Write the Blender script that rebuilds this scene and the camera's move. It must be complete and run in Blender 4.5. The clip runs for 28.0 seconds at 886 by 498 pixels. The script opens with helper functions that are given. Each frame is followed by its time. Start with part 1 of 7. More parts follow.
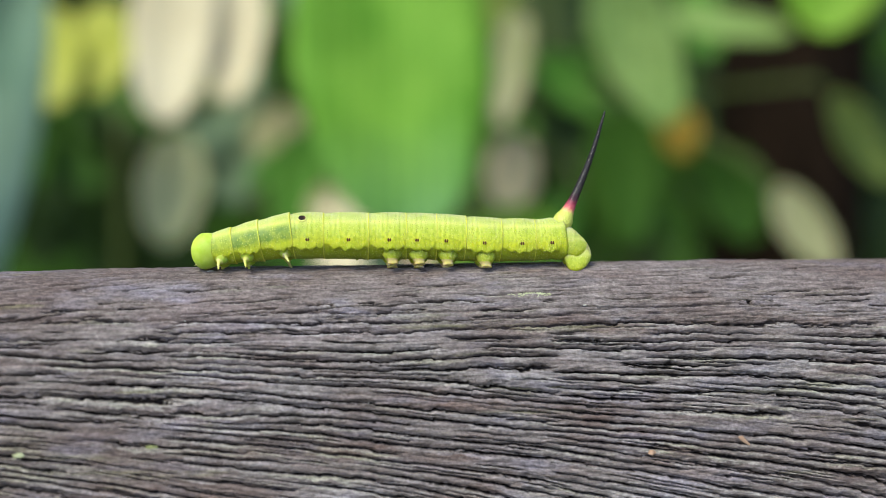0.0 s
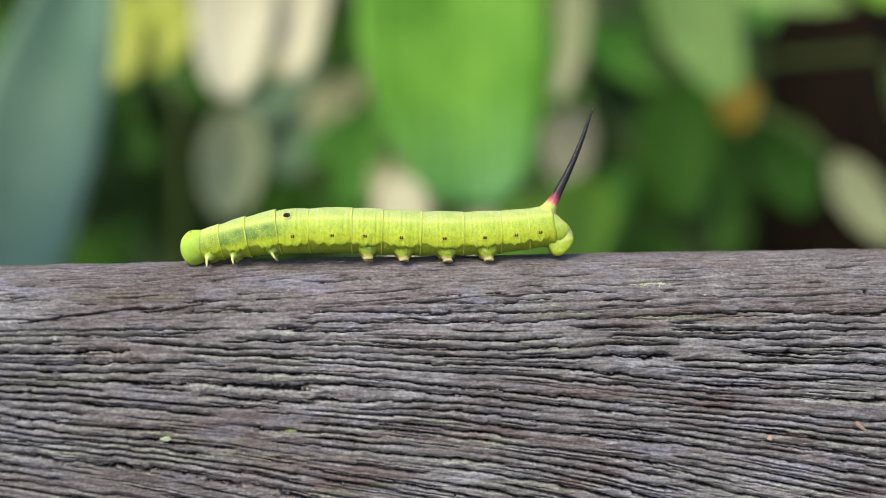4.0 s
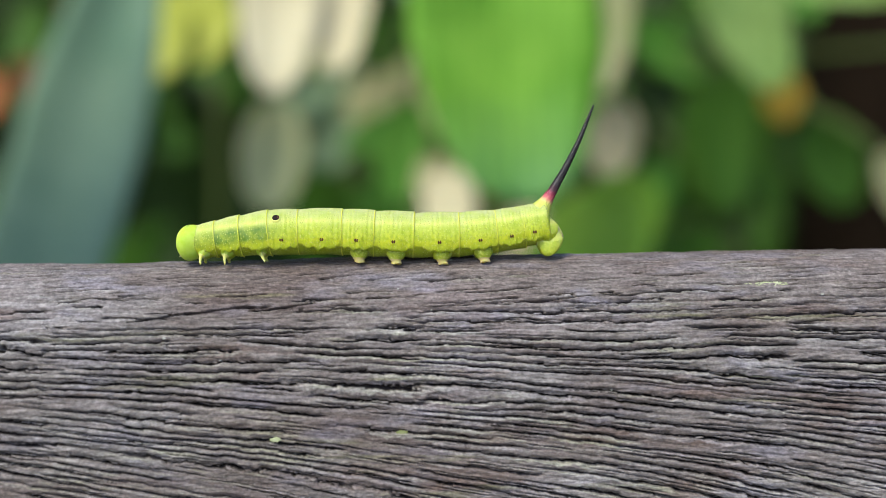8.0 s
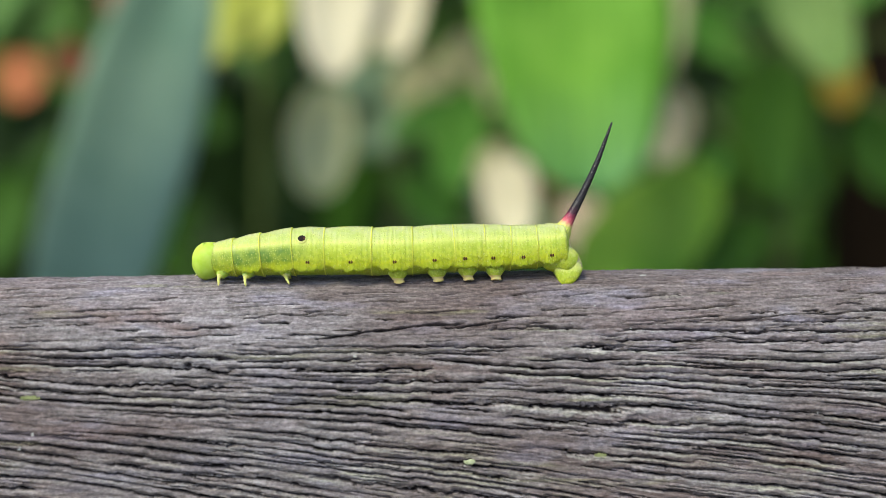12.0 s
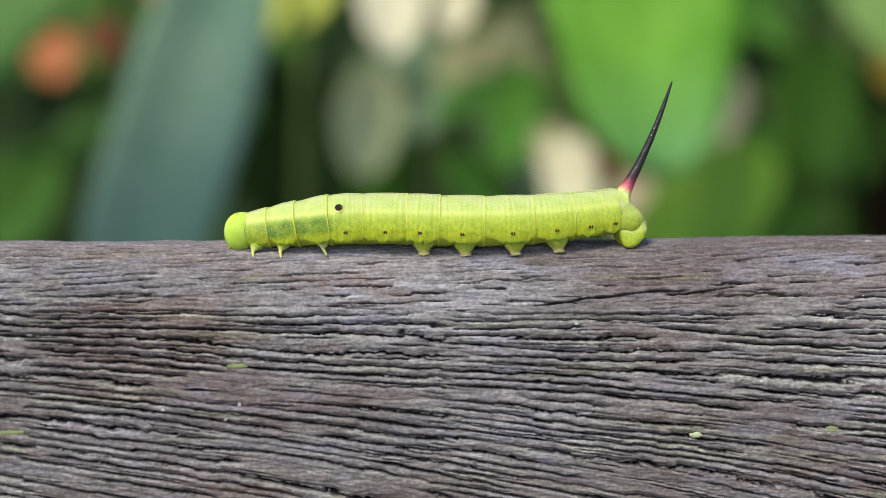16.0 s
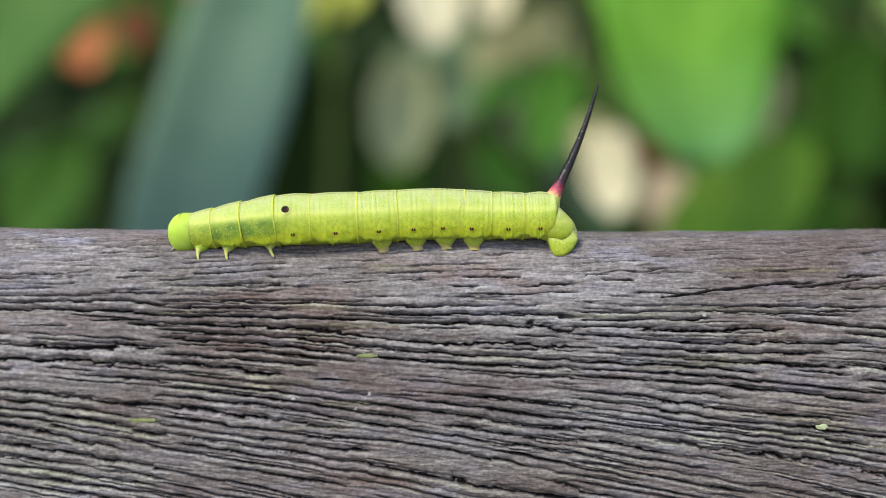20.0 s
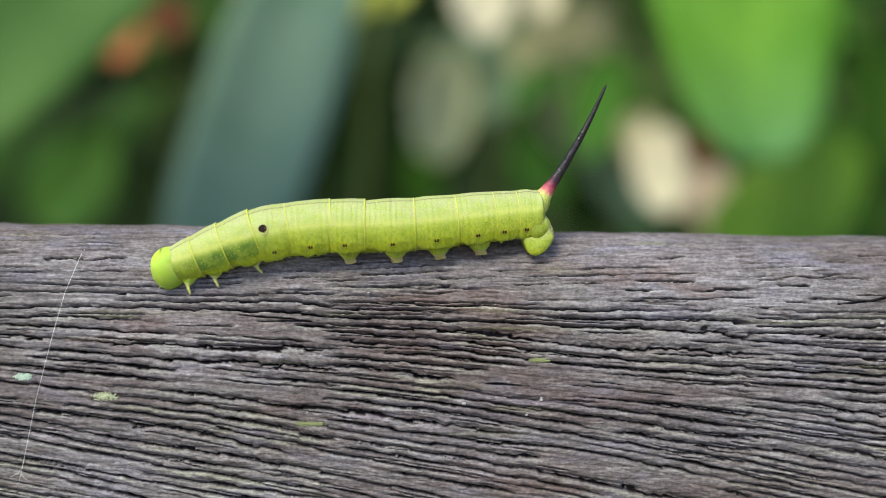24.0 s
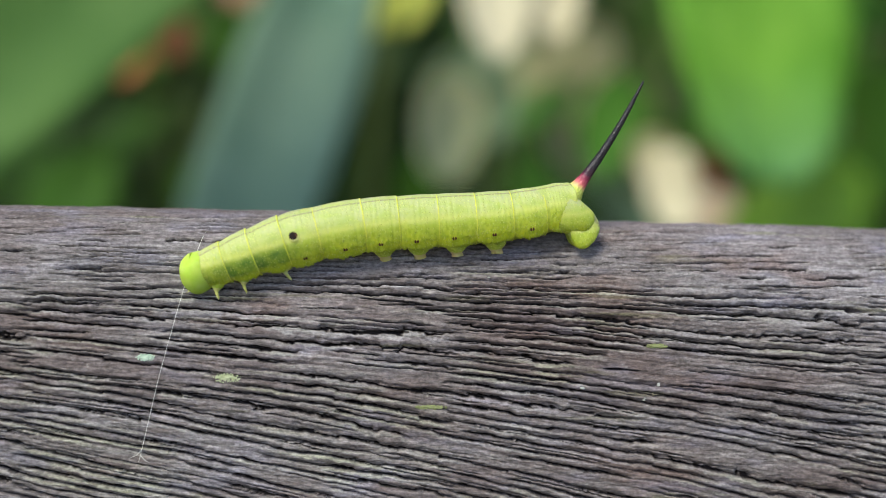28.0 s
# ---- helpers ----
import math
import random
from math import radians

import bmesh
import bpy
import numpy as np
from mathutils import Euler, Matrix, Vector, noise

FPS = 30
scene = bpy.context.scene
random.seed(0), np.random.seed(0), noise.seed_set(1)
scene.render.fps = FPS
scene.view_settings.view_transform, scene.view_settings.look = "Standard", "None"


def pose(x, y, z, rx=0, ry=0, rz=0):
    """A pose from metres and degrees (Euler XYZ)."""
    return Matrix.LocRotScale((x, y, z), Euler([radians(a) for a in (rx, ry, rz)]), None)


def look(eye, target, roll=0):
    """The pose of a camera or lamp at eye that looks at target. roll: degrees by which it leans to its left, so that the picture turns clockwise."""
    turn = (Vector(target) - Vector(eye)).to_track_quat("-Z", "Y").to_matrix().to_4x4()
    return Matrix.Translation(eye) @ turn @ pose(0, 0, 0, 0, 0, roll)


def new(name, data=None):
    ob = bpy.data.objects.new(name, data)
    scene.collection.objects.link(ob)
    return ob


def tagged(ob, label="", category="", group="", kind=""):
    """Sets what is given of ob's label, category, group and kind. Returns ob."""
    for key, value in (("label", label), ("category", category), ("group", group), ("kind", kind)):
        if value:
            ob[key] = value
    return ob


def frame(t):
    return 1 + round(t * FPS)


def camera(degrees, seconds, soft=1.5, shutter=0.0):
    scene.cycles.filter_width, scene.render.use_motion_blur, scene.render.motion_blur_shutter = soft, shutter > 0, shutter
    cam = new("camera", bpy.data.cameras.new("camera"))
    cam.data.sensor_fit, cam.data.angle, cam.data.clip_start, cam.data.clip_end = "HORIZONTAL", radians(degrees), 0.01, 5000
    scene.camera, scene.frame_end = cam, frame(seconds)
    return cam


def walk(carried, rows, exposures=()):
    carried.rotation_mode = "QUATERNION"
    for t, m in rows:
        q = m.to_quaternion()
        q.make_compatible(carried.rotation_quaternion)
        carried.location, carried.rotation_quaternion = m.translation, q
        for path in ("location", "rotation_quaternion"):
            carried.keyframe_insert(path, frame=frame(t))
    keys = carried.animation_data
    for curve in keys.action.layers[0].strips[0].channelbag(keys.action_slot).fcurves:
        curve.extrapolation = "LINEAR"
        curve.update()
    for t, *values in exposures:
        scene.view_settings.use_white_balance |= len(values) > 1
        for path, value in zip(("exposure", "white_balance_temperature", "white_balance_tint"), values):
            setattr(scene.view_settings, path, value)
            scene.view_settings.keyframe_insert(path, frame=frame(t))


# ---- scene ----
cam = camera(43.9, 28.0, soft=0.7)
cam.data.dof.use_dof = True
cam.data.dof.aperture_fstop = 9.0
PATH = [
    (0, -0.00000, 0.00000, 1.03000, 84.025, 0.278, -4.175),
    (0.5, -0.00095, -0.00339, 1.02974, 83.839, 0.295, -3.930),
    (1, -0.00358, -0.00448, 1.03319, 83.350, 0.230, -3.947),
    (1.5, -0.00184, -0.00489, 1.03677, 82.751, 0.376, -3.332),
    (2, -0.00284, -0.00586, 1.03418, 82.747, 0.538, -3.199),
    (2.5, -0.00419, -0.00407, 1.03384, 82.449, 0.556, -2.816),
    (3, -0.00655, -0.00276, 1.03439, 82.280, 0.505, -2.732),
    (3.5, -0.00961, -0.00241, 1.03351, 82.254, 0.550, -2.667),
    (4, -0.00992, -0.00284, 1.03318, 82.257, 0.548, -2.514),
    (4.5, -0.01256, -0.00344, 1.03253, 82.458, 0.552, -2.550),
    (6.5, -0.01693, -0.00321, 1.03205, 82.447, 0.628, -2.244),
    (7, -0.01696, -0.00270, 1.03415, 82.155, 0.701, -1.831),
    (7.5, -0.01489, -0.00230, 1.03448, 81.996, 0.733, -1.346),
    (8, -0.01952, -0.00045, 1.03346, 81.943, 0.632, -1.581),
    (8.5, -0.02122, 0.00265, 1.03577, 81.438, 0.559, -1.399),
    (9, -0.02446, 0.00549, 1.03686, 81.217, 0.464, -1.290),
    (9.5, -0.02654, 0.00684, 1.03920, 80.918, 0.413, -1.206),
    (10, -0.02708, 0.00526, 1.03758, 80.915, 0.409, -1.079),
    (10.5, -0.02959, 0.00424, 1.03490, 81.029, 0.408, -1.217),
    (11, -0.03508, 0.00569, 1.03640, 80.893, 0.361, -1.432),
    (11.5, -0.03327, 0.00538, 1.03691, 80.871, 0.363, -1.221),
    (12, -0.03886, 0.00495, 1.03666, 80.781, 0.275, -1.419),
    (12.5, -0.04167, 0.00466, 1.03595, 80.731, 0.248, -1.408),
    (14.5, -0.04910, 0.01172, 1.03675, 80.011, 0.224, -0.870),
    (15, -0.05401, 0.01138, 1.03549, 79.999, 0.149, -1.144),
    (15.5, -0.05640, 0.01065, 1.03605, 79.888, 0.027, -1.324),
    (16, -0.06042, 0.01035, 1.03363, 80.066, -0.044, -1.746),
    (16.5, -0.06043, 0.00913, 1.03349, 80.038, -0.045, -1.755),
    (17, -0.06175, 0.00869, 1.03361, 80.037, -0.062, -1.780),
    (17.5, -0.06285, 0.01006, 1.03639, 79.580, -0.059, -1.512),
    (18, -0.06250, 0.01285, 1.03829, 79.063, -0.034, -0.980),
    (18.5, -0.06614, 0.01394, 1.03756, 79.032, -0.035, -1.025),
    (19, -0.06740, 0.01260, 1.03585, 79.284, -0.149, -1.052),
    (19.5, -0.07176, 0.01168, 1.03457, 79.517, -0.256, -1.436),
    (20, -0.07199, 0.01037, 1.03357, 79.633, -0.306, -1.476),
    (20.5, -0.07516, 0.01025, 1.03250, 79.790, -0.387, -1.805),
    (22.5, -0.08051, 0.01532, 1.03625, 79.041, -0.691, -1.379),
    (23, -0.08630, 0.01496, 1.03501, 79.251, -0.885, -1.672),
    (23.5, -0.08520, 0.01333, 1.03417, 79.252, -0.866, -1.299),
    (24, -0.08788, 0.01300, 1.03381, 79.287, -0.958, -1.442),
    (24.5, -0.09332, 0.01229, 1.03175, 79.756, -1.152, -1.962),
    (25, -0.09475, 0.01113, 1.03285, 79.893, -1.263, -2.016),
    (25.5, -0.09423, 0.01021, 1.03147, 80.143, -1.278, -1.946),
    (26, -0.09685, 0.00793, 1.02913, 80.556, -1.344, -2.146),
    (26.5, -0.09987, 0.00666, 1.02809, 80.822, -1.352, -2.504),
    (27, -0.09749, 0.00619, 1.02800, 80.892, -1.439, -2.471),
    (27.5, -0.10081, 0.00872, 1.02784, 81.015, -1.610, -2.765),
    (28, -0.10122, 0.01170, 1.02975, 80.843, -1.797, -2.714),
]
walk(cam, [(t, pose(x, y, z, rx, ry, rz)) for t, x, y, z, rx, ry, rz in PATH],
     exposures=((0, 0.95), (14, 0.95), (20, 0.92), (24, 0.88), (28, 0.86)))

# ---- daylight: open shade under a bright, hazy sky ----
SUN_HEIGHT, SUN_TURN = 51.0, 216.0
world = bpy.data.worlds.new("daylight")
scene.world = world
world.use_nodes = True
wn = world.node_tree
sky = wn.nodes.new("ShaderNodeTexSky")
sky.sky_type = "NISHITA"
sky.sun_disc = False
sky.sun_elevation = radians(SUN_HEIGHT)
sky.sun_rotation = radians(SUN_TURN)
wn.nodes["Background"].inputs["Strength"].default_value = 0.13
wn.links.new(sky.outputs["Color"], wn.nodes["Background"].inputs["Color"])
sun = new("sun", bpy.data.lights.new("sun", "SUN"))
sun.data.energy = 2.3
sun.data.angle = radians(22)
sun.data.color = (0.945, 0.935, 0.72)
_a, _e = radians(SUN_TURN), radians(SUN_HEIGHT)
sun.matrix_world = look(Vector((math.sin(_a) * math.cos(_e), math.cos(_a) * math.cos(_e), math.sin(_e))) * 5, (0, 0, 0))


# ---- materials ----
class Nodes:
    """A node material under construction."""

    def __init__(self, name):
        self.mat = bpy.data.materials.new(name)
        self.mat.use_nodes = True
        self.tree = self.mat.node_tree
        self.bsdf = self.tree.nodes["Principled BSDF"]
        self.out = self.tree.nodes["Material Output"]
        self.coord = self.tree.nodes.new("ShaderNodeTexCoord")

    def node(self, kind, **settings):
        n = self.tree.nodes.new(kind)
        for key, value in settings.items():
            n.inputs[key].default_value = value
        return n

    def link(self, a, b):
        self.tree.links.new(a, b)

    def place(self, scale=(1, 1, 1), turn=(0, 0, 0)):
        m = self.tree.nodes.new("ShaderNodeMapping")
        m.inputs["Scale"].default_value = scale
        m.inputs["Rotation"].default_value = turn
        self.link(self.coord.outputs["Object"], m.inputs["Vector"])
        return m.outputs["Vector"]

    def noise(self, vector, scale, detail=4.0, rough=0.55):
        n = self.node("ShaderNodeTexNoise", Scale=scale, Detail=detail, Roughness=rough)
        self.link(vector, n.inputs["Vector"])
        return n.outputs["Fac"]

    def ramp(self, value, stops):
        r = self.tree.nodes.new("ShaderNodeValToRGB")
        e = r.color_ramp.elements
        while len(e) < len(stops):
            e.new(0.5)
        for k, (at, c) in enumerate(stops):
            e[k].position = at
            e[k].color = (c, c, c, 1) if isinstance(c, (int, float)) else (*c, 1)
        self.link(value, r.inputs["Fac"])
        return r.outputs["Color"]

    def mix(self, fac, a, b, kind="MIX"):
        m = self.tree.nodes.new("ShaderNodeMix")
        m.data_type = "RGBA"
        m.blend_type = kind
        for value, slot in ((fac, m.inputs[0]), (a, m.inputs[6]), (b, m.inputs[7])):
            if isinstance(value, (int, float)):
                slot.default_value = value
            elif isinstance(value, tuple):
                slot.default_value = (*value, 1)
            else:
                self.link(value, slot)
        return m.outputs[2]

    def math(self, op, a, b=0.0, c=0.0):
        m = self.tree.nodes.new("ShaderNodeMath")
        m.operation = op
        for value, slot in zip((a, b, c), m.inputs):
            if isinstance(value, (int, float)):
                slot.default_value = value
            else:
                self.link(value, slot)
        return m.outputs[0]

    def bump(self, height, strength, distance):
        b = self.node("ShaderNodeBump", Strength=strength, Distance=distance)
        self.link(height, b.inputs["Height"])
        self.link(b.outputs["Normal"], self.bsdf.inputs["Normal"])

    def done(self, color=None, rough=0.5, **more):
        if isinstance(color, tuple):
            self.bsdf.inputs["Base Color"].default_value = (*color, 1)
        elif color is not None:
            self.link(color, self.bsdf.inputs["Base Color"])
        self.bsdf.inputs["Roughness"].default_value = rough
        for key, value in more.items():
            self.bsdf.inputs[key.replace("_", " ")].default_value = value
        return self.mat


def wood_material():
    n = Nodes("weathered_wood")
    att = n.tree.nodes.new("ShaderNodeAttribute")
    att.attribute_name = "crack_dark"
    edge_light = n.tree.nodes.new("ShaderNodeAttribute")
    edge_light.attribute_name = "lit_edge"
    along = n.place((55, 700, 700))
    broad = n.place((28, 120, 120))
    grain = n.noise(along, 4.0, 6.0, 0.65)
    patch = n.noise(broad, 1.0, 4.0, 0.6)
    rust = n.noise(n.place((60, 260, 260)), 1.0, 3.0)
    blue = n.noise(n.place((90, 300, 300), (0, 0.4, 0)), 1.3, 3.0)
    base = n.ramp(grain, [(0.25, (0.112, 0.091, 0.092)), (0.5, (0.222, 0.200, 0.203)), (0.75, (0.385, 0.366, 0.366))])
    base = n.mix(n.ramp(patch, [(0.42, 0.0), (0.66, 0.75)]), base, (0.145, 0.105, 0.100))
    sep = n.tree.nodes.new("ShaderNodeSeparateXYZ")
    n.link(n.coord.outputs["Object"], sep.inputs["Vector"])
    upper = n.math("ADD", n.math("MULTIPLY_ADD", sep.outputs["Z"], 200.0, -202.3), n.math("MULTIPLY_ADD", patch, 0.9, -0.45))
    base = n.mix(n.math("MULTIPLY", n.math("MINIMUM", n.math("MAXIMUM", upper, 0.0), 1.0), 0.5), base, n.ramp(grain, [(0.3, (0.085, 0.062, 0.058)), (0.7, (0.225, 0.178, 0.165))]))
    base = n.mix(n.ramp(rust, [(0.55, 0.0), (0.70, 0.55)]), base, (0.185, 0.115, 0.095))
    base = n.mix(n.ramp(blue, [(0.52, 0.0), (0.70, 0.55)]), base, (0.25, 0.24, 0.31))
    green = n.noise(n.place((35, 500, 500)), 1.6, 5.0)
    base = n.mix(n.ramp(green, [(0.61, 0.0), (0.73, 0.5)]), base, (0.225, 0.235, 0.09))
    tint = n.ramp(n.noise(n.place((80, 320, 320)), 1.0, 3.0), [(0.35, (0.34, 0.31, 0.345)), (0.5, (0.40, 0.385, 0.365)), (0.65, (0.42, 0.425, 0.32))])
    # light on the ridges' upper edges put into the colour as a pale tint
    base = n.mix(n.math("MULTIPLY", edge_light.outputs["Fac"], 0.72), base, tint)
    cloud = n.noise(n.place((30, 75, 75), (0, 0.2, 0)), 1.0, 3.0, 0.6)
    base = n.mix(1.0, base, n.ramp(cloud, [(0.34, (0.80, 0.74, 0.72)), (0.52, (1.0, 1.0, 1.0)), (0.68, (1.28, 1.28, 1.34))]), "MULTIPLY")
    # cracks go near-black: their dirt and inner shade put into the colour
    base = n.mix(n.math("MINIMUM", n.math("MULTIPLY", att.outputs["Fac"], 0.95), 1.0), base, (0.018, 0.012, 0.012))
    fleck = n.noise(n.place((900, 1400, 1400)), 1.4, 2.0)
    base = n.mix(n.ramp(fleck, [(0.67, 0.0), (0.77, 0.45)]), base, (0.42, 0.40, 0.39))
    streak = n.noise(n.place((650, 4200, 4200)), 1.0, 5.0, 0.7)
    base = n.mix(1.0, base, n.ramp(streak, [(0.3, 0.46), (0.7, 1.42)]), "MULTIPLY")
    speck = n.noise(n.place((2600, 3400, 3400)), 1.0, 3.0, 0.7)
    base = n.mix(1.0, base, n.ramp(speck, [(0.34, 0.66), (0.66, 1.30)]), "MULTIPLY")
    base = n.mix(1.0, base, (1.0, 0.985, 1.015), "MULTIPLY")
    fine = n.noise(n.place((900, 3600, 3600)), 1.6, 6.0, 0.75)
    grit = n.noise(n.coord.outputs["Object"], 5200.0, 4.0, 0.7)
    n.bump(n.math("ADD", fine, n.math("MULTIPLY", grit, 0.6)), 1.0, 0.0002)
    rough = n.ramp(grain, [(0.3, 0.62), (0.7, 0.85)])
    n.link(rough, n.bsdf.inputs["Roughness"])
    m = n.done(base, 0.72, Specular_IOR_Level=0.35)
    n.link(rough, n.bsdf.inputs["Roughness"])
    return m


def skin_material(name, patch=0.0, fade=None, lift=0.0):
    """Caterpillar skin: lime flanks, a paler back, a pale side line, two grey lines along the back, tiny yellowish warts.
    patch: how far the dark green of the gut shows through the flank; fade: where along x it ends; lift: how high the body's axis runs."""
    n = Nodes(name)
    sep = n.tree.nodes.new("ShaderNodeSeparateXYZ")
    n.link(n.coord.outputs["Object"], sep.inputs["Vector"])
    x, y, z = sep.outputs["X"], sep.outputs["Y"], n.math("SUBTRACT", sep.outputs["Z"], lift)
    soft = n.noise(n.coord.outputs["Object"], 900.0, 4.0)
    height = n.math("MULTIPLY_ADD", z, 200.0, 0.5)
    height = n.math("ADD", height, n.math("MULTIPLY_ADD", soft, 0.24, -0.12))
    # olive belly, pale back: own colour plus underside shade and rim light painted in
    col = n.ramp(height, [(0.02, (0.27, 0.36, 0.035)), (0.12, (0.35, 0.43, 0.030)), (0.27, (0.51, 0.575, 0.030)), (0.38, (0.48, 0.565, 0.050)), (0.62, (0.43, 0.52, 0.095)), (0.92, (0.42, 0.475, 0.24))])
    # darker green blood between the pale dots
    blotch = n.noise(n.place((500, 900, 900)), 1.0, 4.0)
    col = n.mix(n.ramp(blotch, [(0.44, 0.0), (0.70, 0.45)]), col, (0.28, 0.42, 0.02))
    stipple = n.noise(n.place((1.0, 0.8, 0.8)), 3400.0, 2.0)
    flank = n.ramp(height, [(0.15, 0.25), (0.32, 1.0), (0.55, 0.8), (0.75, 0.15)])
    col = n.mix(n.math("MULTIPLY", n.ramp(stipple, [(0.44, 0.0), (0.64, 0.5)]), flank), col, (0.21, 0.34, 0.02))
    if patch:
        mask = n.ramp(n.math("MULTIPLY_ADD", z, 200.0, 0.5), [(0.26, 0.0), (0.36, 1.0), (0.56, 1.0), (0.70, 0.0)])
        mask = n.math("MULTIPLY", mask, n.ramp(n.noise(n.coord.outputs["Object"], 700.0, 3.0), [(0.30, 0.55), (0.52, 1.0)]))
        if fade:
            mask = n.math("MULTIPLY", mask, n.ramp(n.math("MULTIPLY_ADD", x, 1 / (fade[1] - fade[0]), -fade[0] / (fade[1] - fade[0])), [(0.0, 1.0), (1.0, 0.0)]))
        col = n.mix(n.math("MULTIPLY", mask, patch), col, (0.06, 0.17, 0.03))
    line = n.math("SUBTRACT", 1.0, n.math("MINIMUM", n.math("MULTIPLY", n.math("ABSOLUTE", n.math("SUBTRACT", z, 0.0010)), 2600.0), 1.0))
    col = n.mix(n.math("MULTIPLY", line, 0.36), col, (0.66, 0.69, 0.24))
    vein = n.math("SUBTRACT", 1.0, n.math("MINIMUM", n.math("MULTIPLY", n.math("ABSOLUTE", n.math("SUBTRACT", n.math("ABSOLUTE", y), 0.00045)), 8000.0), 1.0))
    vein = n.math("MULTIPLY", vein, n.math("GREATER_THAN", z, 0.001))
    col = n.mix(n.math("MINIMUM", n.math("MULTIPLY", vein, 1.2), 0.65), col, (0.19, 0.16, 0.13))
    vor = n.node("ShaderNodeTexVoronoi", Scale=3500.0 if not patch else 3900.0, Randomness=0.8)
    n.link(n.place((1.25, 1, 1)), vor.inputs["Vector"])
    wart = n.ramp(vor.outputs["Distance"], [(0.12, 1.0), (0.38, 0.0)])
    some = n.ramp(n.noise(n.coord.outputs["Object"], 1300.0, 2.0), [(0.34, 0.35), (0.54, 1.0)])
    wart = n.math("MULTIPLY", wart, some)
    col = n.mix(n.math("MULTIPLY", wart, 0.65 if patch else 0.62), col, (0.62, 0.67, 0.22))
    col = n.mix(1.0, col, (0.99, 0.94, 0.84), "MULTIPLY")
    rings = n.tree.nodes.new("ShaderNodeTexWave")
    rings.bands_direction = "X"
    rings.inputs["Scale"].default_value = 520.0
    rings.inputs["Distortion"].default_value = 0.9
    n.link(n.coord.outputs["Object"], rings.inputs["Vector"])
    n.bump(n.math("ADD", n.math("MULTIPLY", wart, 0.7), n.math("ADD", n.math("MULTIPLY", rings.outputs["Fac"], 0.22), n.math("MULTIPLY", soft, 0.5))), 0.8, 0.00009)
    return n.done(col, 0.5, Subsurface_Weight=0.8, Subsurface_Radius=(0.9, 1.0, 0.3), Subsurface_Scale=0.0009, Specular_IOR_Level=0.3)


def plain_skin(name, a, b, rough=0.4, sss=0.4, scale=1500.0):
    n = Nodes(name)
    col = n.ramp(n.noise(n.coord.outputs["Object"], scale, 4.0), [(0.3, a), (0.7, b)])
    n.bump(n.noise(n.coord.outputs["Object"], scale * 4, 3.0), 0.3, 0.00004)
    return n.done(col, rough, Subsurface_Weight=sss, Subsurface_Radius=(0.8, 1.0, 0.2), Subsurface_Scale=0.001, Specular_IOR_Level=0.3)


def horn_material():
    n = Nodes("horn_cuticle")
    sep = n.tree.nodes.new("ShaderNodeSeparateXYZ")
    n.link(n.coord.outputs["Object"], sep.inputs["Vector"])
    at = n.math("ADD", n.math("MULTIPLY", sep.outputs["Z"], 100.0), n.math("MULTIPLY", n.noise(n.coord.outputs["Object"], 2500.0), 0.06))
    col = n.ramp(at, [(0.0, (0.50, 0.54, 0.10)), (0.02, (0.60, 0.44, 0.16)), (0.06, (0.55, 0.12, 0.13)), (0.105, (0.30, 0.03, 0.07)), (0.16, (0.05, 0.010, 0.025)), (0.24, (0.014, 0.010, 0.014))])
    vor = n.node("ShaderNodeTexVoronoi", Scale=5000.0)
    n.link(n.coord.outputs["Object"], vor.inputs["Vector"])
    n.bump(vor.outputs["Distance"], 0.9, 0.00008)
    return n.done(col, 0.38)


def leaf_material(name, a, b, rough=0.45, through_light=0.3, vein=0.25, tip=None):
    """tip: the sky sheen painted into the blade's colour lower down, and the heights between which it fades in."""
    n = Nodes(name)
    col = n.ramp(n.noise(n.coord.outputs["Object"], 32.0, 4.0), [(0.34, a), (0.66, b)])
    if tip:
        shade, low, high = tip
        sep = n.tree.nodes.new("ShaderNodeSeparateXYZ")
        n.link(n.coord.outputs["Object"], sep.inputs["Vector"])
        at = n.math("ADD", n.math("MULTIPLY_ADD", sep.outputs["Z"], 1 / (high - low), -low / (high - low)), n.math("MULTIPLY_ADD", n.noise(n.coord.outputs["Object"], 40.0, 2.0), 0.8, -0.4))
        col = n.mix(n.ramp(at, [(0.0, 1.0), (1.0, 0.0)]), col, shade)
    info = n.tree.nodes.new("ShaderNodeNewGeometry")
    col = n.mix(n.math("MULTIPLY", info.outputs["Random Per Island"], 0.15), col, tuple(c * 0.6 for c in a))
    rib = n.tree.nodes.new("ShaderNodeTexWave")
    rib.inputs["Scale"].default_value = 60.0
    rib.inputs["Distortion"].default_value = 1.5
    n.link(n.coord.outputs["Object"], rib.inputs["Vector"])
    col = n.mix(n.ramp(rib.outputs["Fac"], [(0.8, 0.0), (1.0, vein)]), col, tuple(min(1, c * 1.5 + 0.03) for c in b))
    n.bump(rib.outputs["Fac"], 0.25, 0.001)
    n.done(col, rough + 0.15, Specular_IOR_Level=0.22)
    light = n.tree.nodes.new("ShaderNodeBsdfTranslucent")
    n.link(col, light.inputs["Color"])
    both = n.tree.nodes.new("ShaderNodeMixShader")
    both.inputs[0].default_value = through_light
    n.link(n.bsdf.outputs[0], both.inputs[1])
    n.link(light.outputs[0], both.inputs[2])
    n.link(both.outputs[0], n.out.inputs["Surface"])
    return n.mat


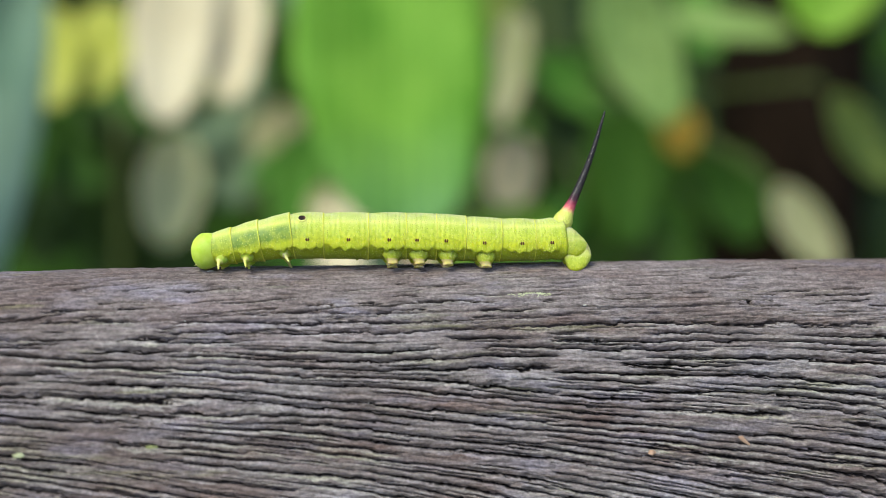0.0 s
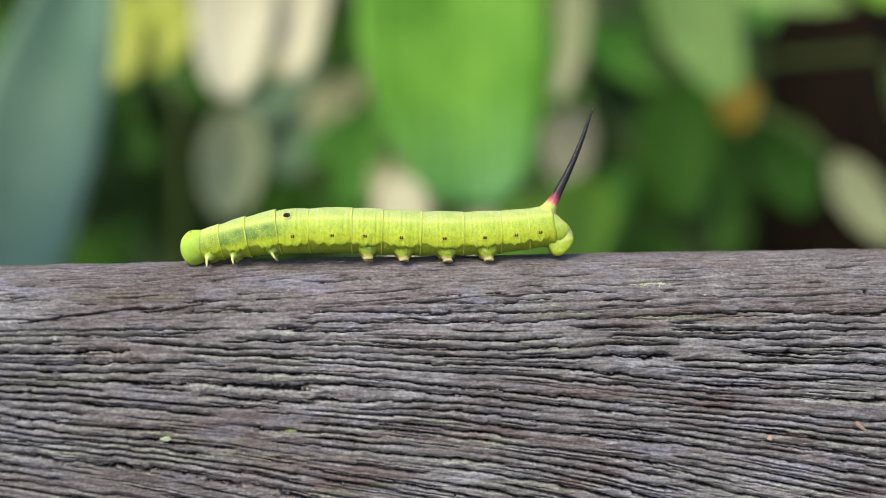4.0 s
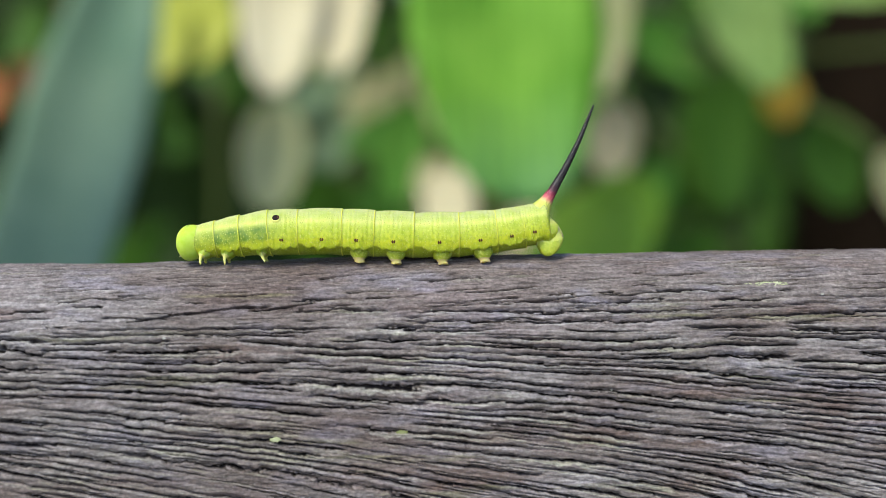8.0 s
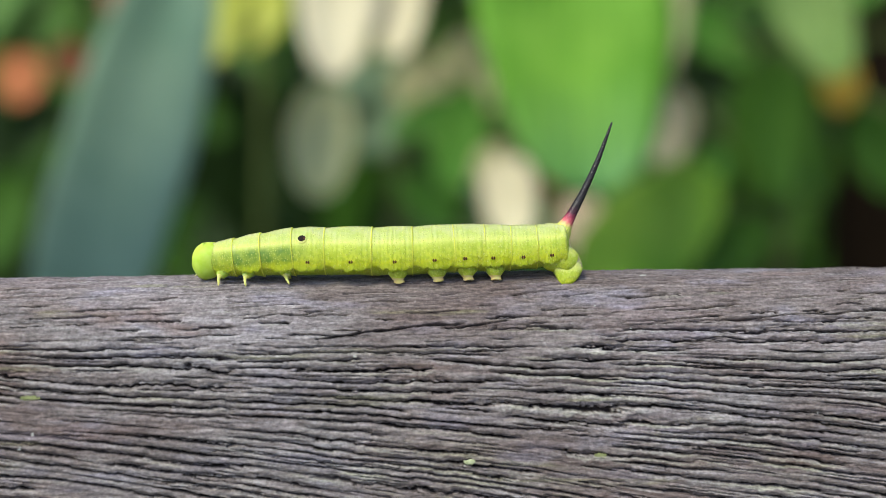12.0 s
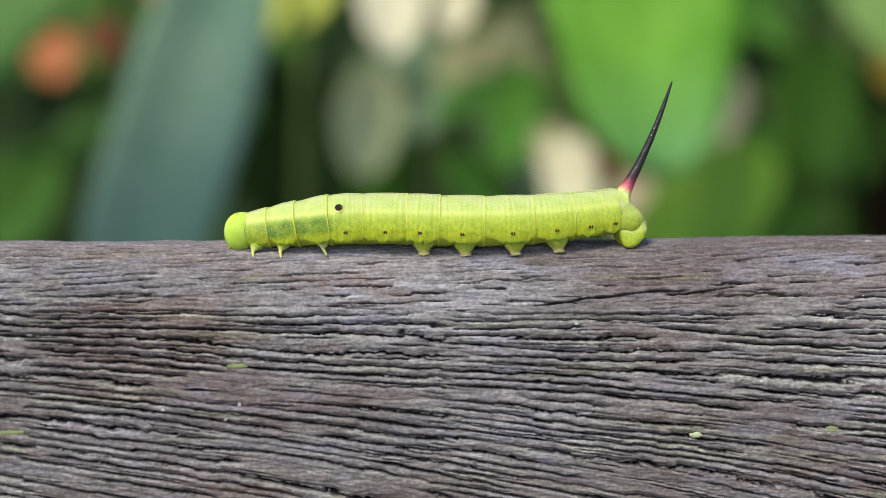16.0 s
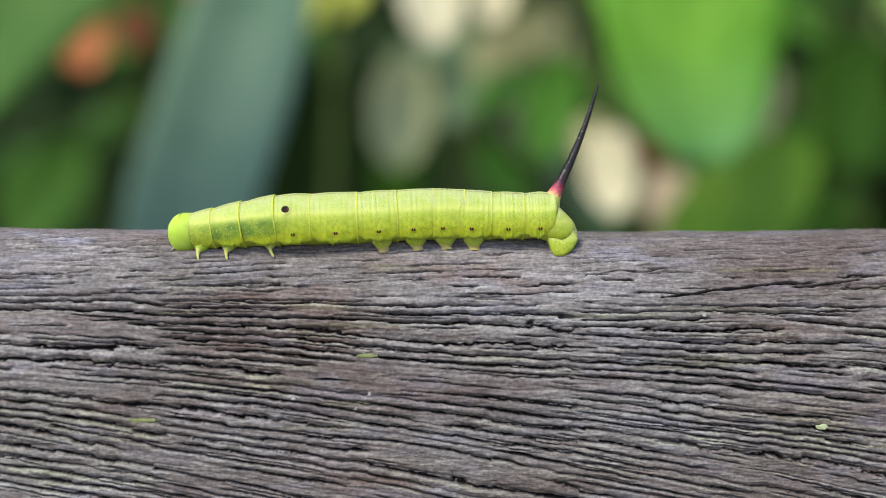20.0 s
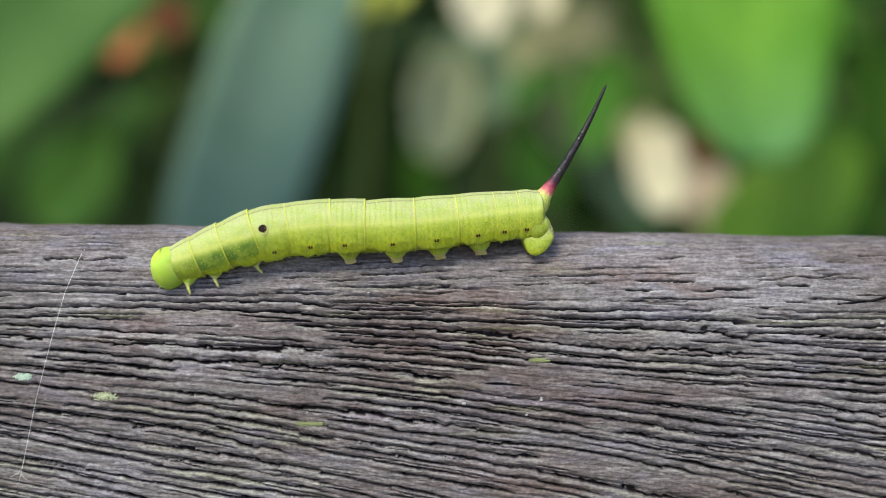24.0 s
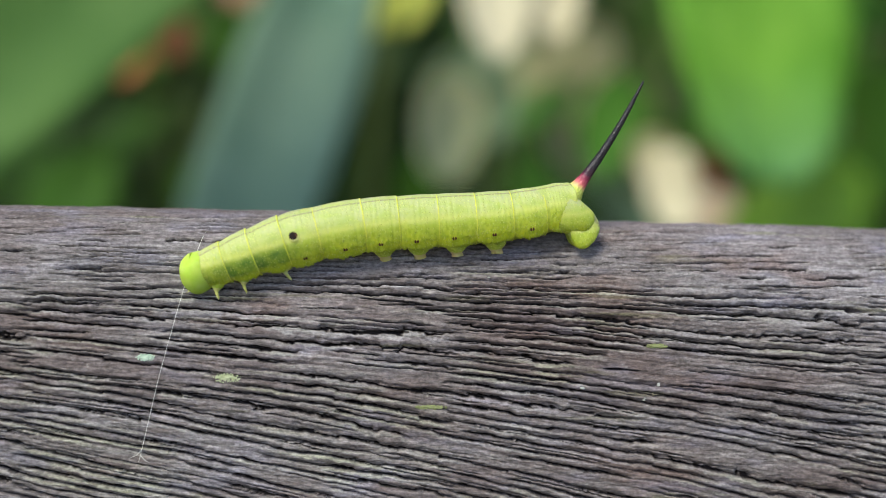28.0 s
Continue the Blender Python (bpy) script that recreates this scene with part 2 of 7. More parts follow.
WOOD = wood_material()
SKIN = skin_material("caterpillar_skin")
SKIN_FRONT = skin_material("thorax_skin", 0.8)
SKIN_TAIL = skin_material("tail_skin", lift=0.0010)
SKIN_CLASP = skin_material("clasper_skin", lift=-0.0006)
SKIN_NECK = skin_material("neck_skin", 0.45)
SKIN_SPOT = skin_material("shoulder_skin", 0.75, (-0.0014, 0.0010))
RING = plain_skin("ring_skin", (0.60, 0.64, 0.06), (0.68, 0.68, 0.10), 0.5)
HEAD = plain_skin("head_skin", (0.36, 0.51, 0.045), (0.43, 0.56, 0.09), 0.62, 0.9, 1600.0)
LEG = plain_skin("leg_skin", (0.52, 0.55, 0.14), (0.62, 0.60, 0.24), 0.4, 0.6)
FOOT = plain_skin("foot_skin", (0.46, 0.42, 0.14), (0.56, 0.40, 0.22), 0.6, 0.5)
HORN = horn_material()
BLACK = plain_skin("black_mark", (0.008, 0.006, 0.006), (0.018, 0.009, 0.007), 0.95, 0.0)
RUST = plain_skin("rust_mark", (0.055, 0.016, 0.006), (0.10, 0.028, 0.010), 0.6, 0.0)
CREAM_MARK = plain_skin("cream_mark", (0.60, 0.62, 0.16), (0.66, 0.66, 0.24), 0.5, 0.4)
SILK = plain_skin("silk", (0.75, 0.74, 0.72), (0.85, 0.84, 0.82), 0.3, 0.0)
LICHEN = plain_skin("lichen_crust", (0.36, 0.47, 0.38), (0.50, 0.60, 0.50), 0.8, 0.0)
LICHEN_B = plain_skin("yellow_lichen_crust", (0.34, 0.38, 0.22), (0.48, 0.50, 0.34), 0.8, 0.0)
ALGAE = plain_skin("green_algae_crust", (0.17, 0.19, 0.08), (0.25, 0.27, 0.13), 0.85, 0.0)
DEBRIS = plain_skin("pale_debris", (0.30, 0.30, 0.285), (0.44, 0.44, 0.43), 0.7, 0.0)
SPLINTER = plain_skin("splinter_wood", (0.30, 0.19, 0.13), (0.40, 0.27, 0.2), 0.8, 0.0)
LEAVES = {
    # bright: sky sheen on the lower blade is painted in through tip
    "bright": leaf_material("bright_leaf", (0.07, 0.24, 0.01), (0.20, 0.42, 0.045), tip=((0.11, 0.27, 0.09), 1.0, 1.035)),
    "lime": leaf_material("lime_leaf", (0.13, 0.31, 0.018), (0.22, 0.39, 0.04)),
    "palegreen": leaf_material("pale_green_leaf", (0.17, 0.29, 0.075), (0.27, 0.40, 0.12)),
    "mid": leaf_material("green_leaf", (0.07, 0.22, 0.025), (0.11, 0.28, 0.04)),
    "mid_dark": leaf_material("deep_green_leaf", (0.04, 0.12, 0.010), (0.06, 0.15, 0.016)),
    # dark: near-black green, the foliage's deep shade put into the leaf colour
    "dark": leaf_material("deep_shade_leaf", (0.014, 0.035, 0.006), (0.022, 0.05, 0.009), through_light=0.15),
    "green2": leaf_material("fresh_leaf", (0.05, 0.135, 0.022), (0.10, 0.20, 0.045)),
    "yellow": leaf_material("yellowing_leaf", (0.42, 0.46, 0.06), (0.52, 0.54, 0.13)),
    "olive": leaf_material("olive_leaf", (0.14, 0.20, 0.03), (0.20, 0.26, 0.06)),
    "greygreen": leaf_material("grey_green_leaf", (0.16, 0.26, 0.15), (0.22, 0.31, 0.19)),
    "blue": leaf_material("blue_green_leaf", (0.16, 0.28, 0.205), (0.24, 0.365, 0.27), 0.35, 0.15, 0.1),
    "cream": leaf_material("dry_cream_leaf", (0.60, 0.53, 0.36), (0.75, 0.68, 0.49), 0.6, 0.3, 0.05),
    "pale_dry": leaf_material("faded_grey_green_leaf", (0.50, 0.49, 0.26), (0.62, 0.58, 0.34), 0.6),
    "beige": leaf_material("dry_beige_leaf", (0.50, 0.45, 0.27), (0.62, 0.54, 0.36), 0.6),
    "beige_green": leaf_material("fading_leaf", (0.34, 0.36, 0.17), (0.46, 0.44, 0.26), 0.6),
    "cream_green": leaf_material("pale_fading_leaf", (0.50, 0.53, 0.26), (0.64, 0.64, 0.37), 0.6),
    "pinkcream": leaf_material("dry_pinkish_leaf", (0.84, 0.62, 0.44), (0.88, 0.70, 0.52), 0.6),
    "orange": leaf_material("orange_leaf", (0.42, 0.27, 0.03), (0.52, 0.34, 0.05), 0.5),
    "redorange": leaf_material("red_orange_leaf", (0.40, 0.12, 0.045), (0.50, 0.19, 0.07), 0.5),
    "red": leaf_material("brown_red_leaf", (0.17, 0.05, 0.025), (0.24, 0.08, 0.04), 0.6),
    "pink": leaf_material("pink_brown_leaf", (0.42, 0.22, 0.15), (0.50, 0.28, 0.2), 0.6),
}
STEM = leaf_material("green_stem", (0.05, 0.075, 0.018), (0.08, 0.11, 0.03), 0.5, 0.0)


def soil_material():
    n = Nodes("leafy_soil")
    big = n.noise(n.coord.outputs["Object"], 3.0, 6.0)
    small = n.noise(n.coord.outputs["Object"], 60.0, 6.0)
    col = n.ramp(small, [(0.3, (0.025, 0.020, 0.013)), (0.7, (0.085, 0.065, 0.04))])
    col = n.mix(n.ramp(big, [(0.45, 0.0), (0.6, 0.8)]), col, (0.035, 0.065, 0.018))
    n.bump(small, 0.8, 0.02)
    return n.done(col, 0.9)


SOIL = soil_material()


# near-black, so that the added tree reads as a dark gap
def gap_bark_material():
    n = Nodes("gap_dark_bark")
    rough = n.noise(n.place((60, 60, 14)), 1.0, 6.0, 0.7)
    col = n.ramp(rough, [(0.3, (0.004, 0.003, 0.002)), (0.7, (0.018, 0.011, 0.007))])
    n.bump(rough, 1.0, 0.006)
    return n.done(col, 0.95, Specular_IOR_Level=0.05)


GAP_BARK = gap_bark_material()


# ---- building helpers ----
def mesh_of(name, verts, faces, mats, marks=None, smooth=True):
    me = bpy.data.meshes.new(name)
    me.from_pydata([tuple(v) for v in verts], [], faces)
    for m in mats:
        me.materials.append(m)
    if marks is not None:
        me.polygons.foreach_set("material_index", np.array(marks, dtype=np.int32))
    if smooth:
        me.polygons.foreach_set("use_smooth", np.ones(len(me.polygons), dtype=bool))
    me.update()
    return me


def part(name, me, parent, at=None, label=""):
    ob = new(name, me)
    ob.parent = parent
    if at is not None:
        ob.matrix_basis = at
    return tagged(ob, label)


def rings(rows, close_ends=True):
    """Verts and faces of a tube through rings that have equally many points."""
    verts, faces, n = [], [], len(rows[0])
    for r in rows:
        verts += list(r)
    for i in range(len(rows) - 1):
        for j in range(n):
            k = (j + 1) % n
            faces.append((i * n + j, i * n + k, (i + 1) * n + k, (i + 1) * n + j))
    if close_ends:
        faces.append(tuple(range(n))[::-1])
        faces.append(tuple(range((len(rows) - 1) * n, len(rows) * n)))
    return verts, faces


def tube(points, radii, n=10):
    """Rings along a line of points."""
    points = [Vector(p) for p in points]
    rows = []
    for i, p in enumerate(points):
        d = (points[min(i + 1, len(points) - 1)] - points[max(i - 1, 0)]).normalized()
        side = d.cross(Vector((0.0, 1.0, 0.0)) if abs(d.y) < 0.9 else Vector((1.0, 0.0, 0.0))).normalized()
        up = side.cross(d)
        rows.append([p + (side * math.cos(a) + up * math.sin(a)) * radii[i] for a in [2 * math.pi * j / n for j in range(n)]])
    return rings(rows)


def blob(rx, ry, rz, n=14, m=9, power=2.0, bumps=0.0, seed=0):
    """A rounded body about the origin; power above 2 makes it boxier."""
    rows = []
    for i in range(m + 1):
        a = math.pi * (i + 0.02) / (m + 0.04)
        ring = []
        for j in range(n):
            b = 2 * math.pi * j / n
            x, y, z = math.cos(a), math.sin(a) * math.cos(b), math.sin(a) * math.sin(b)
            f = (abs(x) ** power + abs(y) ** power + abs(z) ** power) ** (-1 / power)
            f *= 1 + bumps * noise.noise(Vector((x * 2.3 + seed, y * 2.3, z * 2.3)))
            ring.append((rx * x * f, ry * y * f, rz * z * f))
        rows.append(ring)
    return rings(rows)


def joined(*pieces):
    """Several (verts, faces, slot) in one: verts, faces, slots."""
    verts, faces, marks = [], [], []
    for v, f, slot in pieces:
        k = len(verts)
        verts += [tuple(p) for p in v]
        faces += [tuple(i + k for i in g) for g in f]
        marks += [slot] * len(f)
    return verts, faces, marks


def moved(piece, m):
    v, f = piece
    return [m @ Vector(p) for p in v], f


# ---- the rail ----
RAIL_CREST, RAIL_THICK, RAIL_TALL, RAIL_MIDDLE, RAIL_POWER = 1.016, 0.009, 0.03, 0.116, 2.6


def lattice(x, y, seed):
    """Smooth random field from 0 to 1."""
    table = np.random.default_rng(seed).random(65536)
    xi, yi = np.floor(x).astype(np.int64), np.floor(y).astype(np.int64)
    fx, fy = x - xi, y - yi
    fx, fy = fx * fx * (3 - 2 * fx), fy * fy * (3 - 2 * fy)

    def at(a, b):
        return table[(a * 7919 + b * 104729 + (a * b) % 977 * 31) % 65536]

    low = at(xi, yi) * (1 - fx) + at(xi + 1, yi) * fx
    high = at(xi, yi + 1) * (1 - fx) + at(xi + 1, yi + 1) * fx
    return low * (1 - fy) + high * fy


def step(a, b, v):
    t = np.clip((v - a) / (b - a), 0, 1)
    return t * t * (3 - 2 * t)


def rail_section():
    """The cross-section as closed rows of y, z and arc length from the crest (positive towards the front)."""
    a = np.linspace(0, 2 * np.pi, 40001)[:-1] + np.pi / 2
    c, s = np.cos(a), np.sin(a)
    y = RAIL_MIDDLE - RAIL_THICK * np.sign(-c) * np.abs(c) ** (2 / RAIL_POWER)
    z = RAIL_CREST - RAIL_TALL + RAIL_TALL * np.sign(s) * np.abs(s) ** (2 / RAIL_POWER)
    arc = np.concatenate([[0], np.cumsum(np.hypot(np.diff(y), np.diff(z)))])
    total = arc[-1] + math.hypot(y[0] - y[-1], z[0] - z[-1])
    want = np.concatenate([np.arange(0, 0.032, 0.00007), np.arange(0.032, total - 0.006, 0.003), np.arange(total - 0.006, total - 0.0001, 0.00025)])
    ys, zs = np.interp(want, arc, y), np.interp(want, arc, z)
    ny, nz = np.interp(want + 2e-5, arc, y) - np.interp(want - 2e-5, arc, y), np.interp(want + 2e-5, arc, z) - np.interp(want - 2e-5, arc, z)
    size = np.hypot(ny, nz)
    size[size == 0] = 1
    along = np.where(want > total / 2, want - total, want)
    return ys, zs, nz / size, -ny / size, along


# fissures that stand out: x and height of both ends, half width, depth (mm)
FISSURES = [
    (-48.8, 11.0, -34.4, 12.3, 0.20, 0.9), (-34.4, 11.9, -29.9, 12.4, 0.16, 0.6), (-9.2, 12.2, 7.5, 12.8, 0.12, 0.5),
    (-27.8, 8.7, -19.5, 8.5, 0.16, 0.7), (-11.7, 7.8, -3.4, 7.3, 0.16, 0.7), (19.1, 9.3, 25.7, 8.3, 0.15, 0.6),
    (-9.9, 10.6, -6.4, 10.4, 0.13, 0.6), (-4.0, 9.3, 1.6, 9.0, 0.15, 0.7), (-101.4, 8.9, -96.4, 9.0, 0.13, 0.7),
    (-55.2, 13.0, -48.3, 13.4, 0.10, 0.5), (-87.8, 11.4, -84.2, 11.6, 0.12, 0.5), (26.0, 6.6, 33.0, 5.6, 0.22, 0.8),
    (-81.0, 3.7, -77.6, 3.4, 0.22, 0.9), (-103.3, 9.3, -97.2, 9.0, 0.13, 0.6), (-39.3, 10.3, -38.7, 10.1, 0.30, 0.9),
]
PITS = [(40.0, 12.5, 0.28, 0.8), (-61.2, 8.7, 0.35, 0.6), (31.0, 6.4, 0.5, 0.5)]


def ridges(x, w, gap, shift, seed, share, ragged, run=1.0, girth=1.0):
    """Ridges of that spacing with open cracks between them that come and go. Relief 0 to -1, the crack's share and that
    of the painted lit edge.
    """
    phase = w / gap + 1.25 * lattice(x / 19 + shift, w / (2.6 * gap) + shift, seed) + 0.30 * lattice(x / 8.5 + shift, w / (1.1 * gap), seed + 1)
    phase = phase + 0.16 * step(0.44, 0.56, lattice(x / 1.9 + shift, w / (1.7 * gap), seed + 6)) + 0.7 * ragged * (lattice(x / 0.75, w / 0.22, seed + 2) - 0.5) + 0.9 * ragged * (lattice(x / 0.28, w / 0.15, seed + 3) - 0.5)
    near = np.floor(phase + 0.5)
    signed = phase - near
    off = np.abs(signed)
    open_ = lattice(x / (5.2 * gap ** 0.5 * run) + near * 17.31 + shift, near * 5.17, seed + 4)
    open_ = step(1 - share - 0.07, 1 - share + 0.09, open_)
    wide = girth * (0.35 + 1.0 * lattice(x / 2.3 + near * 3.7, near * 2.3, seed + 5))
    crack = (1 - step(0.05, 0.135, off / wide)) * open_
    # each ridge stands out sharply under the crack above it and falls back gently to the crack below
    hollow = np.where(signed > 0, 1 - step(0.0, 0.17, off), 1 - step(0.0, 0.5, off)) * (0.2 + 0.8 * open_)
    # pale fuzzy strip along the ridge's upper edge, painting light from above
    ragged_edge = 0.22 + 0.26 * lattice(x / 0.9 + near, w / 0.3, seed + 7) + 0.16 * lattice(x / 0.22, w / 0.12, seed + 8)
    lit_edge = step(0.05, 0.14, signed) * (1 - step(ragged_edge * 0.7, ragged_edge, signed)) * (0.25 + 0.75 * open_) * step(0.25, 0.6, lattice(x / 4.3 + near * 2.9, near * 3.1, seed + 9))
    return -hollow, crack, lit_edge


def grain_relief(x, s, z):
    """Relief in mm (down is minus), the shares of painted crack darkness and of painted lit edges, at x, arc s and
    height z, all in mm.
    """
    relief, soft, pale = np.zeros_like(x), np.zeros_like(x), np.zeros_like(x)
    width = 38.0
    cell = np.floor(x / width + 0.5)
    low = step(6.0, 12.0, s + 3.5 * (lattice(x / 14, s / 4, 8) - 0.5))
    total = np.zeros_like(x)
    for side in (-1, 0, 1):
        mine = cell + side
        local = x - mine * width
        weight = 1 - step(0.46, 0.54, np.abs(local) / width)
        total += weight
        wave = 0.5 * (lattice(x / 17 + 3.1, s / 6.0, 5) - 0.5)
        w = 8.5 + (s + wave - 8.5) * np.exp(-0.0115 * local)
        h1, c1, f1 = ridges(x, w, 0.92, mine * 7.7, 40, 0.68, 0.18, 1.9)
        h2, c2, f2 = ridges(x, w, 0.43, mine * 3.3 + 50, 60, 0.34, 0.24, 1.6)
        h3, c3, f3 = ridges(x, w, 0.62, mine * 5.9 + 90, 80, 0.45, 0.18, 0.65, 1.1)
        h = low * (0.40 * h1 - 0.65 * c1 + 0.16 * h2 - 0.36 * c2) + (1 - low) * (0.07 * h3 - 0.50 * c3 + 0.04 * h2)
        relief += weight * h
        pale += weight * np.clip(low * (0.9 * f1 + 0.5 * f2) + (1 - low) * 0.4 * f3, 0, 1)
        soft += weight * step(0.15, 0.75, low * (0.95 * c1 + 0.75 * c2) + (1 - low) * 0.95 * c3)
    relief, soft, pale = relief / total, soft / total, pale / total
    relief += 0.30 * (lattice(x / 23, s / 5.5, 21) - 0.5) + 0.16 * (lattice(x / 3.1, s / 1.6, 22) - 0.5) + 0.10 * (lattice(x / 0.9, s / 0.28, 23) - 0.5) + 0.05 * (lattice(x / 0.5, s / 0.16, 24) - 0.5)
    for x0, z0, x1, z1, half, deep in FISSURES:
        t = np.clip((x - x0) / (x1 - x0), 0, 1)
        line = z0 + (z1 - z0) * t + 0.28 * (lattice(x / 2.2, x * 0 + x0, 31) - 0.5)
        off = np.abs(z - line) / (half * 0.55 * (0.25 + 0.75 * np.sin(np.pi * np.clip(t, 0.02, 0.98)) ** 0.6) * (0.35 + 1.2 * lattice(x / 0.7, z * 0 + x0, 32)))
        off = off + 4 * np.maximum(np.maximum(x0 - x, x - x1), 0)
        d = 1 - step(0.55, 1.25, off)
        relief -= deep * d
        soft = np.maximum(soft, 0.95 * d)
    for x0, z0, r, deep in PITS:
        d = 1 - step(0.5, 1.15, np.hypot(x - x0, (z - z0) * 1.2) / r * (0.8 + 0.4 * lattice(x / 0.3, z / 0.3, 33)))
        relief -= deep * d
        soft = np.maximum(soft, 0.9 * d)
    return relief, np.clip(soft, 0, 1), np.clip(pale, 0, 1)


def rail_beam():
    ys, zs, ny, nz, arc = rail_section()
    xs = np.concatenate([np.linspace(-1.2, -0.19, 60)[:-1], np.linspace(-0.19, -0.165, 40)[:-1], np.arange(-0.165, 0.072, 0.00016), np.linspace(0.073, 0.1, 40), np.linspace(0.1, 1.2, 60)[1:]])
    nx, nv = len(xs), len(ys)
    X = np.repeat(xs[:, None], nv, 1)
    S = np.repeat(arc[None, :], nx, 0) * 1000
    Zh = np.repeat(zs[None, :], nx, 0) * 1000 - 1000
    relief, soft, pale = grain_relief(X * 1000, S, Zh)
    coarse = (np.abs(X + 0.046) > 0.135) | (S > 31.8) | (S < -6.5)
    relief, soft, pale = np.where(coarse, relief * 0.3, relief), np.where(coarse, 0.25, soft), np.where(coarse, 0.2, pale)
    sag = 0.00012 * np.sin(X * 38 + 1.0)
    co = np.stack([X, ys[None, :] + ny[None, :] * relief / 1000, zs[None, :] + nz[None, :] * relief / 1000 + sag], -1).reshape(-1, 3)
    me = bpy.data.meshes.new("beam")
    i, j = np.meshgrid(np.arange(nx - 1), np.arange(nv), indexing="ij")
    k = (j + 1) % nv
    quads = np.stack([i * nv + j, (i + 1) * nv + j, (i + 1) * nv + k, i * nv + k], -1).reshape(-1, 4)
    n = len(quads)
    me.vertices.add(len(co))
    me.vertices.foreach_set("co", co.astype(np.float32).ravel())
    me.loops.add(n * 4)
    me.loops.foreach_set("vertex_index", quads.astype(np.int32).ravel())
    me.polygons.add(n)
    me.polygons.foreach_set("loop_start", np.arange(0, n * 4, 4, dtype=np.int32))
    me.polygons.foreach_set("use_smooth", np.ones(n, dtype=bool))
    me.materials.append(WOOD)
    me.update(calc_edges=True)
    me.attributes.new("crack_dark", "FLOAT", "POINT").data.foreach_set("value", soft.astype(np.float32).ravel())
    me.attributes.new("lit_edge", "FLOAT", "POINT").data.foreach_set("value", pale.astype(np.float32).ravel())
    return me


rail = tagged(new("wooden_rail"), "weathered dark grey-brown wooden handrail with deep open grain", "rail")
rail.location = (0, 0, 0)
part("beam", rail_beam(), rail)


def post_mesh():
    rows = []
    for z, r in ((0.0, 0.034), (0.3, 0.033), (0.7, 0.0335), (0.955, 0.033), (0.959, 0.031)):
        rows.append([(r * cx, r * cy, z) for cx, cy in ((-1, -0.92), (-0.92, -1), (0.92, -1), (1, -0.92), (1, 0.92), (0.92, 1), (-0.92, 1), (-1, 0.92))])
    return mesh_of("post", *rings(rows), [WOOD], smooth=False)


_post = post_mesh()
for px in (-0.95, 0.95):
    part("post", _post, rail, pose(px, RAIL_MIDDLE, 0))

ground = tagged(new("ground", mesh_of("ground", [(-40, -40, 0), (40, -40, 0), (40, 40, 0), (-40, 40, 0)], [(0, 1, 2, 3)], [SOIL])), "dark soil with moss and leaf litter", "ground", kind="structure")


# ---- the caterpillar ----
caterpillar = tagged(new("caterpillar"), "lime-green hornworm caterpillar with a black tail horn crawling on wood", "caterpillar")
MM = 0.001


# the sloping flap behind the last ring: reach, top, bottom, half width
FLAP = ((0.0, 2.2, -2.1, 2.07), (0.25, 2.24, -2.12, 2.0), (0.45, 2.2, -2.1, 1.9), (0.6, 1.9, -2.0, 1.75), (0.75, 1.4, -1.8, 1.5), (0.88, 0.8, -1.5, 1.1), (0.97, 0.2, -1.0, 0.6))


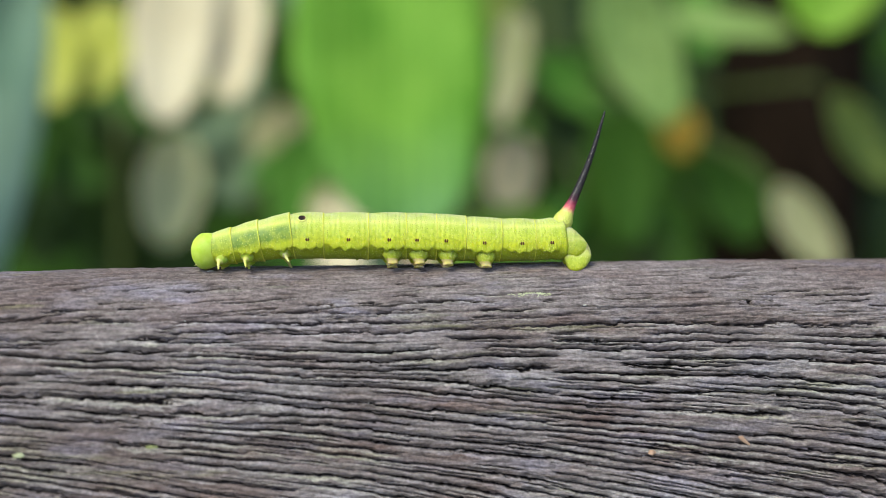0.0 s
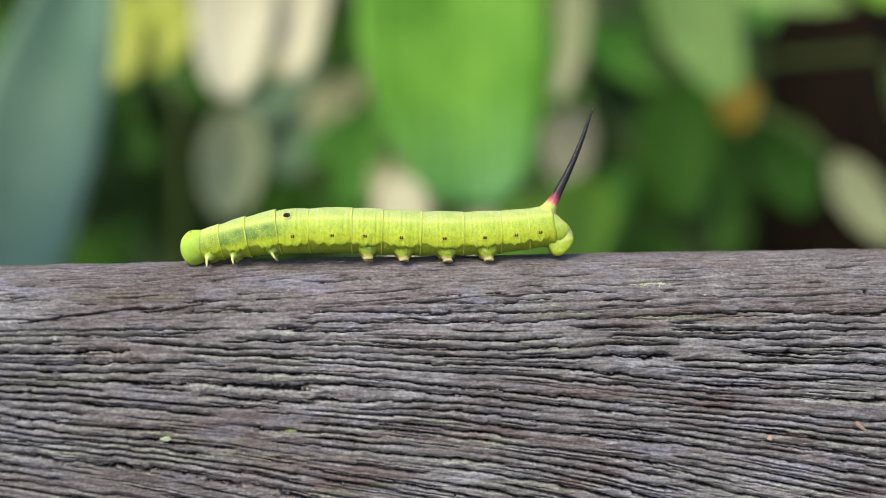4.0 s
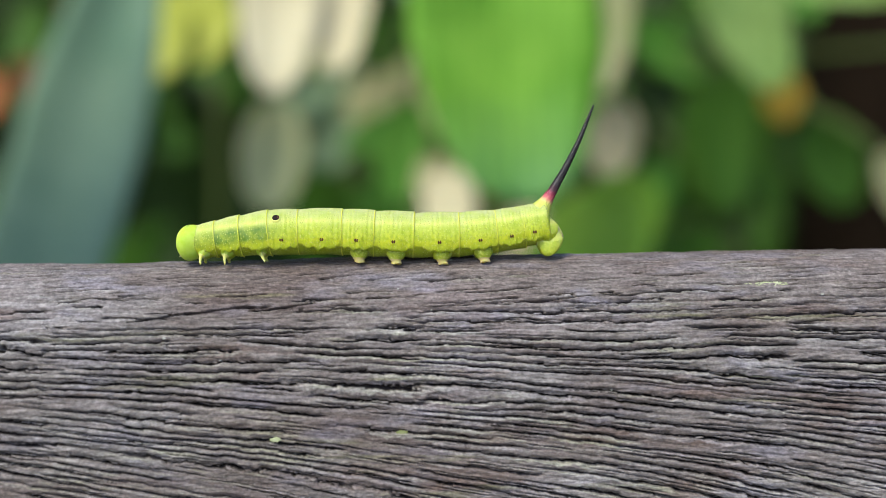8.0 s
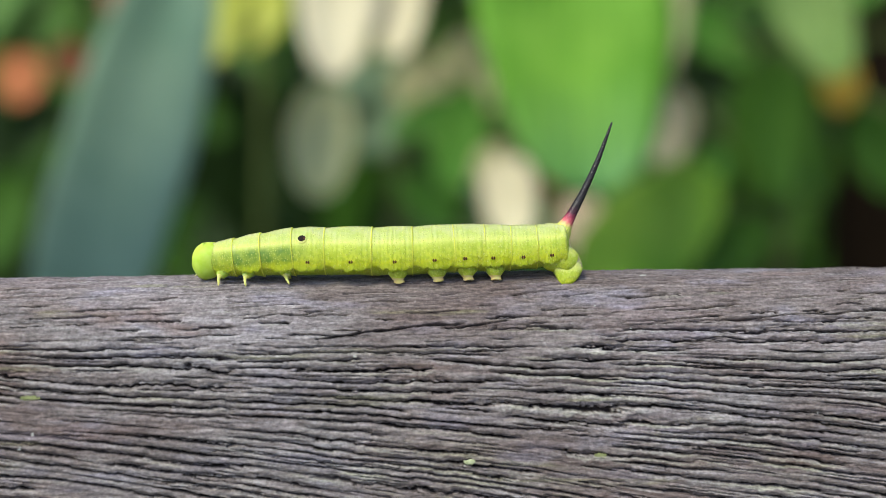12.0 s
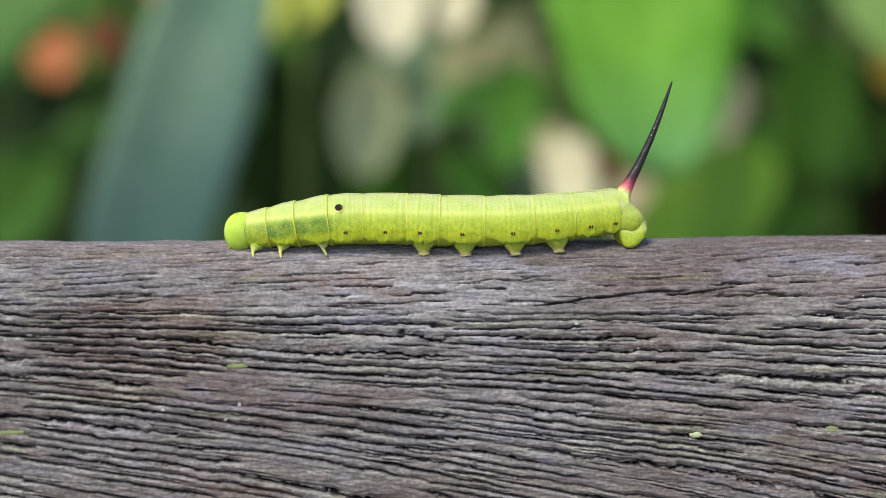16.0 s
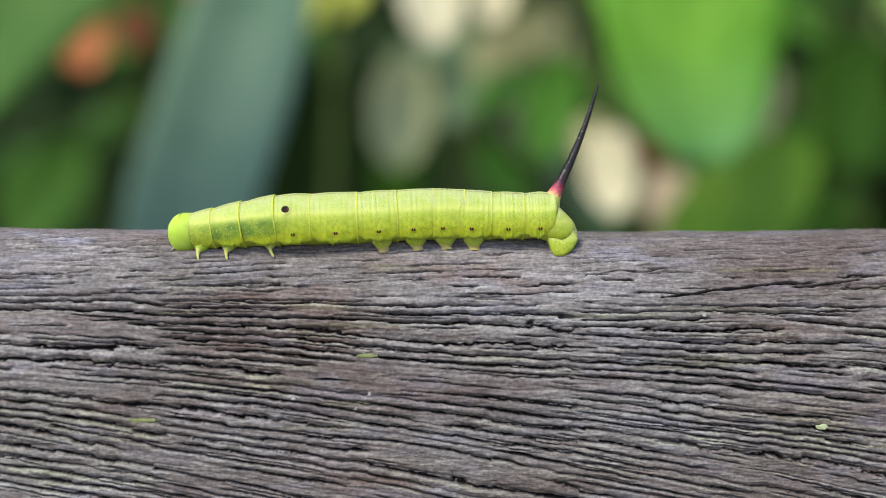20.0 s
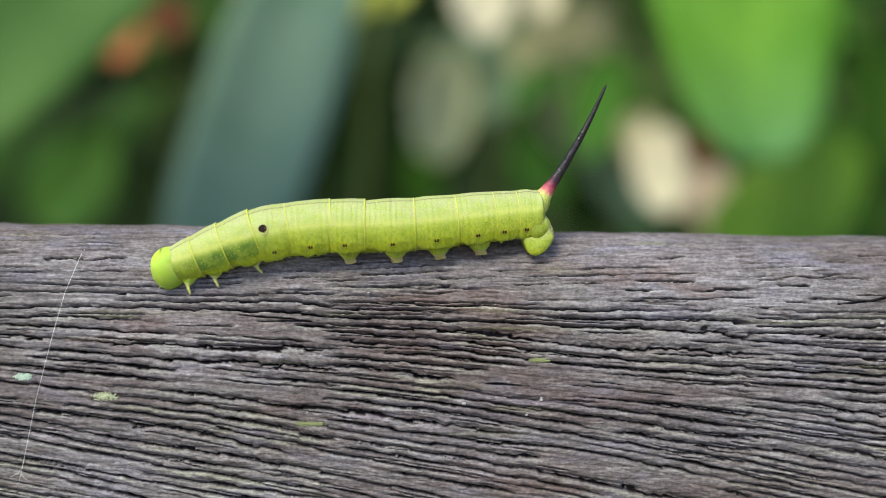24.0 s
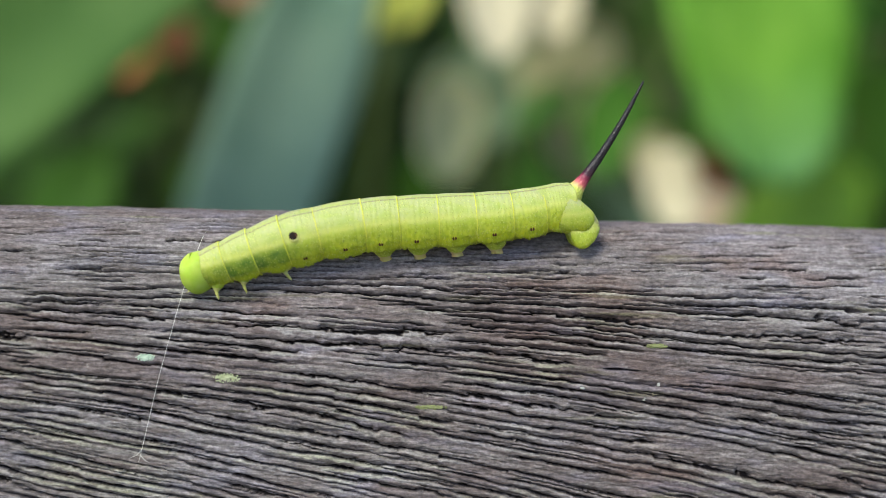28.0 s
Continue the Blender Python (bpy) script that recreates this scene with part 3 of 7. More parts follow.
def segment_mesh(name, front, back, r0, r1, skin, fold=1.0, hump=0.0, n=80, m=46, last=False, neck=False, reach=1.9, barrel=0.02):
    """One body ring about its own axis: x towards the tail; it reaches under its neighbours at both ends."""
    rows = []
    xs = [-front - reach * k for k in (1.0, 0.75, 0.5, 0.3, 0.15, 0.05)] + [-front + (front + back) * i / m for i in range(m + 1)] + [back + 0.02, back + 0.04, back + 0.05, back + 0.055]
    if last:
        xs = xs[:-4] + [back + d for d, *_ in FLAP[1:]]
    for x in xs:
        t = min(max((x + front) / (front + back), 0), 1)
        r = r0 + (r1 - r0) * t
        over = max(-front - x, x - back, 0)
        if last and x > back:
            _, top, bottom, half = FLAP[min(range(len(FLAP)), key=lambda i: abs(FLAP[i][0] - x + back))]
            ring = []
            for j in range(n):
                b = j / n
                a = 2 * math.pi * (b + 0.035 * math.sin(4 * math.pi * b + math.pi))
                y, z = math.cos(a), math.sin(a)
                k = 1 + 0.012 * noise.noise(Vector((x * 1.6, y * 2, z * 2)))
                k *= (abs(y) ** 3 + abs(z) ** 3) ** (-1 / 3) * min(1, (x - back) / 0.5) + 1 - min(1, (x - back) / 0.5)
                ring.append((x * MM, half * k * y * MM, ((top + bottom) / 2 + (top - bottom) / 2 * k * z) * MM))
            rows.append(ring)
            continue
        # the front end tucks in under the ring before it, the back end stands a little proud
        inset = 0.0 if neck else 0.021 * (1 - min(max(x + front, 0) / 1.5, 1)) ** 2
        swell = 1 + barrel * math.sin(math.pi * t) - inset - (0.3 if neck else 0.022 if reach > 1 else 0.05) * max(-front - x, 0) - 60.0 * max(x - back, 0) ** 2
        if not last:
            swell += 0.005 * math.exp(-(max(back - x, 0) / 0.35) ** 2)
        swell += (0.004 * math.cos(2 * math.pi * 8 * t) - 0.004) * (over == 0)
        ring = []
        for j in range(n):
            # points lie closer together round the side folds
            b = j / n
            a = 2 * math.pi * (b + 0.035 * math.sin(4 * math.pi * b + math.pi))
            y, z = math.cos(a), math.sin(a)
            lump = noise.noise(Vector((x * 1.1 + r0 * 40, y * 2.2, z * 2.2)))
            k = swell * r * (1 + 0.012 * lump * math.sin(math.pi * t))
            # the scalloped side fold that hangs over the feet
            wave = 0.55 * math.sin(2 * math.pi * 3.3 * t + r0 * 37) + 0.45 * noise.noise(Vector((x * 1.6, r0 * 11, 2.0 + (y > 0)))) * 1.6
            lip = 44 + 5.0 * wave - 7 * (1 - math.sin(math.pi * t) ** 0.6)
            low = math.degrees(math.asin(max(-1, min(1, -z))))
            ease = (0.0 if last and t > 0.8 else 0.25) + 0.75 * math.sin(math.pi * t) ** 0.7
            if low <= lip:
                k *= 1 + fold * ease * 0.165 * max(0.0, min(1.0, (low - lip + 30) / 30)) ** 2
            else:
                k *= 1 + fold * ease * 0.165 - fold * ease * 0.25 * min(1.0, (low - lip) / 5)
            k *= 1 + fold * 0.03 * math.exp(-((z + 0.30) / 0.10) ** 2) * math.sin(math.pi * t)
            top = hump * math.exp(-((t - 0.75) / 0.30) ** 2) * math.exp(-((z - 1) / 0.22) ** 2)
            ring.append((x * MM, 0.94 * k * y * MM, (k * z + top) * MM))
        rows.append(ring)
    v, f = rings(rows)
    marks = []
    for i in range(len(xs) - 1):
        mid = (xs[i] + xs[i + 1]) / 2
        marks += [1 if mid > back - 0.05 and not last else 0] * n
    return mesh_of(name, v, f, [skin, RING], marks + [0, 0])


def head_mesh():
    v, f = blob(1.48 * MM, 1.62 * MM, 1.84 * MM, 30, 22, 2.35, 0.03)
    v = [Vector((x * (1.35 if x > 0 else 0.95) + 0.25 * MM * (z / (1.7 * MM)) ** 2 * (x < 0) - 0.22 * MM * max(0, -z / (1.7 * MM)) ** 2, y * (1 - 0.10 * max(0, -z / (1.7 * MM))), z * (1 + 0.06 * max(0, -z / (1.7 * MM))))) for x, y, z in v]
    return mesh_of("head", v, f, [HEAD])


def leg_mesh():
    """A broad soft base, then a thin jointed foot with a hooked claw."""
    pts = [(0.12, 0.1, 0.75), (0.08, 0.04, 0.38), (0.04, 0.0, 0.05), (0.0, -0.04, -0.22), (-0.04, -0.06, -0.42), (-0.05, -0.07, -0.62), (-0.02, -0.07, -0.84), (0.04, -0.05, -1.06), (0.11, -0.02, -1.28), (0.15, 0.02, -1.46), (0.13, 0.05, -1.62)]
    rad = (1.0, 0.96, 0.76, 0.50, 0.30, 0.20, 0.205, 0.15, 0.16, 0.10, 0.03)
    v, f = tube([Vector(p) * 0.74 * MM for p in pts], [r * 0.76 * MM for r in rad], 14)
    marks = sum([[0 if i < 3 else 1] * 14 for i in range(len(pts) - 1)], []) + [0, 1]
    return mesh_of("leg", v, f, [HEAD, LEG], marks)


def proleg_mesh(seed):
    prof = [(0.95, 1.0), (0.35, 1.0), (0.10, 0.95), (-0.12, 0.80), (-0.32, 0.62), (-0.48, 0.52), (-0.60, 0.48), (-0.72, 0.51), (-0.80, 0.52), (-0.85, 0.36)]
    rows = []
    for z, r in prof:
        row = []
        for j in range(22):
            a = 2 * math.pi * j / 22
            q = r * (1 + 0.09 * noise.noise(Vector((1.6 * math.cos(a), 1.6 * math.sin(a), z * 2 + seed * 5.3))))
            row.append(((q * 1.05 * math.cos(a) + 0.10 * (z < -0.5)) * MM, q * 0.8 * math.sin(a) * MM, (z + 0.05 * math.sin(a * 2 + seed) * (z < -0.5)) * MM))
        rows.append(row)
    v, f = rings(rows)
    marks = sum([[0 if i < 4 else 1] * 22 for i in range(len(prof) - 1)], []) + [0, 1]
    return mesh_of("proleg", v, f, [SKIN, FOOT], marks)


def mark_mesh(name, rx, rz, mat, n=14):
    v, f = blob(rx * MM, 0.07 * MM, rz * MM, n, 7)
    return mesh_of(name, v, f, [mat])


def horn_mesh():
    pts, rad = [], []
    for i in range(41):
        t = i / 40
        z = -1.7 + t * 12.8
        pts.append(Vector(((0.38 * math.sin(math.pi * t)), 0, z)) * MM)
        rad.append((0.55 * math.exp(-max(z + 0.9, 0) / 0.9) + 0.44 * (1 - t) ** 0.8 + 0.085) * MM)
    v, f = tube(pts, rad, 16)
    out = []
    for k, p in enumerate(v):
        i = k // 16
        c = pts[i]
        q = 1 + (0.10 * noise.noise(Vector(p) * 3800) if i > 6 else 0)
        out.append(c + (Vector(p) - c) * q)
    return mesh_of("horn", out, f, [HORN])


# the tail plate that slopes from the horn down to the claspers: x, top, bottom, half width
PLATE = ((-2.8, 3.0, 0.8, 1.1), (-2.0, 3.5, 0.2, 1.4), (-1.3, 3.7, -0.1, 1.52), (-0.8, 3.6, -0.2, 1.56), (-0.4, 3.35, -0.22, 1.56), (0.0, 3.0, -0.2, 1.52), (0.35, 2.62, -0.1, 1.44), (0.7, 2.28, 0.1, 1.28), (1.0, 1.95, 0.3, 1.06), (1.22, 1.62, 0.55, 0.78), (1.36, 1.25, 0.85, 0.38))


def tail_mesh():
    """The soft plate over the claspers."""
    rows = []
    for x, top, bottom, half in PLATE:
        ring = []
        for j in range(36):
            a = 2 * math.pi * j / 36
            y, z = math.cos(a), math.sin(a)
            k = (abs(y) ** 2.4 + abs(z) ** 2.4) ** (-1 / 2.4) * (1 + 0.02 * noise.noise(Vector((x * 1.7, y * 2, z * 2))))
            ring.append((x * MM, half * k * y * MM, ((top + bottom) / 2 + (top - bottom) / 2 * k * z) * MM))
        rows.append(ring)
    return mesh_of("tail_plate", *rings(rows), [SKIN_TAIL])


def clasper_mesh():
    """A broad soft foot, slanting below to the rear, with a rounded rim and a shallow crease."""
    line = [Vector(p) for p in ((-1.9, 1.9), (-0.2, 2.3), (0.85, 2.0), (1.45, 1.05), (1.55, 0.1), (0.9, -0.9), (0.0, -1.5), (-0.85, -1.35), (-1.25, -0.45))]
    for _ in range(2):
        line = [q for i, p in enumerate(line) for q in (p.lerp(line[(i + 1) % len(line)], 0.25), p.lerp(line[(i + 1) % len(line)], 0.75))]
    rows = []
    for i in range(21):
        u = math.sin(math.pi * (i - 10) / 20.3)
        k = (1 - abs(u) ** 3.6) ** (1 / 3.6)
        rows.append([(p.x * k * MM, (0.74 * u * (1 - 0.13 * max(0.0, p.y)) + 0.03 * noise.noise(Vector((p.x * 2, p.y * 2, u)))) * MM, p.y * k * MM) for p in line])
    return mesh_of("clasper", *rings(rows), [SKIN_CLASP])


# name of the rows: front reach, back reach, radii, skin
THORAX = [("thorax_one", 1.05, 1.0, 1.68, 2.0, "first"), ("thorax_two", 1.25, 1.25, 1.96, 2.3, "second"), ("thorax_three", 1.2, 1.3, 2.26, 2.52, "third")]
ABDOMEN = [(1.3, 2.2, 2.41, 2.45), (2.0, 2.05, 2.52, 2.52), (1.6, 1.8, 2.52, 2.52), (1.55, 2.1, 2.52, 2.49), (1.75, 2.1, 2.49, 2.43), (1.85, 1.85, 2.43, 2.36), (1.55, 1.5, 2.35, 2.28), (1.35, 1.0, 2.28, 2.2)]
BODY = {}
BODY["head"] = part("head", head_mesh(), caterpillar, label="smooth rounded green head")
jaw = blob(0.34 * MM, 0.42 * MM, 0.26 * MM, 14, 8)
part("mouthparts", mesh_of("mouthparts", *jaw, [LEG]), BODY["head"], pose(-0.55 * MM, 0, -1.55 * MM), "small yellowish mouthparts")
_eyes = mark_mesh("ocellus", 0.09, 0.09, BLACK, 8)
for side in (-1, 1):
    for k in range(3):
        part("ocellus", _eyes, BODY["head"], pose((-0.85 + 0.1 * k) * MM, side * (0.92 + 0.10 * k) * MM, (-1.02 + 0.06 * k) * MM, 0, 0, side * 40))
    feeler = tube([Vector(p) * MM for p in ((0, 0, 0), (-0.16, side * 0.05, -0.08), (-0.36, side * 0.08, -0.2))], [0.09 * MM, 0.07 * MM, 0.03 * MM], 8)
    part("antenna", mesh_of("antenna", *feeler, [LEG]), BODY["head"], pose(-0.8 * MM, side * 0.75 * MM, -1.2 * MM))
_leg = leg_mesh()
_spiracle, _spiracle_half = mark_mesh("spiracle", 0.20, 0.15, RING), mark_mesh("slit", 0.10, 0.18, RUST, 10)
_spot, _spot_ring, _spot_rust = mark_mesh("pupil", 0.38, 0.37, BLACK, 22), mark_mesh("spot_rim", 0.42, 0.44, CREAM_MARK, 22), mark_mesh("rust_edge", 0.12, 0.18, RUST, 16)
for name, front, back, r0, r1, which in THORAX:
    BODY[name] = part("thorax_segment", segment_mesh("thorax_segment", front, back, r0, r1, SKIN_NECK if which == "first" else SKIN_FRONT, 0.5 if which == "first" else 1.0, neck=which == "first", reach=0.5 if which == "first" else 0.9), caterpillar, label="semi-clear green " + which + " thorax ring with pale dots")
    r = (r0 + r1) / 2
    for side in (-1, 1):
        part("leg", _leg, BODY[name], pose({"first": -0.5, "second": -0.45, "third": 0.4}[which] * MM, side * 1.0 * MM, (-r + 0.30) * MM, side * 27, {"first": 18, "second": 12, "third": -10}[which]), "pointed yellowish true leg")
for k, (front, back, r0, r1) in enumerate(ABDOMEN, 1):
    seg = part("abdomen_segment", segment_mesh("abdomen_segment", front, back, r0, r1, SKIN_SPOT if k == 1 else SKIN, 1.0, 0.1 if k == 8 else 0.0, last=k == 8, reach=0.9 if k < 3 else 1.6, barrel=0.055 if k == 1 else 0.02), caterpillar)
    BODY["abdomen_%d" % k] = seg
    r = (r0 + (r1 - r0) * front / (front + back)) * (1.035 if k == 1 else 1.0)
    for side in (-1, 1):
        spx = 0.55 if k == 1 else 0.0
        a = radians(-22)
        place = pose(spx * MM, side * (0.955 * r * math.cos(a) + 0.05) * MM, r * math.sin(a) * MM, -side * 22, 0, 0)
        sp = part("spiracle", _spiracle, seg, place, "tiny rust-red breathing hole with a pale rim")
        for dx in (-0.1, 0.1):
            part("slit", _spiracle_half, sp, pose(dx * MM, side * 0.035 * MM, 0))
        if k in (3, 4, 5, 6):
            foot = part("proleg", proleg_mesh(k + side), seg, pose(0.28 * MM, side * 0.85 * MM, -2.33 * MM, 0), "stubby green proleg with a pale pinkish sole")
            if k == 4 and side == -1:
                cam.data.dof.focus_object = foot  # the lens stays sharp on the near feet
        if k == 1:
            a = radians(34)
            rim = part("eye_spot", _spot_ring, seg, pose(0.05 * MM, side * (0.97 * r * math.cos(a) + 0.10) * MM, (r * math.sin(a) - 0.05) * MM, side * 34, 0, 0), "black false eye spot with a cream rim")
            part("pupil", _spot, rim, pose(-0.03 * MM, side * 0.04 * MM, 0.06 * MM))
            part("rust_edge", _spot_rust, rim, pose(0.20 * MM, side * 0.042 * MM, 0.06 * MM), "reddish-brown edge")
BODY["tail"] = part("tail_plate", tail_mesh(), caterpillar)
for side in (-1, 1):
    part("clasper", clasper_mesh(), BODY["tail"], pose(0.0, side * 0.62 * MM, -0.02 * MM, side * 3, 0, 0), "broad yellow-green clasper")
BODY["horn"] = part("horn", horn_mesh(), caterpillar, label="thin rough black horn with a pink-red base")


# ---- small things on the rail ----
def rail_face(x, height):
    """The place on the rail's front at x and height (mm above 1 m)."""
    s = max(RAIL_CREST - 1 - height * MM, 0.0)
    y = RAIL_MIDDLE - RAIL_THICK * max(0.0, 1 - abs(1 - s / RAIL_TALL) ** RAIL_POWER) ** (1 / RAIL_POWER)
    return Vector((x * MM, y, 1 + height * MM))


def crust(name, at, wide, tall, mat, seed, label):
    """A crusty patch: many low grains grown together."""
    rnd = random.Random(seed)
    pieces = []
    c = rail_face(*at)
    for i in range(190):
        a, d = rnd.uniform(0, 2 * math.pi), rnd.random() ** 0.9 * 1.25
        x, h = at[0] + wide * d * math.cos(a), at[1] + tall * d * math.sin(a)
        r = rnd.uniform(0.04, 0.14) * (1.15 - 0.6 * d)
        pieces.append((*moved(blob(r * MM * 1.3, 0.11 * MM, r * MM, 8, 5, 2, 0.3, i), Matrix.Translation(rail_face(x, h) - c + Vector((0, rnd.uniform(-0.02, 0.08) * MM, 0))) @ pose(0, 0, 0, 0, rnd.uniform(0, 360), 0)), 0))
    v, f, marks = joined(*pieces)
    ob = new(name, mesh_of(name, v, f, [mat]))
    ob.location = c
    return tagged(ob, label, "lichen")


crust("lichen_patch", (-122.4, 3.8), 0.7, 0.26, LICHEN, 1, "pale mint-green crusty lichen spot on the rail")
crust("lichen_patch", (-115.2, 2.1), 1.0, 0.36, LICHEN_B, 2, "yellow-green crusty lichen spot on the rail")
crust("lichen_patch", (17.0, 13.5), 2.0, 0.16, LICHEN_B, 3, "pale yellowish lichen streak along the rail's grain")
crust("lichen_patch", (-21.1, -0.6), 0.5, 0.2, ALGAE, 4, "small yellow-green lichen smear on the rail")
crust("lichen_patch", (-76.3, 5.65), 0.8, 0.16, ALGAE, 5, "small yellow-green lichen smear on the rail")
crust("lichen_patch", (-96.9, -0.23), 1.3, 0.16, ALGAE, 6, "small yellow-green lichen smear on the rail")
crust("lichen_patch", (-33.9, -1.06), 0.45, 0.2, LICHEN_B, 7, "small pale lichen spot on the rail")

strand = [rail_face(-117.2, 15.6), rail_face(-117.9, 14.2), rail_face(-118.9, 11.2), rail_face(-119.8, 7.6), rail_face(-121.2, 2.0), rail_face(-122.6, -4.4), rail_face(-122.9, -5.6)]
strand = [p + Vector((0, -0.12 * MM, 0)) for p in strand]
_fork = [[rail_face(-122.6, -4.4), rail_face(-123.1, -5.0), rail_face(-123.8, -5.3)], [rail_face(-122.75, -5.0), rail_face(-122.3, -5.5), rail_face(-121.9, -5.7)]]
_thread = [(*tube(strand, [0.017 * MM] * len(strand), 6), 0)] + [(*tube([p + Vector((0, -0.1 * MM, 0)) for p in end], [0.017 * MM, 0.015 * MM, 0.010 * MM], 6), 0) for end in _fork]
tagged(new("silk_thread", mesh_of("silk_thread", *joined(*_thread)[:2], [SILK])), "fine white silk thread stretched down the rail", "thread")


def chip(name, at, sx, sz, mat, seed, label, category):
    v, f = blob(sx * MM, min(sx, sz) * 0.7 * MM, sz * MM, 9, 6, 2.6, 0.6, seed)
    ob = new(name, mesh_of(name, v, f, [mat], smooth=False))
    ob.location = rail_face(*at) + Vector((0, -0.02 * MM, 0.03 * MM))
    return tagged(ob, label, category, group="specks on the rail")


for i, (x, h, sx, sz) in enumerate([(-5.1, 16.0, 0.42, 0.12), (9.5, 15.7, 0.30, 0.10), (-5.3, 15.7, 0.3, 0.1), (-15.8, 15.9, 0.35, 0.1), (-76.1, 2.1, 0.14, 0.1), (-83.1, 1.7, 0.2, 0.13), (-45.0, 9.2, 0.16, 0.12), (22.6, 12.4, 0.18, 0.1), (-17.9, 11.50, 0.09, 0.07), (-21.3, 13.56, 0.10, 0.07), (-26.0, -2.74, 0.11, 0.05), (0.3, 3.29, 0.07, 0.08), (-47.3, -0.76, 0.09, 0.06), (-76.1, 2.12, 0.14, 0.07), (-77.4, 0.73, 0.13, 0.07), (-39.3, 6.97, 0.11, 0.06), (-83.0, 1.73, 0.11, 0.08), (-76.1, 2.25, 0.11, 0.08), (-77.3, 0.89, 0.12, 0.05), (-91.8, 11.34, 0.12, 0.07), (-34.4, -1.41, 0.09, 0.05)]):
    chip("pale_speck", (x, h), sx, sz, DEBRIS, i, "tiny whitish speck of debris on the rail", "speck")
chip("wood_splinter", (38.6, -1.4), 0.75, 0.22, SPLINTER, 40, "reddish lifted splinter of the rail's wood", "splinter").rotation_euler = (0, radians(40), 0)
chip("wood_splinter", (29.0, -2.4), 0.35, 0.3, SPLINTER, 41, "reddish lifted splinter of the rail's wood", "splinter")


# ---- shrubs behind the rail ----
SUNNY = ("cream", "yellow", "bright", "lime", "blue", "cream_green", "pinkcream", "redorange")  # leaves that lean back towards the sky


def leaf_piece(base, tip, width, seed, bow=0.12, lean=0.0, blunt=0.55):
    """A leaf blade with a folded midrib, from base to tip, its face towards the path."""
    base, tip = Vector(base), Vector(tip)
    rnd = random.Random(seed)
    d = tip - base
    length = d.length
    d.normalize()
    face = Vector((rnd.uniform(-0.25, 0.25), -1, rnd.uniform(-0.1, 0.4) + lean))
    side = d.cross(face).normalized()
    face = side.cross(d).normalized()
    nl, nw, thick = 18, 8, 0.0004
    verts, faces = [], []
    for layer in (0, 1):
        for i in range(nl + 1):
            t = i / nl
            w = width / 2 * (math.sin(math.pi * min(1, 0.03 + t * 0.96)) ** blunt) * (1.06 - 0.18 * t) * (1 + 0.02 * math.sin(17 * t + seed))
            c = base + d * length * t - face * (bow * length * (t - t * t))
            for j in range(nw + 1):
                u = -1 + 2 * j / nw
                dip = 0.10 * width * abs(u) ** 1.3 + 0.012 * width * math.sin(21 * t + 3 * u + seed)
                verts.append(c + side * (w * u) + face * (dip - thick * layer))
    row, size = nw + 1, (nl + 1) * (nw + 1)
    for i in range(nl):
        for j in range(nw):
            a = i * row + j
            faces.append((a, a + row, a + row + 1, a + 1))
            faces.append((size + a, size + a + 1, size + a + row + 1, size + a + row))
    edge = [j for j in range(row)] + [i * row + nw for i in range(1, nl + 1)] + [nl * row + j for j in range(nw - 1, -1, -1)] + [i * row for i in range(nl - 1, 0, -1)]
    for k, a in enumerate(edge):
        b = edge[(k + 1) % len(edge)]
        faces.append((a, b, size + b, size + a))
    return verts, faces


def shrub(name, label, foot, leaves, seed):
    """A shrub: a stem from the ground, a twig to each leaf, and the leaves."""
    top = max(b[2] for b, *_ in leaves) + 0.03
    mx = sum(b[0] for b, *_ in leaves) / len(leaves)
    my = max(b[1] for b, *_ in leaves) + 0.05
    ob = tagged(new(name), label, "shrub")
    ob.location = (foot[0], foot[1], 0)
    o = Vector((foot[0], foot[1], 0))
    line = [Vector((foot[0] + (mx - foot[0]) * t ** 1.4, foot[1] + (my - foot[1]) * t, top * t)) for t in [i / 12 for i in range(13)]]
    part("stem", mesh_of("stem", *tube([p - o for p in line], [0.006 - 0.004 * i / 12 for i in range(13)], 8), [STEM]), ob)
    for k, (b, t, w, kind) in enumerate(leaves):
        b, t = Vector(b), Vector(t)
        near = min(line, key=lambda p: (p - (b + Vector((0, 0.03, 0.0)))).length)
        back = (b - t).normalized()
        twig = [near, near.lerp(b, 0.5) + Vector((0, 0.015, 0.006)), b + back * 0.008 + Vector((0, 0.004, 0)), b + (t - b) * 0.05]
        part("twig", mesh_of("twig", *tube([p - o for p in twig], [0.002, 0.0017, 0.0014, 0.001], 6), [STEM]), ob)
        mid = (b + t) / 2
        v, f = leaf_piece(mid + (b - mid) * 0.97, mid + (t - mid) * 0.97, w * 0.95, seed * 31 + k, lean=0.7 if kind in SUNNY else 0.0, blunt=0.4 if kind in SUNNY else 0.55)
        part("leaf", mesh_of("leaf", [p - o for p in v], f, [LEAVES[kind]]), ob)
    return ob

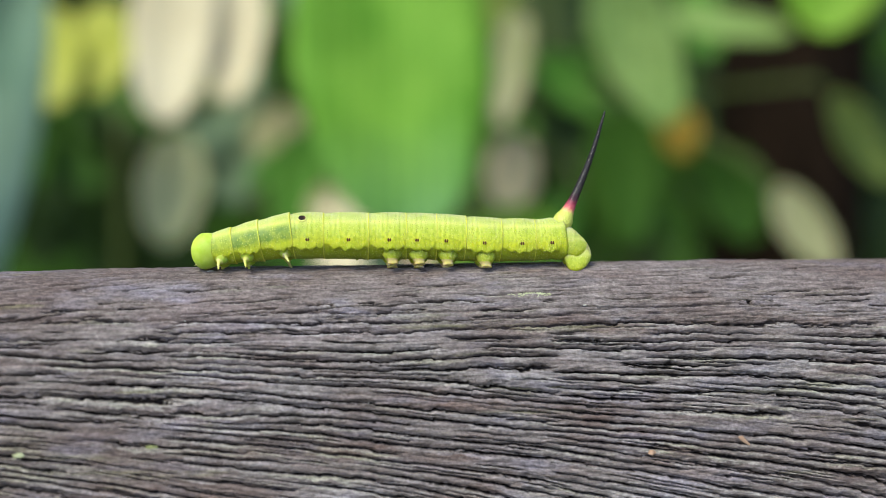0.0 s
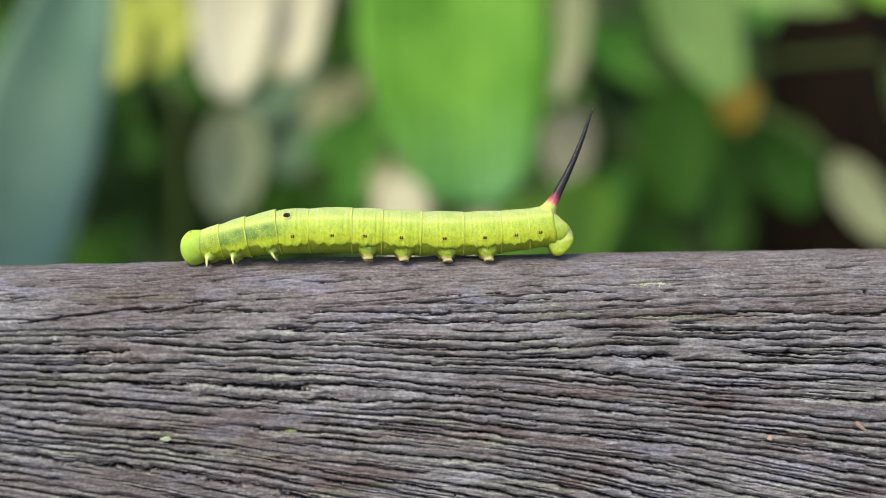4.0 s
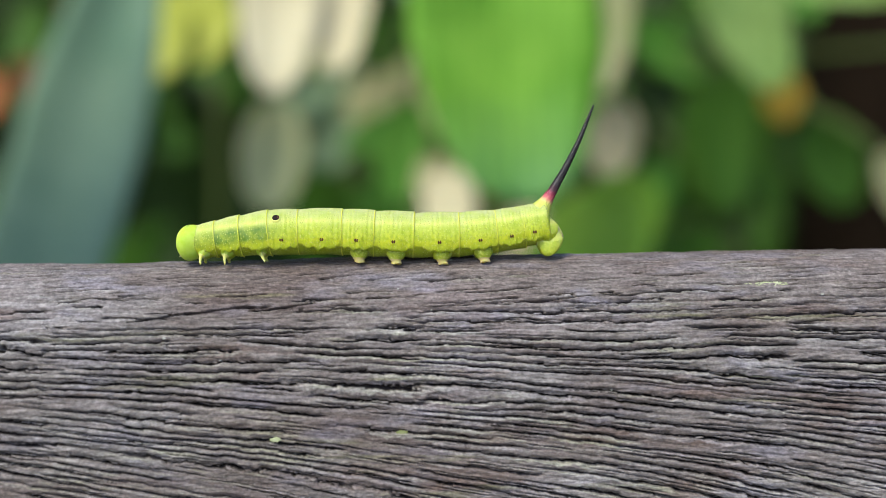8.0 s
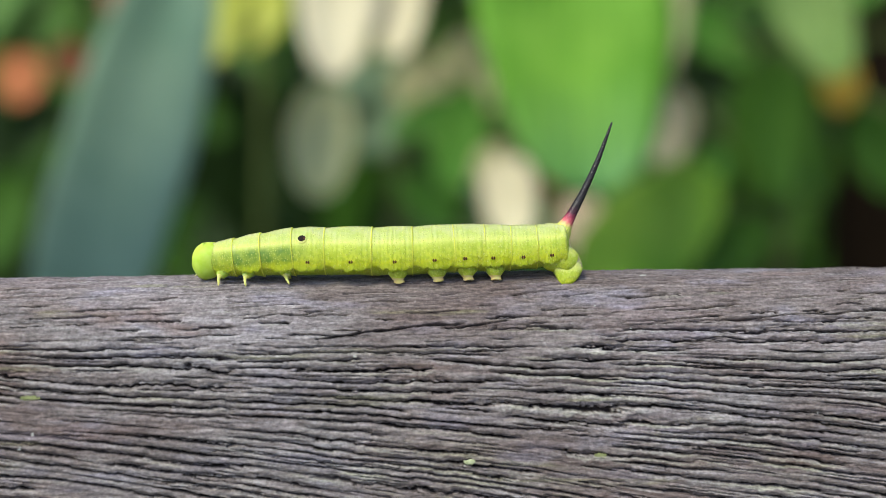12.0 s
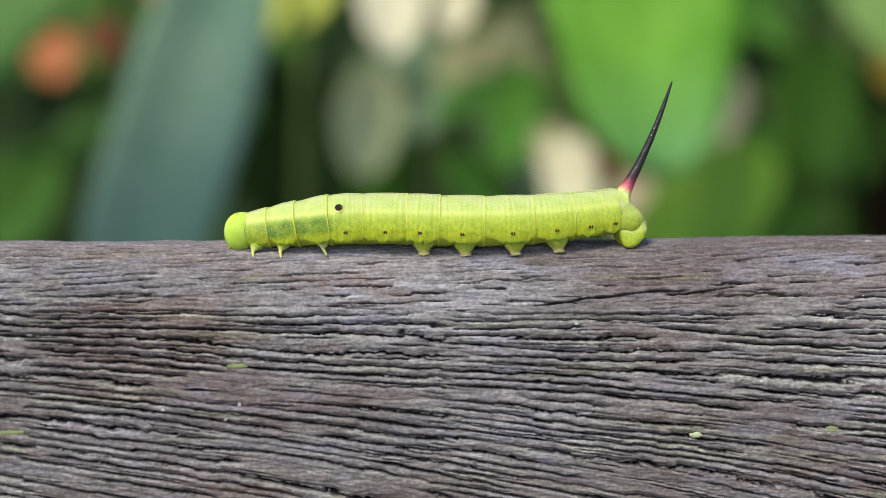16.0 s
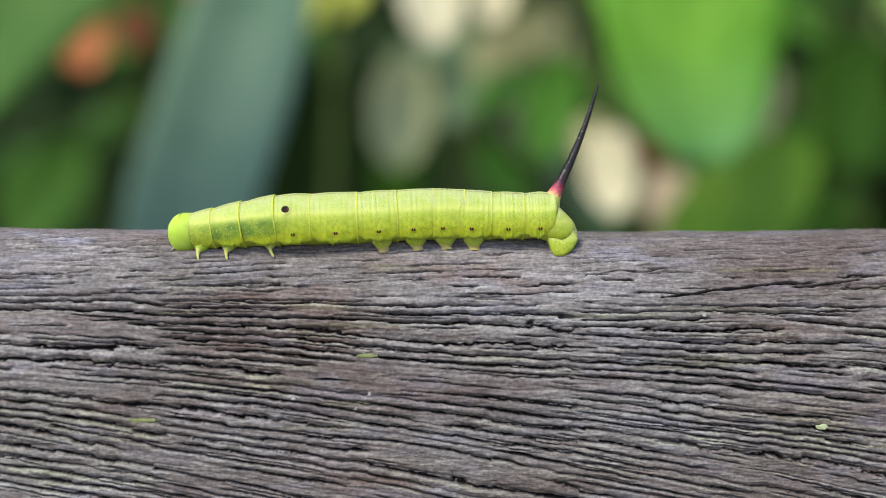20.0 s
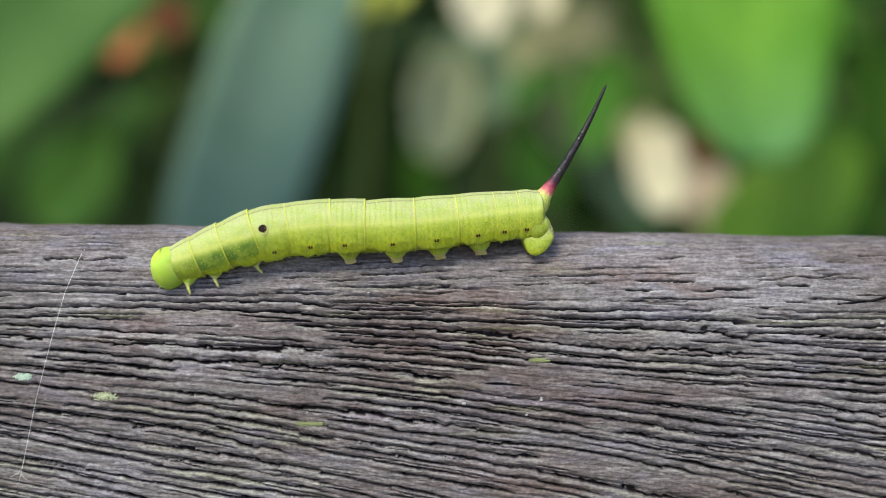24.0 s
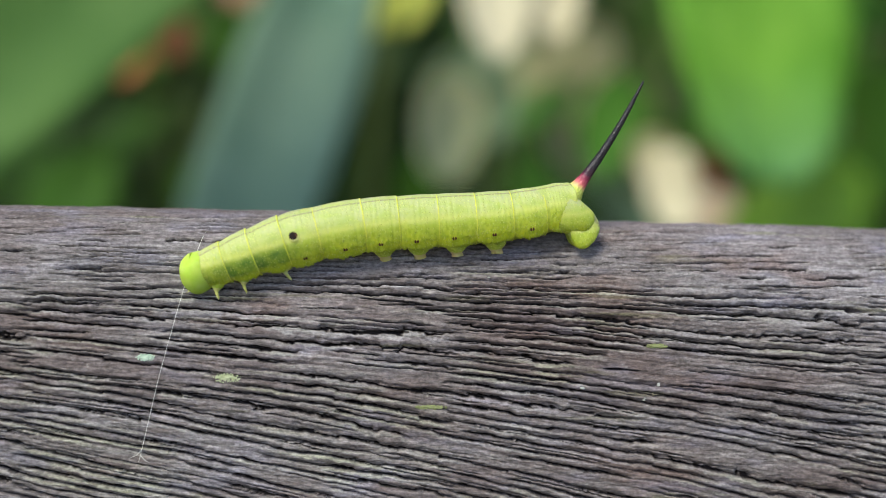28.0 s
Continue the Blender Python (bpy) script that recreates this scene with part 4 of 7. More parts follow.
shrub("shrub", "shrub with yellowing oval leaves", (-0.14, 0.6), [
    ((-0.1181, 0.4250, 1.0763), (-0.1096, 0.4100, 1.0391), 0.0270, "yellow"),
    ((-0.0961, 0.4350, 1.0793), (-0.1010, 0.4250, 1.0515), 0.0230, "yellow"),
    ((-0.0909, 0.4300, 1.0697), (-0.1007, 0.4150, 1.0431), 0.0200, "yellow"),
], 1)
shrub("shrub", "shrub with hanging cream-coloured dry leaves", (-0.05, 0.58), [
    ((-0.0629, 0.4161, 1.1056), (-0.0671, 0.3759, 1.0328), 0.0320, "cream"),
    ((-0.0420, 0.4153, 1.0917), (-0.0459, 0.3895, 1.0402), 0.0225, "cream"),
    ((-0.0757, 0.4600, 1.0297), (-0.0784, 0.4450, 0.9855), 0.0290, "cream_green"),
    ((-0.0345, 0.4800, 1.0439), (-0.0388, 0.4800, 1.0140), 0.0250, "pale_dry"),
    ((-0.0510, 0.4900, 1.0531), (-0.0589, 0.4900, 0.9981), 0.0420, "greygreen"),
    ((-0.0122, 0.5000, 1.0544), (-0.0143, 0.5000, 1.0136), 0.0330, "pale_dry"),
    ((-0.0540, 0.4400, 1.1020), (-0.0560, 0.4280, 1.0400), 0.0260, "cream_green"),
], 2)
shrub("shrub", "shrub with broad bright green leaves", (0.02, 0.62), [
    ((0.0074, 0.3608, 1.1085), (0.0120, 0.3318, 0.9975), 0.0680, "bright"),
    ((-0.0205, 0.4000, 1.0317), (-0.0273, 0.4000, 0.9931), 0.0226, "mid"),
    ((-0.0102, 0.3800, 1.0123), (-0.0162, 0.3800, 0.9967), 0.0137, "pale_dry"),
], 3)
shrub("shrub", "shrub with faded beige leaves", (0.07, 0.66), [
    ((0.0632, 0.4402, 1.0783), (0.0509, 0.4147, 1.0315), 0.0180, "beige_green"),
    ((0.0598, 0.4300, 1.0300), (0.0565, 0.4300, 0.9978), 0.0240, "beige"),
    ((0.0528, 0.4700, 1.1049), (0.0503, 0.4700, 1.0721), 0.0387, "olive"),
], 4)
shrub("shrub", "shrub with hanging pale and deep green leaves", (0.16, 0.66), [
    ((0.0880, 0.4000, 1.0901), (0.1139, 0.4000, 1.0322), 0.0339, "palegreen"),
    ((0.1241, 0.4500, 1.0787), (0.1755, 0.4400, 1.0697), 0.0150, "palegreen"),
    ((0.1916, 0.4200, 1.1079), (0.1727, 0.4200, 1.0681), 0.0410, "lime"),
    ((0.1995, 0.4600, 1.0454), (0.2284, 0.4600, 1.0066), 0.0236, "olive"),
    ((0.1605, 0.4200, 1.0090), (0.1867, 0.4200, 0.9752), 0.0205, "beige_green"),
    ((0.0959, 0.5200, 1.0714), (0.0991, 0.5200, 1.0048), 0.0347, "dark"),
    ((0.1163, 0.4800, 1.0438), (0.1197, 0.4800, 0.9788), 0.0296, "mid_dark"),
    ((0.1638, 0.5000, 1.0235), (0.1810, 0.5000, 0.9787), 0.0334, "mid_dark"),
], 5)
shrub("shrub", "thin shrub with one withered orange leaf", (0.13, 0.55), [
    ((0.1256, 0.4330, 1.0403), (0.1266, 0.4330, 1.0196), 0.0185, "orange"),
], 6)
shrub("shrub", "plant with a long blue-green leaf", (-0.2, 0.56), [
    ((-0.1665, 0.3850, 0.9300), (-0.1095, 0.3850, 1.0915), 0.0480, "blue"),
], 7)
shrub("shrub", "shrub with small withered red-orange leaves", (-0.22, 0.7), [
    ((-0.2249, 0.5356, 1.0456), (-0.2221, 0.5216, 1.0213), 0.0240, "redorange"),
    ((-0.2022, 0.5400, 1.0523), (-0.2045, 0.5400, 1.0315), 0.0204, "red"),
    ((-0.1701, 0.5300, 1.0809), (-0.1714, 0.5300, 1.0566), 0.0256, "pink"),
], 8)
shrub("shrub", "plant with wide slanting fresh green leaves", (-0.38, 0.66), [
    ((-0.2678, 0.3300, 0.9766), (-0.1059, 0.3300, 1.1255), 0.0570, "green2"),
    ((-0.2816, 0.5800, 0.9355), (-0.2410, 0.5800, 0.9855), 0.0498, "mid_dark"),
], 9)
shrub("shrub", "low shrub with pale, pinkish and lime-green leaves", (0.05, 0.6), [
    ((-0.0076, 0.3771, 1.0075), (-0.0077, 0.3594, 0.9800), 0.0205, "cream"),
    ((0.0236, 0.4250, 0.9884), (0.0254, 0.4150, 0.9627), 0.0215, "pinkcream"),
    ((0.0135, 0.3900, 1.0041), (0.0081, 0.3900, 0.9924), 0.0137, "red"),
    ((0.0240, 0.4000, 0.9543), (0.0689, 0.4000, 1.0005), 0.0450, "lime"),
    ((0.1142, 0.5000, 1.0407), (0.1241, 0.5000, 0.9729), 0.0378, "mid_dark"),
], 10)


# ---- more foliage between the shrubs and the hedge ----
def filler_shrub(name, label, foot, kinds, count, box, size, seed):
    """A loose shrub whose leaves hang at random within a box."""
    rnd = random.Random(seed)
    leaves = []
    for i in range(count):
        b = Vector([rnd.uniform(lo, hi) for lo, hi in box])
        long_ = rnd.uniform(*size)
        a = radians(rnd.uniform(120, 240))
        t = b + Vector((math.sin(a), rnd.uniform(-0.25, 0.1), math.cos(a))) * long_
        leaves.append((tuple(b), tuple(t), long_ * rnd.uniform(0.42, 0.6), rnd.choice(kinds)))
    return shrub(name, label, foot, leaves, seed)


filler_shrub("shrub", "leafy shrub with small deep green leaves", (-0.02, 0.78), ("mid_dark", "mid_dark", "mid", "dark"), 12, ((-0.05, 0.10), (0.52, 0.62), (0.97, 1.13)), (0.035, 0.06), 21)
filler_shrub("shrub", "leafy shrub with grey-green and dull pale leaves", (-0.08, 0.72), ("greygreen", "pale_dry", "greygreen", "mid"), 9, ((-0.075, -0.01), (0.47, 0.52), (0.99, 1.12)), (0.03, 0.045), 22)
filler_shrub("shrub", "leafy shrub with fresh and deep green leaves", (0.10, 0.74), ("mid", "mid", "mid_dark", "mid_dark"), 12, ((0.03, 0.15), (0.46, 0.56), (0.97, 1.10)), (0.035, 0.06), 23)
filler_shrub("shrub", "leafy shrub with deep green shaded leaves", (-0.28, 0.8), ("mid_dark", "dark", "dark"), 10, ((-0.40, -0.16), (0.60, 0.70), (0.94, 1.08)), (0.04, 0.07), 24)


# made-up tree, added to fill a dark gap between the shrubs
def gap_trunk_mesh():
    rows = []
    for i in range(31):
        z = 2.2 * i / 30
        rows.append([((0.052 - 0.008 * z + 0.006 * noise.noise(Vector((3 * math.cos(a), 3 * math.sin(a), z * 4)))) * math.cos(a) + 0.03 * math.sin(z * 1.3),
                      (0.052 - 0.008 * z) * math.sin(a), z) for a in [2 * math.pi * j / 22 for j in range(22)]])
    return mesh_of("gap_trunk", *rings(rows), [GAP_BARK])


tree = tagged(new("tree"), "made-up slim dark brown tree filling a dark gap in the foliage", "tree")
tree.location = (0.215, 0.62, 0)
part("gap_trunk", gap_trunk_mesh(), tree)
_rnd = random.Random(9)
for _k in range(5):
    _z, _a = 1.35 + 0.16 * _k, _rnd.uniform(0, 6.28)
    _tip = Vector((0.5 * math.cos(_a), 0.3 + 0.3 * math.sin(_a), _z + 0.35))
    _root = Vector((0.03, 0, _z))
    part("limb", mesh_of("limb", *tube([_root, _root.lerp(_tip, 0.5) + Vector((0, 0, 0.05)), _tip], [0.018, 0.012, 0.004], 8), [GAP_BARK]), tree)


def thicket(name, label, count, lo, hi, size, mat, seed):
    """Many small leaves in one mass."""
    rnd = random.Random(seed)
    verts, faces = [], []
    for i in range(count):
        c = Vector([rnd.uniform(a, b) for a, b in zip(lo, hi)])
        m = Matrix.Translation(c) @ Euler((rnd.uniform(-1.2, 0.5), rnd.uniform(-1.2, 1.2), rnd.uniform(-1, 1))).to_matrix().to_4x4()
        s = rnd.uniform(*size)
        k = len(verts)
        for x, y, z in ((0, 0, -1), (-0.32, 0.06, -0.45), (-0.38, 0.08, 0.15), (-0.2, 0.04, 0.65), (0, -0.06, 1), (0.2, 0.04, 0.65), (0.38, 0.08, 0.15), (0.32, 0.06, -0.45), (0, -0.02, -0.4), (0, -0.03, 0.3)):
            verts.append(m @ Vector((x * s, y * s, z * s)))
        for f in ((0, 8, 1), (1, 8, 9, 2), (2, 9, 3), (3, 9, 4), (4, 9, 5), (5, 9, 6), (6, 9, 8, 7), (7, 8, 0)):
            faces.append(tuple(k + q for q in f))
    return tagged(new(name, mesh_of(name, verts, faces, [mat])), label, "hedge", kind="stuff")


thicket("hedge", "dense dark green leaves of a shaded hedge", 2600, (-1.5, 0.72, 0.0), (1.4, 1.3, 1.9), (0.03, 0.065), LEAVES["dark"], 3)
thicket("hedge", "deep green leaves scattered through the hedge", 420, (-0.8, 0.62, 0.55), (0.8, 0.75, 1.35), (0.02, 0.045), LEAVES["mid_dark"], 4)


def bank_mesh():
    rows = []
    for i in range(61):
        x = -6 + 12 * i / 60
        rows.append([(x, 1.7 + 0.35 * noise.noise(Vector((x * 1.7, z * 1.7, 2))) + 0.12 * noise.noise(Vector((x * 7, z * 7, 5))) + 0.25 * (z / 3), z) for z in [3.0 * k / 24 for k in range(25)]])
    verts = [p for r in rows for p in r]
    faces = [(i * 25 + j, i * 25 + j + 1, (i + 1) * 25 + j + 1, (i + 1) * 25 + j) for i in range(60) for j in range(24)]
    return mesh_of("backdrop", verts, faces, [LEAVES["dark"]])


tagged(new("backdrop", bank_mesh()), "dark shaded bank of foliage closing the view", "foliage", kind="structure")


# ---- how the body moves: seconds, place (mm), turn (degrees) ----
BODY_ROWS = {
    "head": [
        (0, -21.88, 0, 2.21, -6, -7.3, 0), (0.5, -21.49, 0, 2.39, -6, -7.4, 0), (1, -23.13, 0, 2.49, -6.1, -7.5, 0), (1.5, -22.93, 0, 2.2, -6.1, -7.5, 0), (2, -21.17, 0, 2.14, -6.1, -8.1, 0), (2.5, -22.18, 0, 2.41, -6, -7.6, 0), (3, -23.67, 0, 2.26, -5.8, -7.6, 0), (3.5, -22.31, 0, 2.08, -5.6, -7.7, 0), (4, -22.18, 0, 2.2, -5.4, -7.5, 0), (4.5, -23.36, 0, 2.45, -5.2, -6.7, 0), (5, -23.47, -0.05, 2.39, -5, -5.9, 0), (5.5, -21.83, -0.04, 2.29, -4.8, -5.8, 0), (6, -21.47, 0.01, 2.6, -4.6, -5.5, 0), (6.5, -22.4, 0, 2.84, -4.4, -4.4, 0), (7, -23.22, 0, 2.83, -4.2, -3.6, 0), (7.5, -21.85, 0, 2.49, -3.9, -4.3, 0), (8, -21.45, 0.02, 2.89, -3.7, -4.6, 0), (8.5, -23.04, 0, 2.97, -3.4, -3.9, 0), (9, -22.09, 0, 2.53, -3.2, -3.9, 0), (9.5, -21.41, 0.03, 2.75, -3, -4, 0), (10, -22.73, 0.09, 3.05, -2.9, -2.9, 0), (10.5, -22.5, 0.03, 2.65, -2.7, -3.3, 0.1), (11, -20.64, 0.11, 2.71, -2.5, -4.3, 0), (11.5, -21.73, 0.32, 3.06, -2.4, -3.5, 0), (12, -22.87, 0.13, 2.53, -2.2, -4, -0.5), (12.5, -21.14, 0.4, 2.45, -1.9, -4.7, -2.2), (13, -22.01, 0.7, 2.73, -1.6, -4.4, -3.1), (13.5, -22.97, 0.57, 2.43, -1.3, -4.4, -3.2), (14, -21.56, 0.67, 2.24, -1.1, -4.9, -3.9), (14.5, -21.86, 0.97, 2.53, -0.8, -4.7, -4.9), (15, -22.84, 0.72, 2.36, -0.7, -5, -4.1), (15.5, -21.32, 0.38, 2.21, -0.6, -5.5, -2.7), (16, -21.16, 0.69, 2.41, -0.6, -5.8, -2.8), (16.5, -22.68, 0.84, 2.45, -0.3, -5.7, -3.2), (17, -20.95, 0.68, 2.38, -0.1, -5.2, -3.9), (17.5, -20.73, 1.06, 2.7, 0.2, -4.9, -4.7), (18, -21.47, 0.72, 2.47, 0.4, -5.7, -3), (18.5, -21.8, -0.22, 1.71, 0.4, -7.4, 0.5), (19, -20.18, -0.1, 1.79, 0.4, -8, 0.7), (19.5, -21.12, -0.03, 1.84, 0.3, -8.2, 0.6), (20, -21.53, -0.12, 1.8, 0.3, -5.9, -1.7), (20.5, -19.8, -0.27, 1.61, 0.5, -7.4, -0.6), (21, -20.3, -0.54, 1.24, 0.8, -9.2, 1), (21.5, -20.75, -0.48, 1.26, 1, -8.6, 0.6), (22, -20.65, -0.44, 1.29, 1.3, -9.3, 1.2), (22.5, -21.3, -0.71, 0.86, 1.5, -10.9, 2.5), (23, -20.47, -0.95, 0.51, 2.3, -11.3, 2.5), (23.5, -18.26, -1.21, 0.02, 3.1, -15.8, 5.7), (24, -20.08, -1.3, -0.45, 3.9, -16.3, 5.7), (24.5, -20.16, -1.56, -1.05, 4.2, -17.2, 5.6), (25, -16.78, -1.92, -2.31, 4.5, -27.4, 10.4), (25.5, -16.68, -1.98, -3.3, 4.6, -31.8, 11.5), (26, -16.96, -2.05, -3.63, 4.8, -33.2, 12), (26.5, -18.78, -1.88, -2.84, 5, -25.7, 8.4), (27, -19.15, -1.68, -2.06, 5.1, -20.7, 6.4), (27.5, -19.1, -1.44, -1.49, 5.2, -17.6, 4.6), (28, -19.42, -1.36, -1.4, 5.4, -16.2, 3.8)
    ],
    "thorax_one": [
        (0, -19.88, 0, 2.53, -20, -9.5, 0), (0.5, -19.56, 0, 2.7, -20.1, -9.6, 0), (1, -21.15, 0, 2.82, -20.2, -9.8, 0), (1.5, -20.88, 0, 2.54, -20.4, -9.8, 0), (2, -19.2, 0, 2.5, -20.5, -10.5, 0), (2.5, -20.23, 0, 2.74, -19.9, -9.9, 0), (3, -21.66, 0, 2.6, -19.2, -10, 0), (3.5, -20.29, 0, 2.43, -18.6, -10.1, 0), (4, -20.18, 0, 2.53, -18, -9.8, 0), (4.5, -21.36, 0, 2.74, -17.3, -8.7, 0), (5, -21.46, -0.05, 2.65, -16.7, -7.7, 0), (5.5, -19.87, -0.04, 2.55, -16, -7.6, 0), (6, -19.59, 0.01, 2.82, -15.3, -7.1, 0), (6.5, -20.52, 0, 3.02, -14.7, -5.6, 0), (7, -21.32, 0, 2.98, -14, -4.7, 0), (7.5, -19.96, 0, 2.66, -13.2, -5.6, 0), (8, -19.62, 0.02, 3.07, -12.3, -6, 0), (8.5, -21.1, 0, 3.14, -11.5, -5.1, 0), (9, -20.15, 0, 2.69, -10.8, -5.1, 0), (9.5, -19.5, 0.03, 2.92, -10.2, -5.2, 0), (10, -20.81, 0.09, 3.18, -9.5, -3.8, 0), (10.5, -20.53, 0.03, 2.79, -9, -4.3, 0.1), (11, -18.79, 0.11, 2.88, -8.5, -5.6, 0), (11.5, -19.89, 0.32, 3.2, -8, -4.6, 0), (12, -20.92, 0.11, 2.7, -7.5, -5.2, -0.5), (12.5, -19.19, 0.33, 2.65, -6.5, -6.1, -2.4), (13, -20.09, 0.59, 2.92, -5.5, -5.6, -3.4), (13.5, -20.95, 0.46, 2.62, -4.5, -5.6, -3.3), (14, -19.54, 0.53, 2.46, -3.5, -6.3, -4.1), (14.5, -19.89, 0.81, 2.73, -2.5, -6.1, -5.2), (15, -20.84, 0.57, 2.58, -2.3, -6.5, -4.3), (15.5, -19.33, 0.29, 2.45, -2.2, -7.1, -2.8), (16, -19.26, 0.59, 2.65, -2, -7.5, -3), (16.5, -20.74, 0.73, 2.69, -1.1, -7.4, -3.3), (17, -19.02, 0.55, 2.6, -0.2, -6.8, -4.1), (17.5, -18.85, 0.9, 2.9, 0.6, -6.3, -5), (18, -19.58, 0.62, 2.7, 1.5, -7.3, -3.2), (18.5, -19.77, -0.2, 2.04, 1.4, -9.6, 0.5), (19, -18.28, -0.07, 2.13, 1.2, -10.3, 0.7), (19.5, -19.27, -0.01, 2.18, 1.1, -10.6, 0.5), (20, -19.58, -0.18, 2.05, 1, -7.6, -1.8), (20.5, -17.99, -0.29, 1.9, 1.8, -9.4, -0.8), (21, -18.49, -0.51, 1.61, 2.6, -11.7, 0.9), (21.5, -18.91, -0.46, 1.61, 3.4, -11, 0.5), (22, -18.89, -0.4, 1.65, 4.2, -11.8, 1), (22.5, -19.51, -0.63, 1.29, 5, -13.9, 2.4), (23, -18.73, -0.88, 0.95, 7.7, -14.4, 2.4), (23.5, -16.67, -1.05, 0.59, 10.3, -20.3, 5.7), (24, -18.35, -1.12, 0.19, 13, -20.8, 5.7), (24.5, -18.48, -1.4, -0.38, 14, -21.9, 5.6), (25, -15.45, -1.68, -1.39, 15, -35, 10.6), (25.5, -15.4, -1.72, -2.22, 15.5, -40.6, 11.7), (26, -15.71, -1.79, -2.5, 16, -42.4, 12.2), (26.5, -17.26, -1.65, -1.88, 16.5, -32.8, 8.5), (27, -17.5, -1.5, -1.25, 17, -26.4, 6.4), (27.5, -17.45, -1.3, -0.82, 17.5, -22.3, 4.5), (28, -17.71, -1.24, -0.76, 18, -20.5, 3.7)
    ],
    "thorax_two": [
        (0, -17.31, 0, 2.97, -20, -9.3, 0), (0.5, -17.09, 0, 3.13, -20.1, -9.4, 0), (1, -18.61, 0, 3.27, -20.2, -9.6, 0), (1.5, -18.24, 0, 3.01, -20.4, -9.6, 0), (2, -16.67, 0, 2.98, -20.5, -10.3, 0), (2.5, -17.73, 0, 3.19, -19.9, -9.7, 0), (3, -19.07, 0, 3.07, -19.2, -9.7, 0), (3.5, -17.69, 0, 2.91, -18.6, -9.8, 0), (4, -17.59, 0, 2.99, -18, -9.6, 0), (4.5, -18.8, 0, 3.15, -17.3, -8.6, 0), (5, -18.87, -0.04, 3.01, -16.7, -7.5, 0), (5.5, -17.36, -0.04, 2.89, -16, -7.5, 0), (6, -17.18, 0.01, 3.13, -15.3, -7, 0), (6.5, -18.09, 0, 3.26, -14.7, -5.5, 0), (7, -18.87, 0, 3.19, -14, -4.6, 0), (7.5, -17.52, 0, 2.91, -13.2, -5.5, 0), (8, -17.25, 0.02, 3.33, -12.3, -5.9, 0), (8.5, -18.61, 0, 3.36, -11.5, -5, 0), (9, -17.64, 0, 2.93, -10.8, -5, 0), (9.5, -17.03, 0.03, 3.15, -10.2, -5.1, 0), (10, -18.34, 0.09, 3.34, -9.5, -3.7, 0), (10.5, -18.01, 0.04, 2.99, -9, -4.2, 0.1), (11, -16.41, 0.11, 3.12, -8.5, -5.5, 0), (11.5, -17.54, 0.32, 3.4, -8, -4.5, 0), (12, -18.41, 0.09, 2.93, -7.5, -5.1, -0.5), (12.5, -16.69, 0.21, 2.92, -6.5, -6, -2.3), (13, -17.61, 0.44, 3.17, -5.5, -5.6, -3.2), (13.5, -18.35, 0.3, 2.88, -4.5, -5.5, -3.3), (14, -16.95, 0.34, 2.75, -3.5, -6.2, -4), (14.5, -17.36, 0.57, 3.01, -2.5, -6, -5), (15, -18.26, 0.38, 2.88, -2.3, -6.3, -4.2), (15.5, -16.78, 0.16, 2.78, -2.2, -7, -2.7), (16, -16.8, 0.46, 2.99, -2, -7.4, -2.9), (16.5, -18.24, 0.58, 3.03, -1.1, -7.2, -3.3), (17, -16.53, 0.37, 2.9, -0.2, -6.6, -4), (17.5, -16.43, 0.68, 3.17, 0.6, -6.2, -4.8), (18, -17.15, 0.47, 3.02, 1.5, -7.2, -3.1), (18.5, -17.16, -0.18, 2.49, 1.4, -9.4, 0.5), (19, -15.82, -0.05, 2.59, 1.2, -10.2, 0.7), (19.5, -16.9, 0, 2.63, 1.1, -10.4, 0.6), (20, -17.06, -0.26, 2.39, 1, -7.4, -1.8), (20.5, -15.67, -0.33, 2.29, 1.8, -9.3, -0.7), (21, -16.17, -0.47, 2.1, 2.6, -11.6, 0.9), (21.5, -16.55, -0.44, 2.08, 3.4, -10.9, 0.5), (22, -16.63, -0.36, 2.13, 4.2, -11.7, 1.1), (22.5, -17.21, -0.54, 1.87, 5, -13.8, 2.4), (23, -16.5, -0.78, 1.53, 7.7, -14.3, 2.4), (23.5, -14.62, -0.84, 1.36, 10.3, -20, 5.7), (24, -16.14, -0.9, 1.05, 13, -20.5, 5.7), (24.5, -16.32, -1.19, 0.5, 14, -21.7, 5.6), (25, -13.76, -1.36, -0.16, 15, -34.6, 10.5), (25.5, -13.79, -1.39, -0.77, 15.5, -40.2, 11.6), (26, -14.12, -1.44, -0.98, 16, -41.9, 12.1), (26.5, -15.34, -1.37, -0.6, 16.5, -32.4, 8.4), (27, -15.37, -1.26, -0.17, 17, -26.1, 6.4), (27.5, -15.33, -1.14, 0.06, 17.5, -22.2, 4.5), (28, -15.5, -1.1, 0.07, 18, -20.4, 3.8)
    ],
    "thorax_three": [
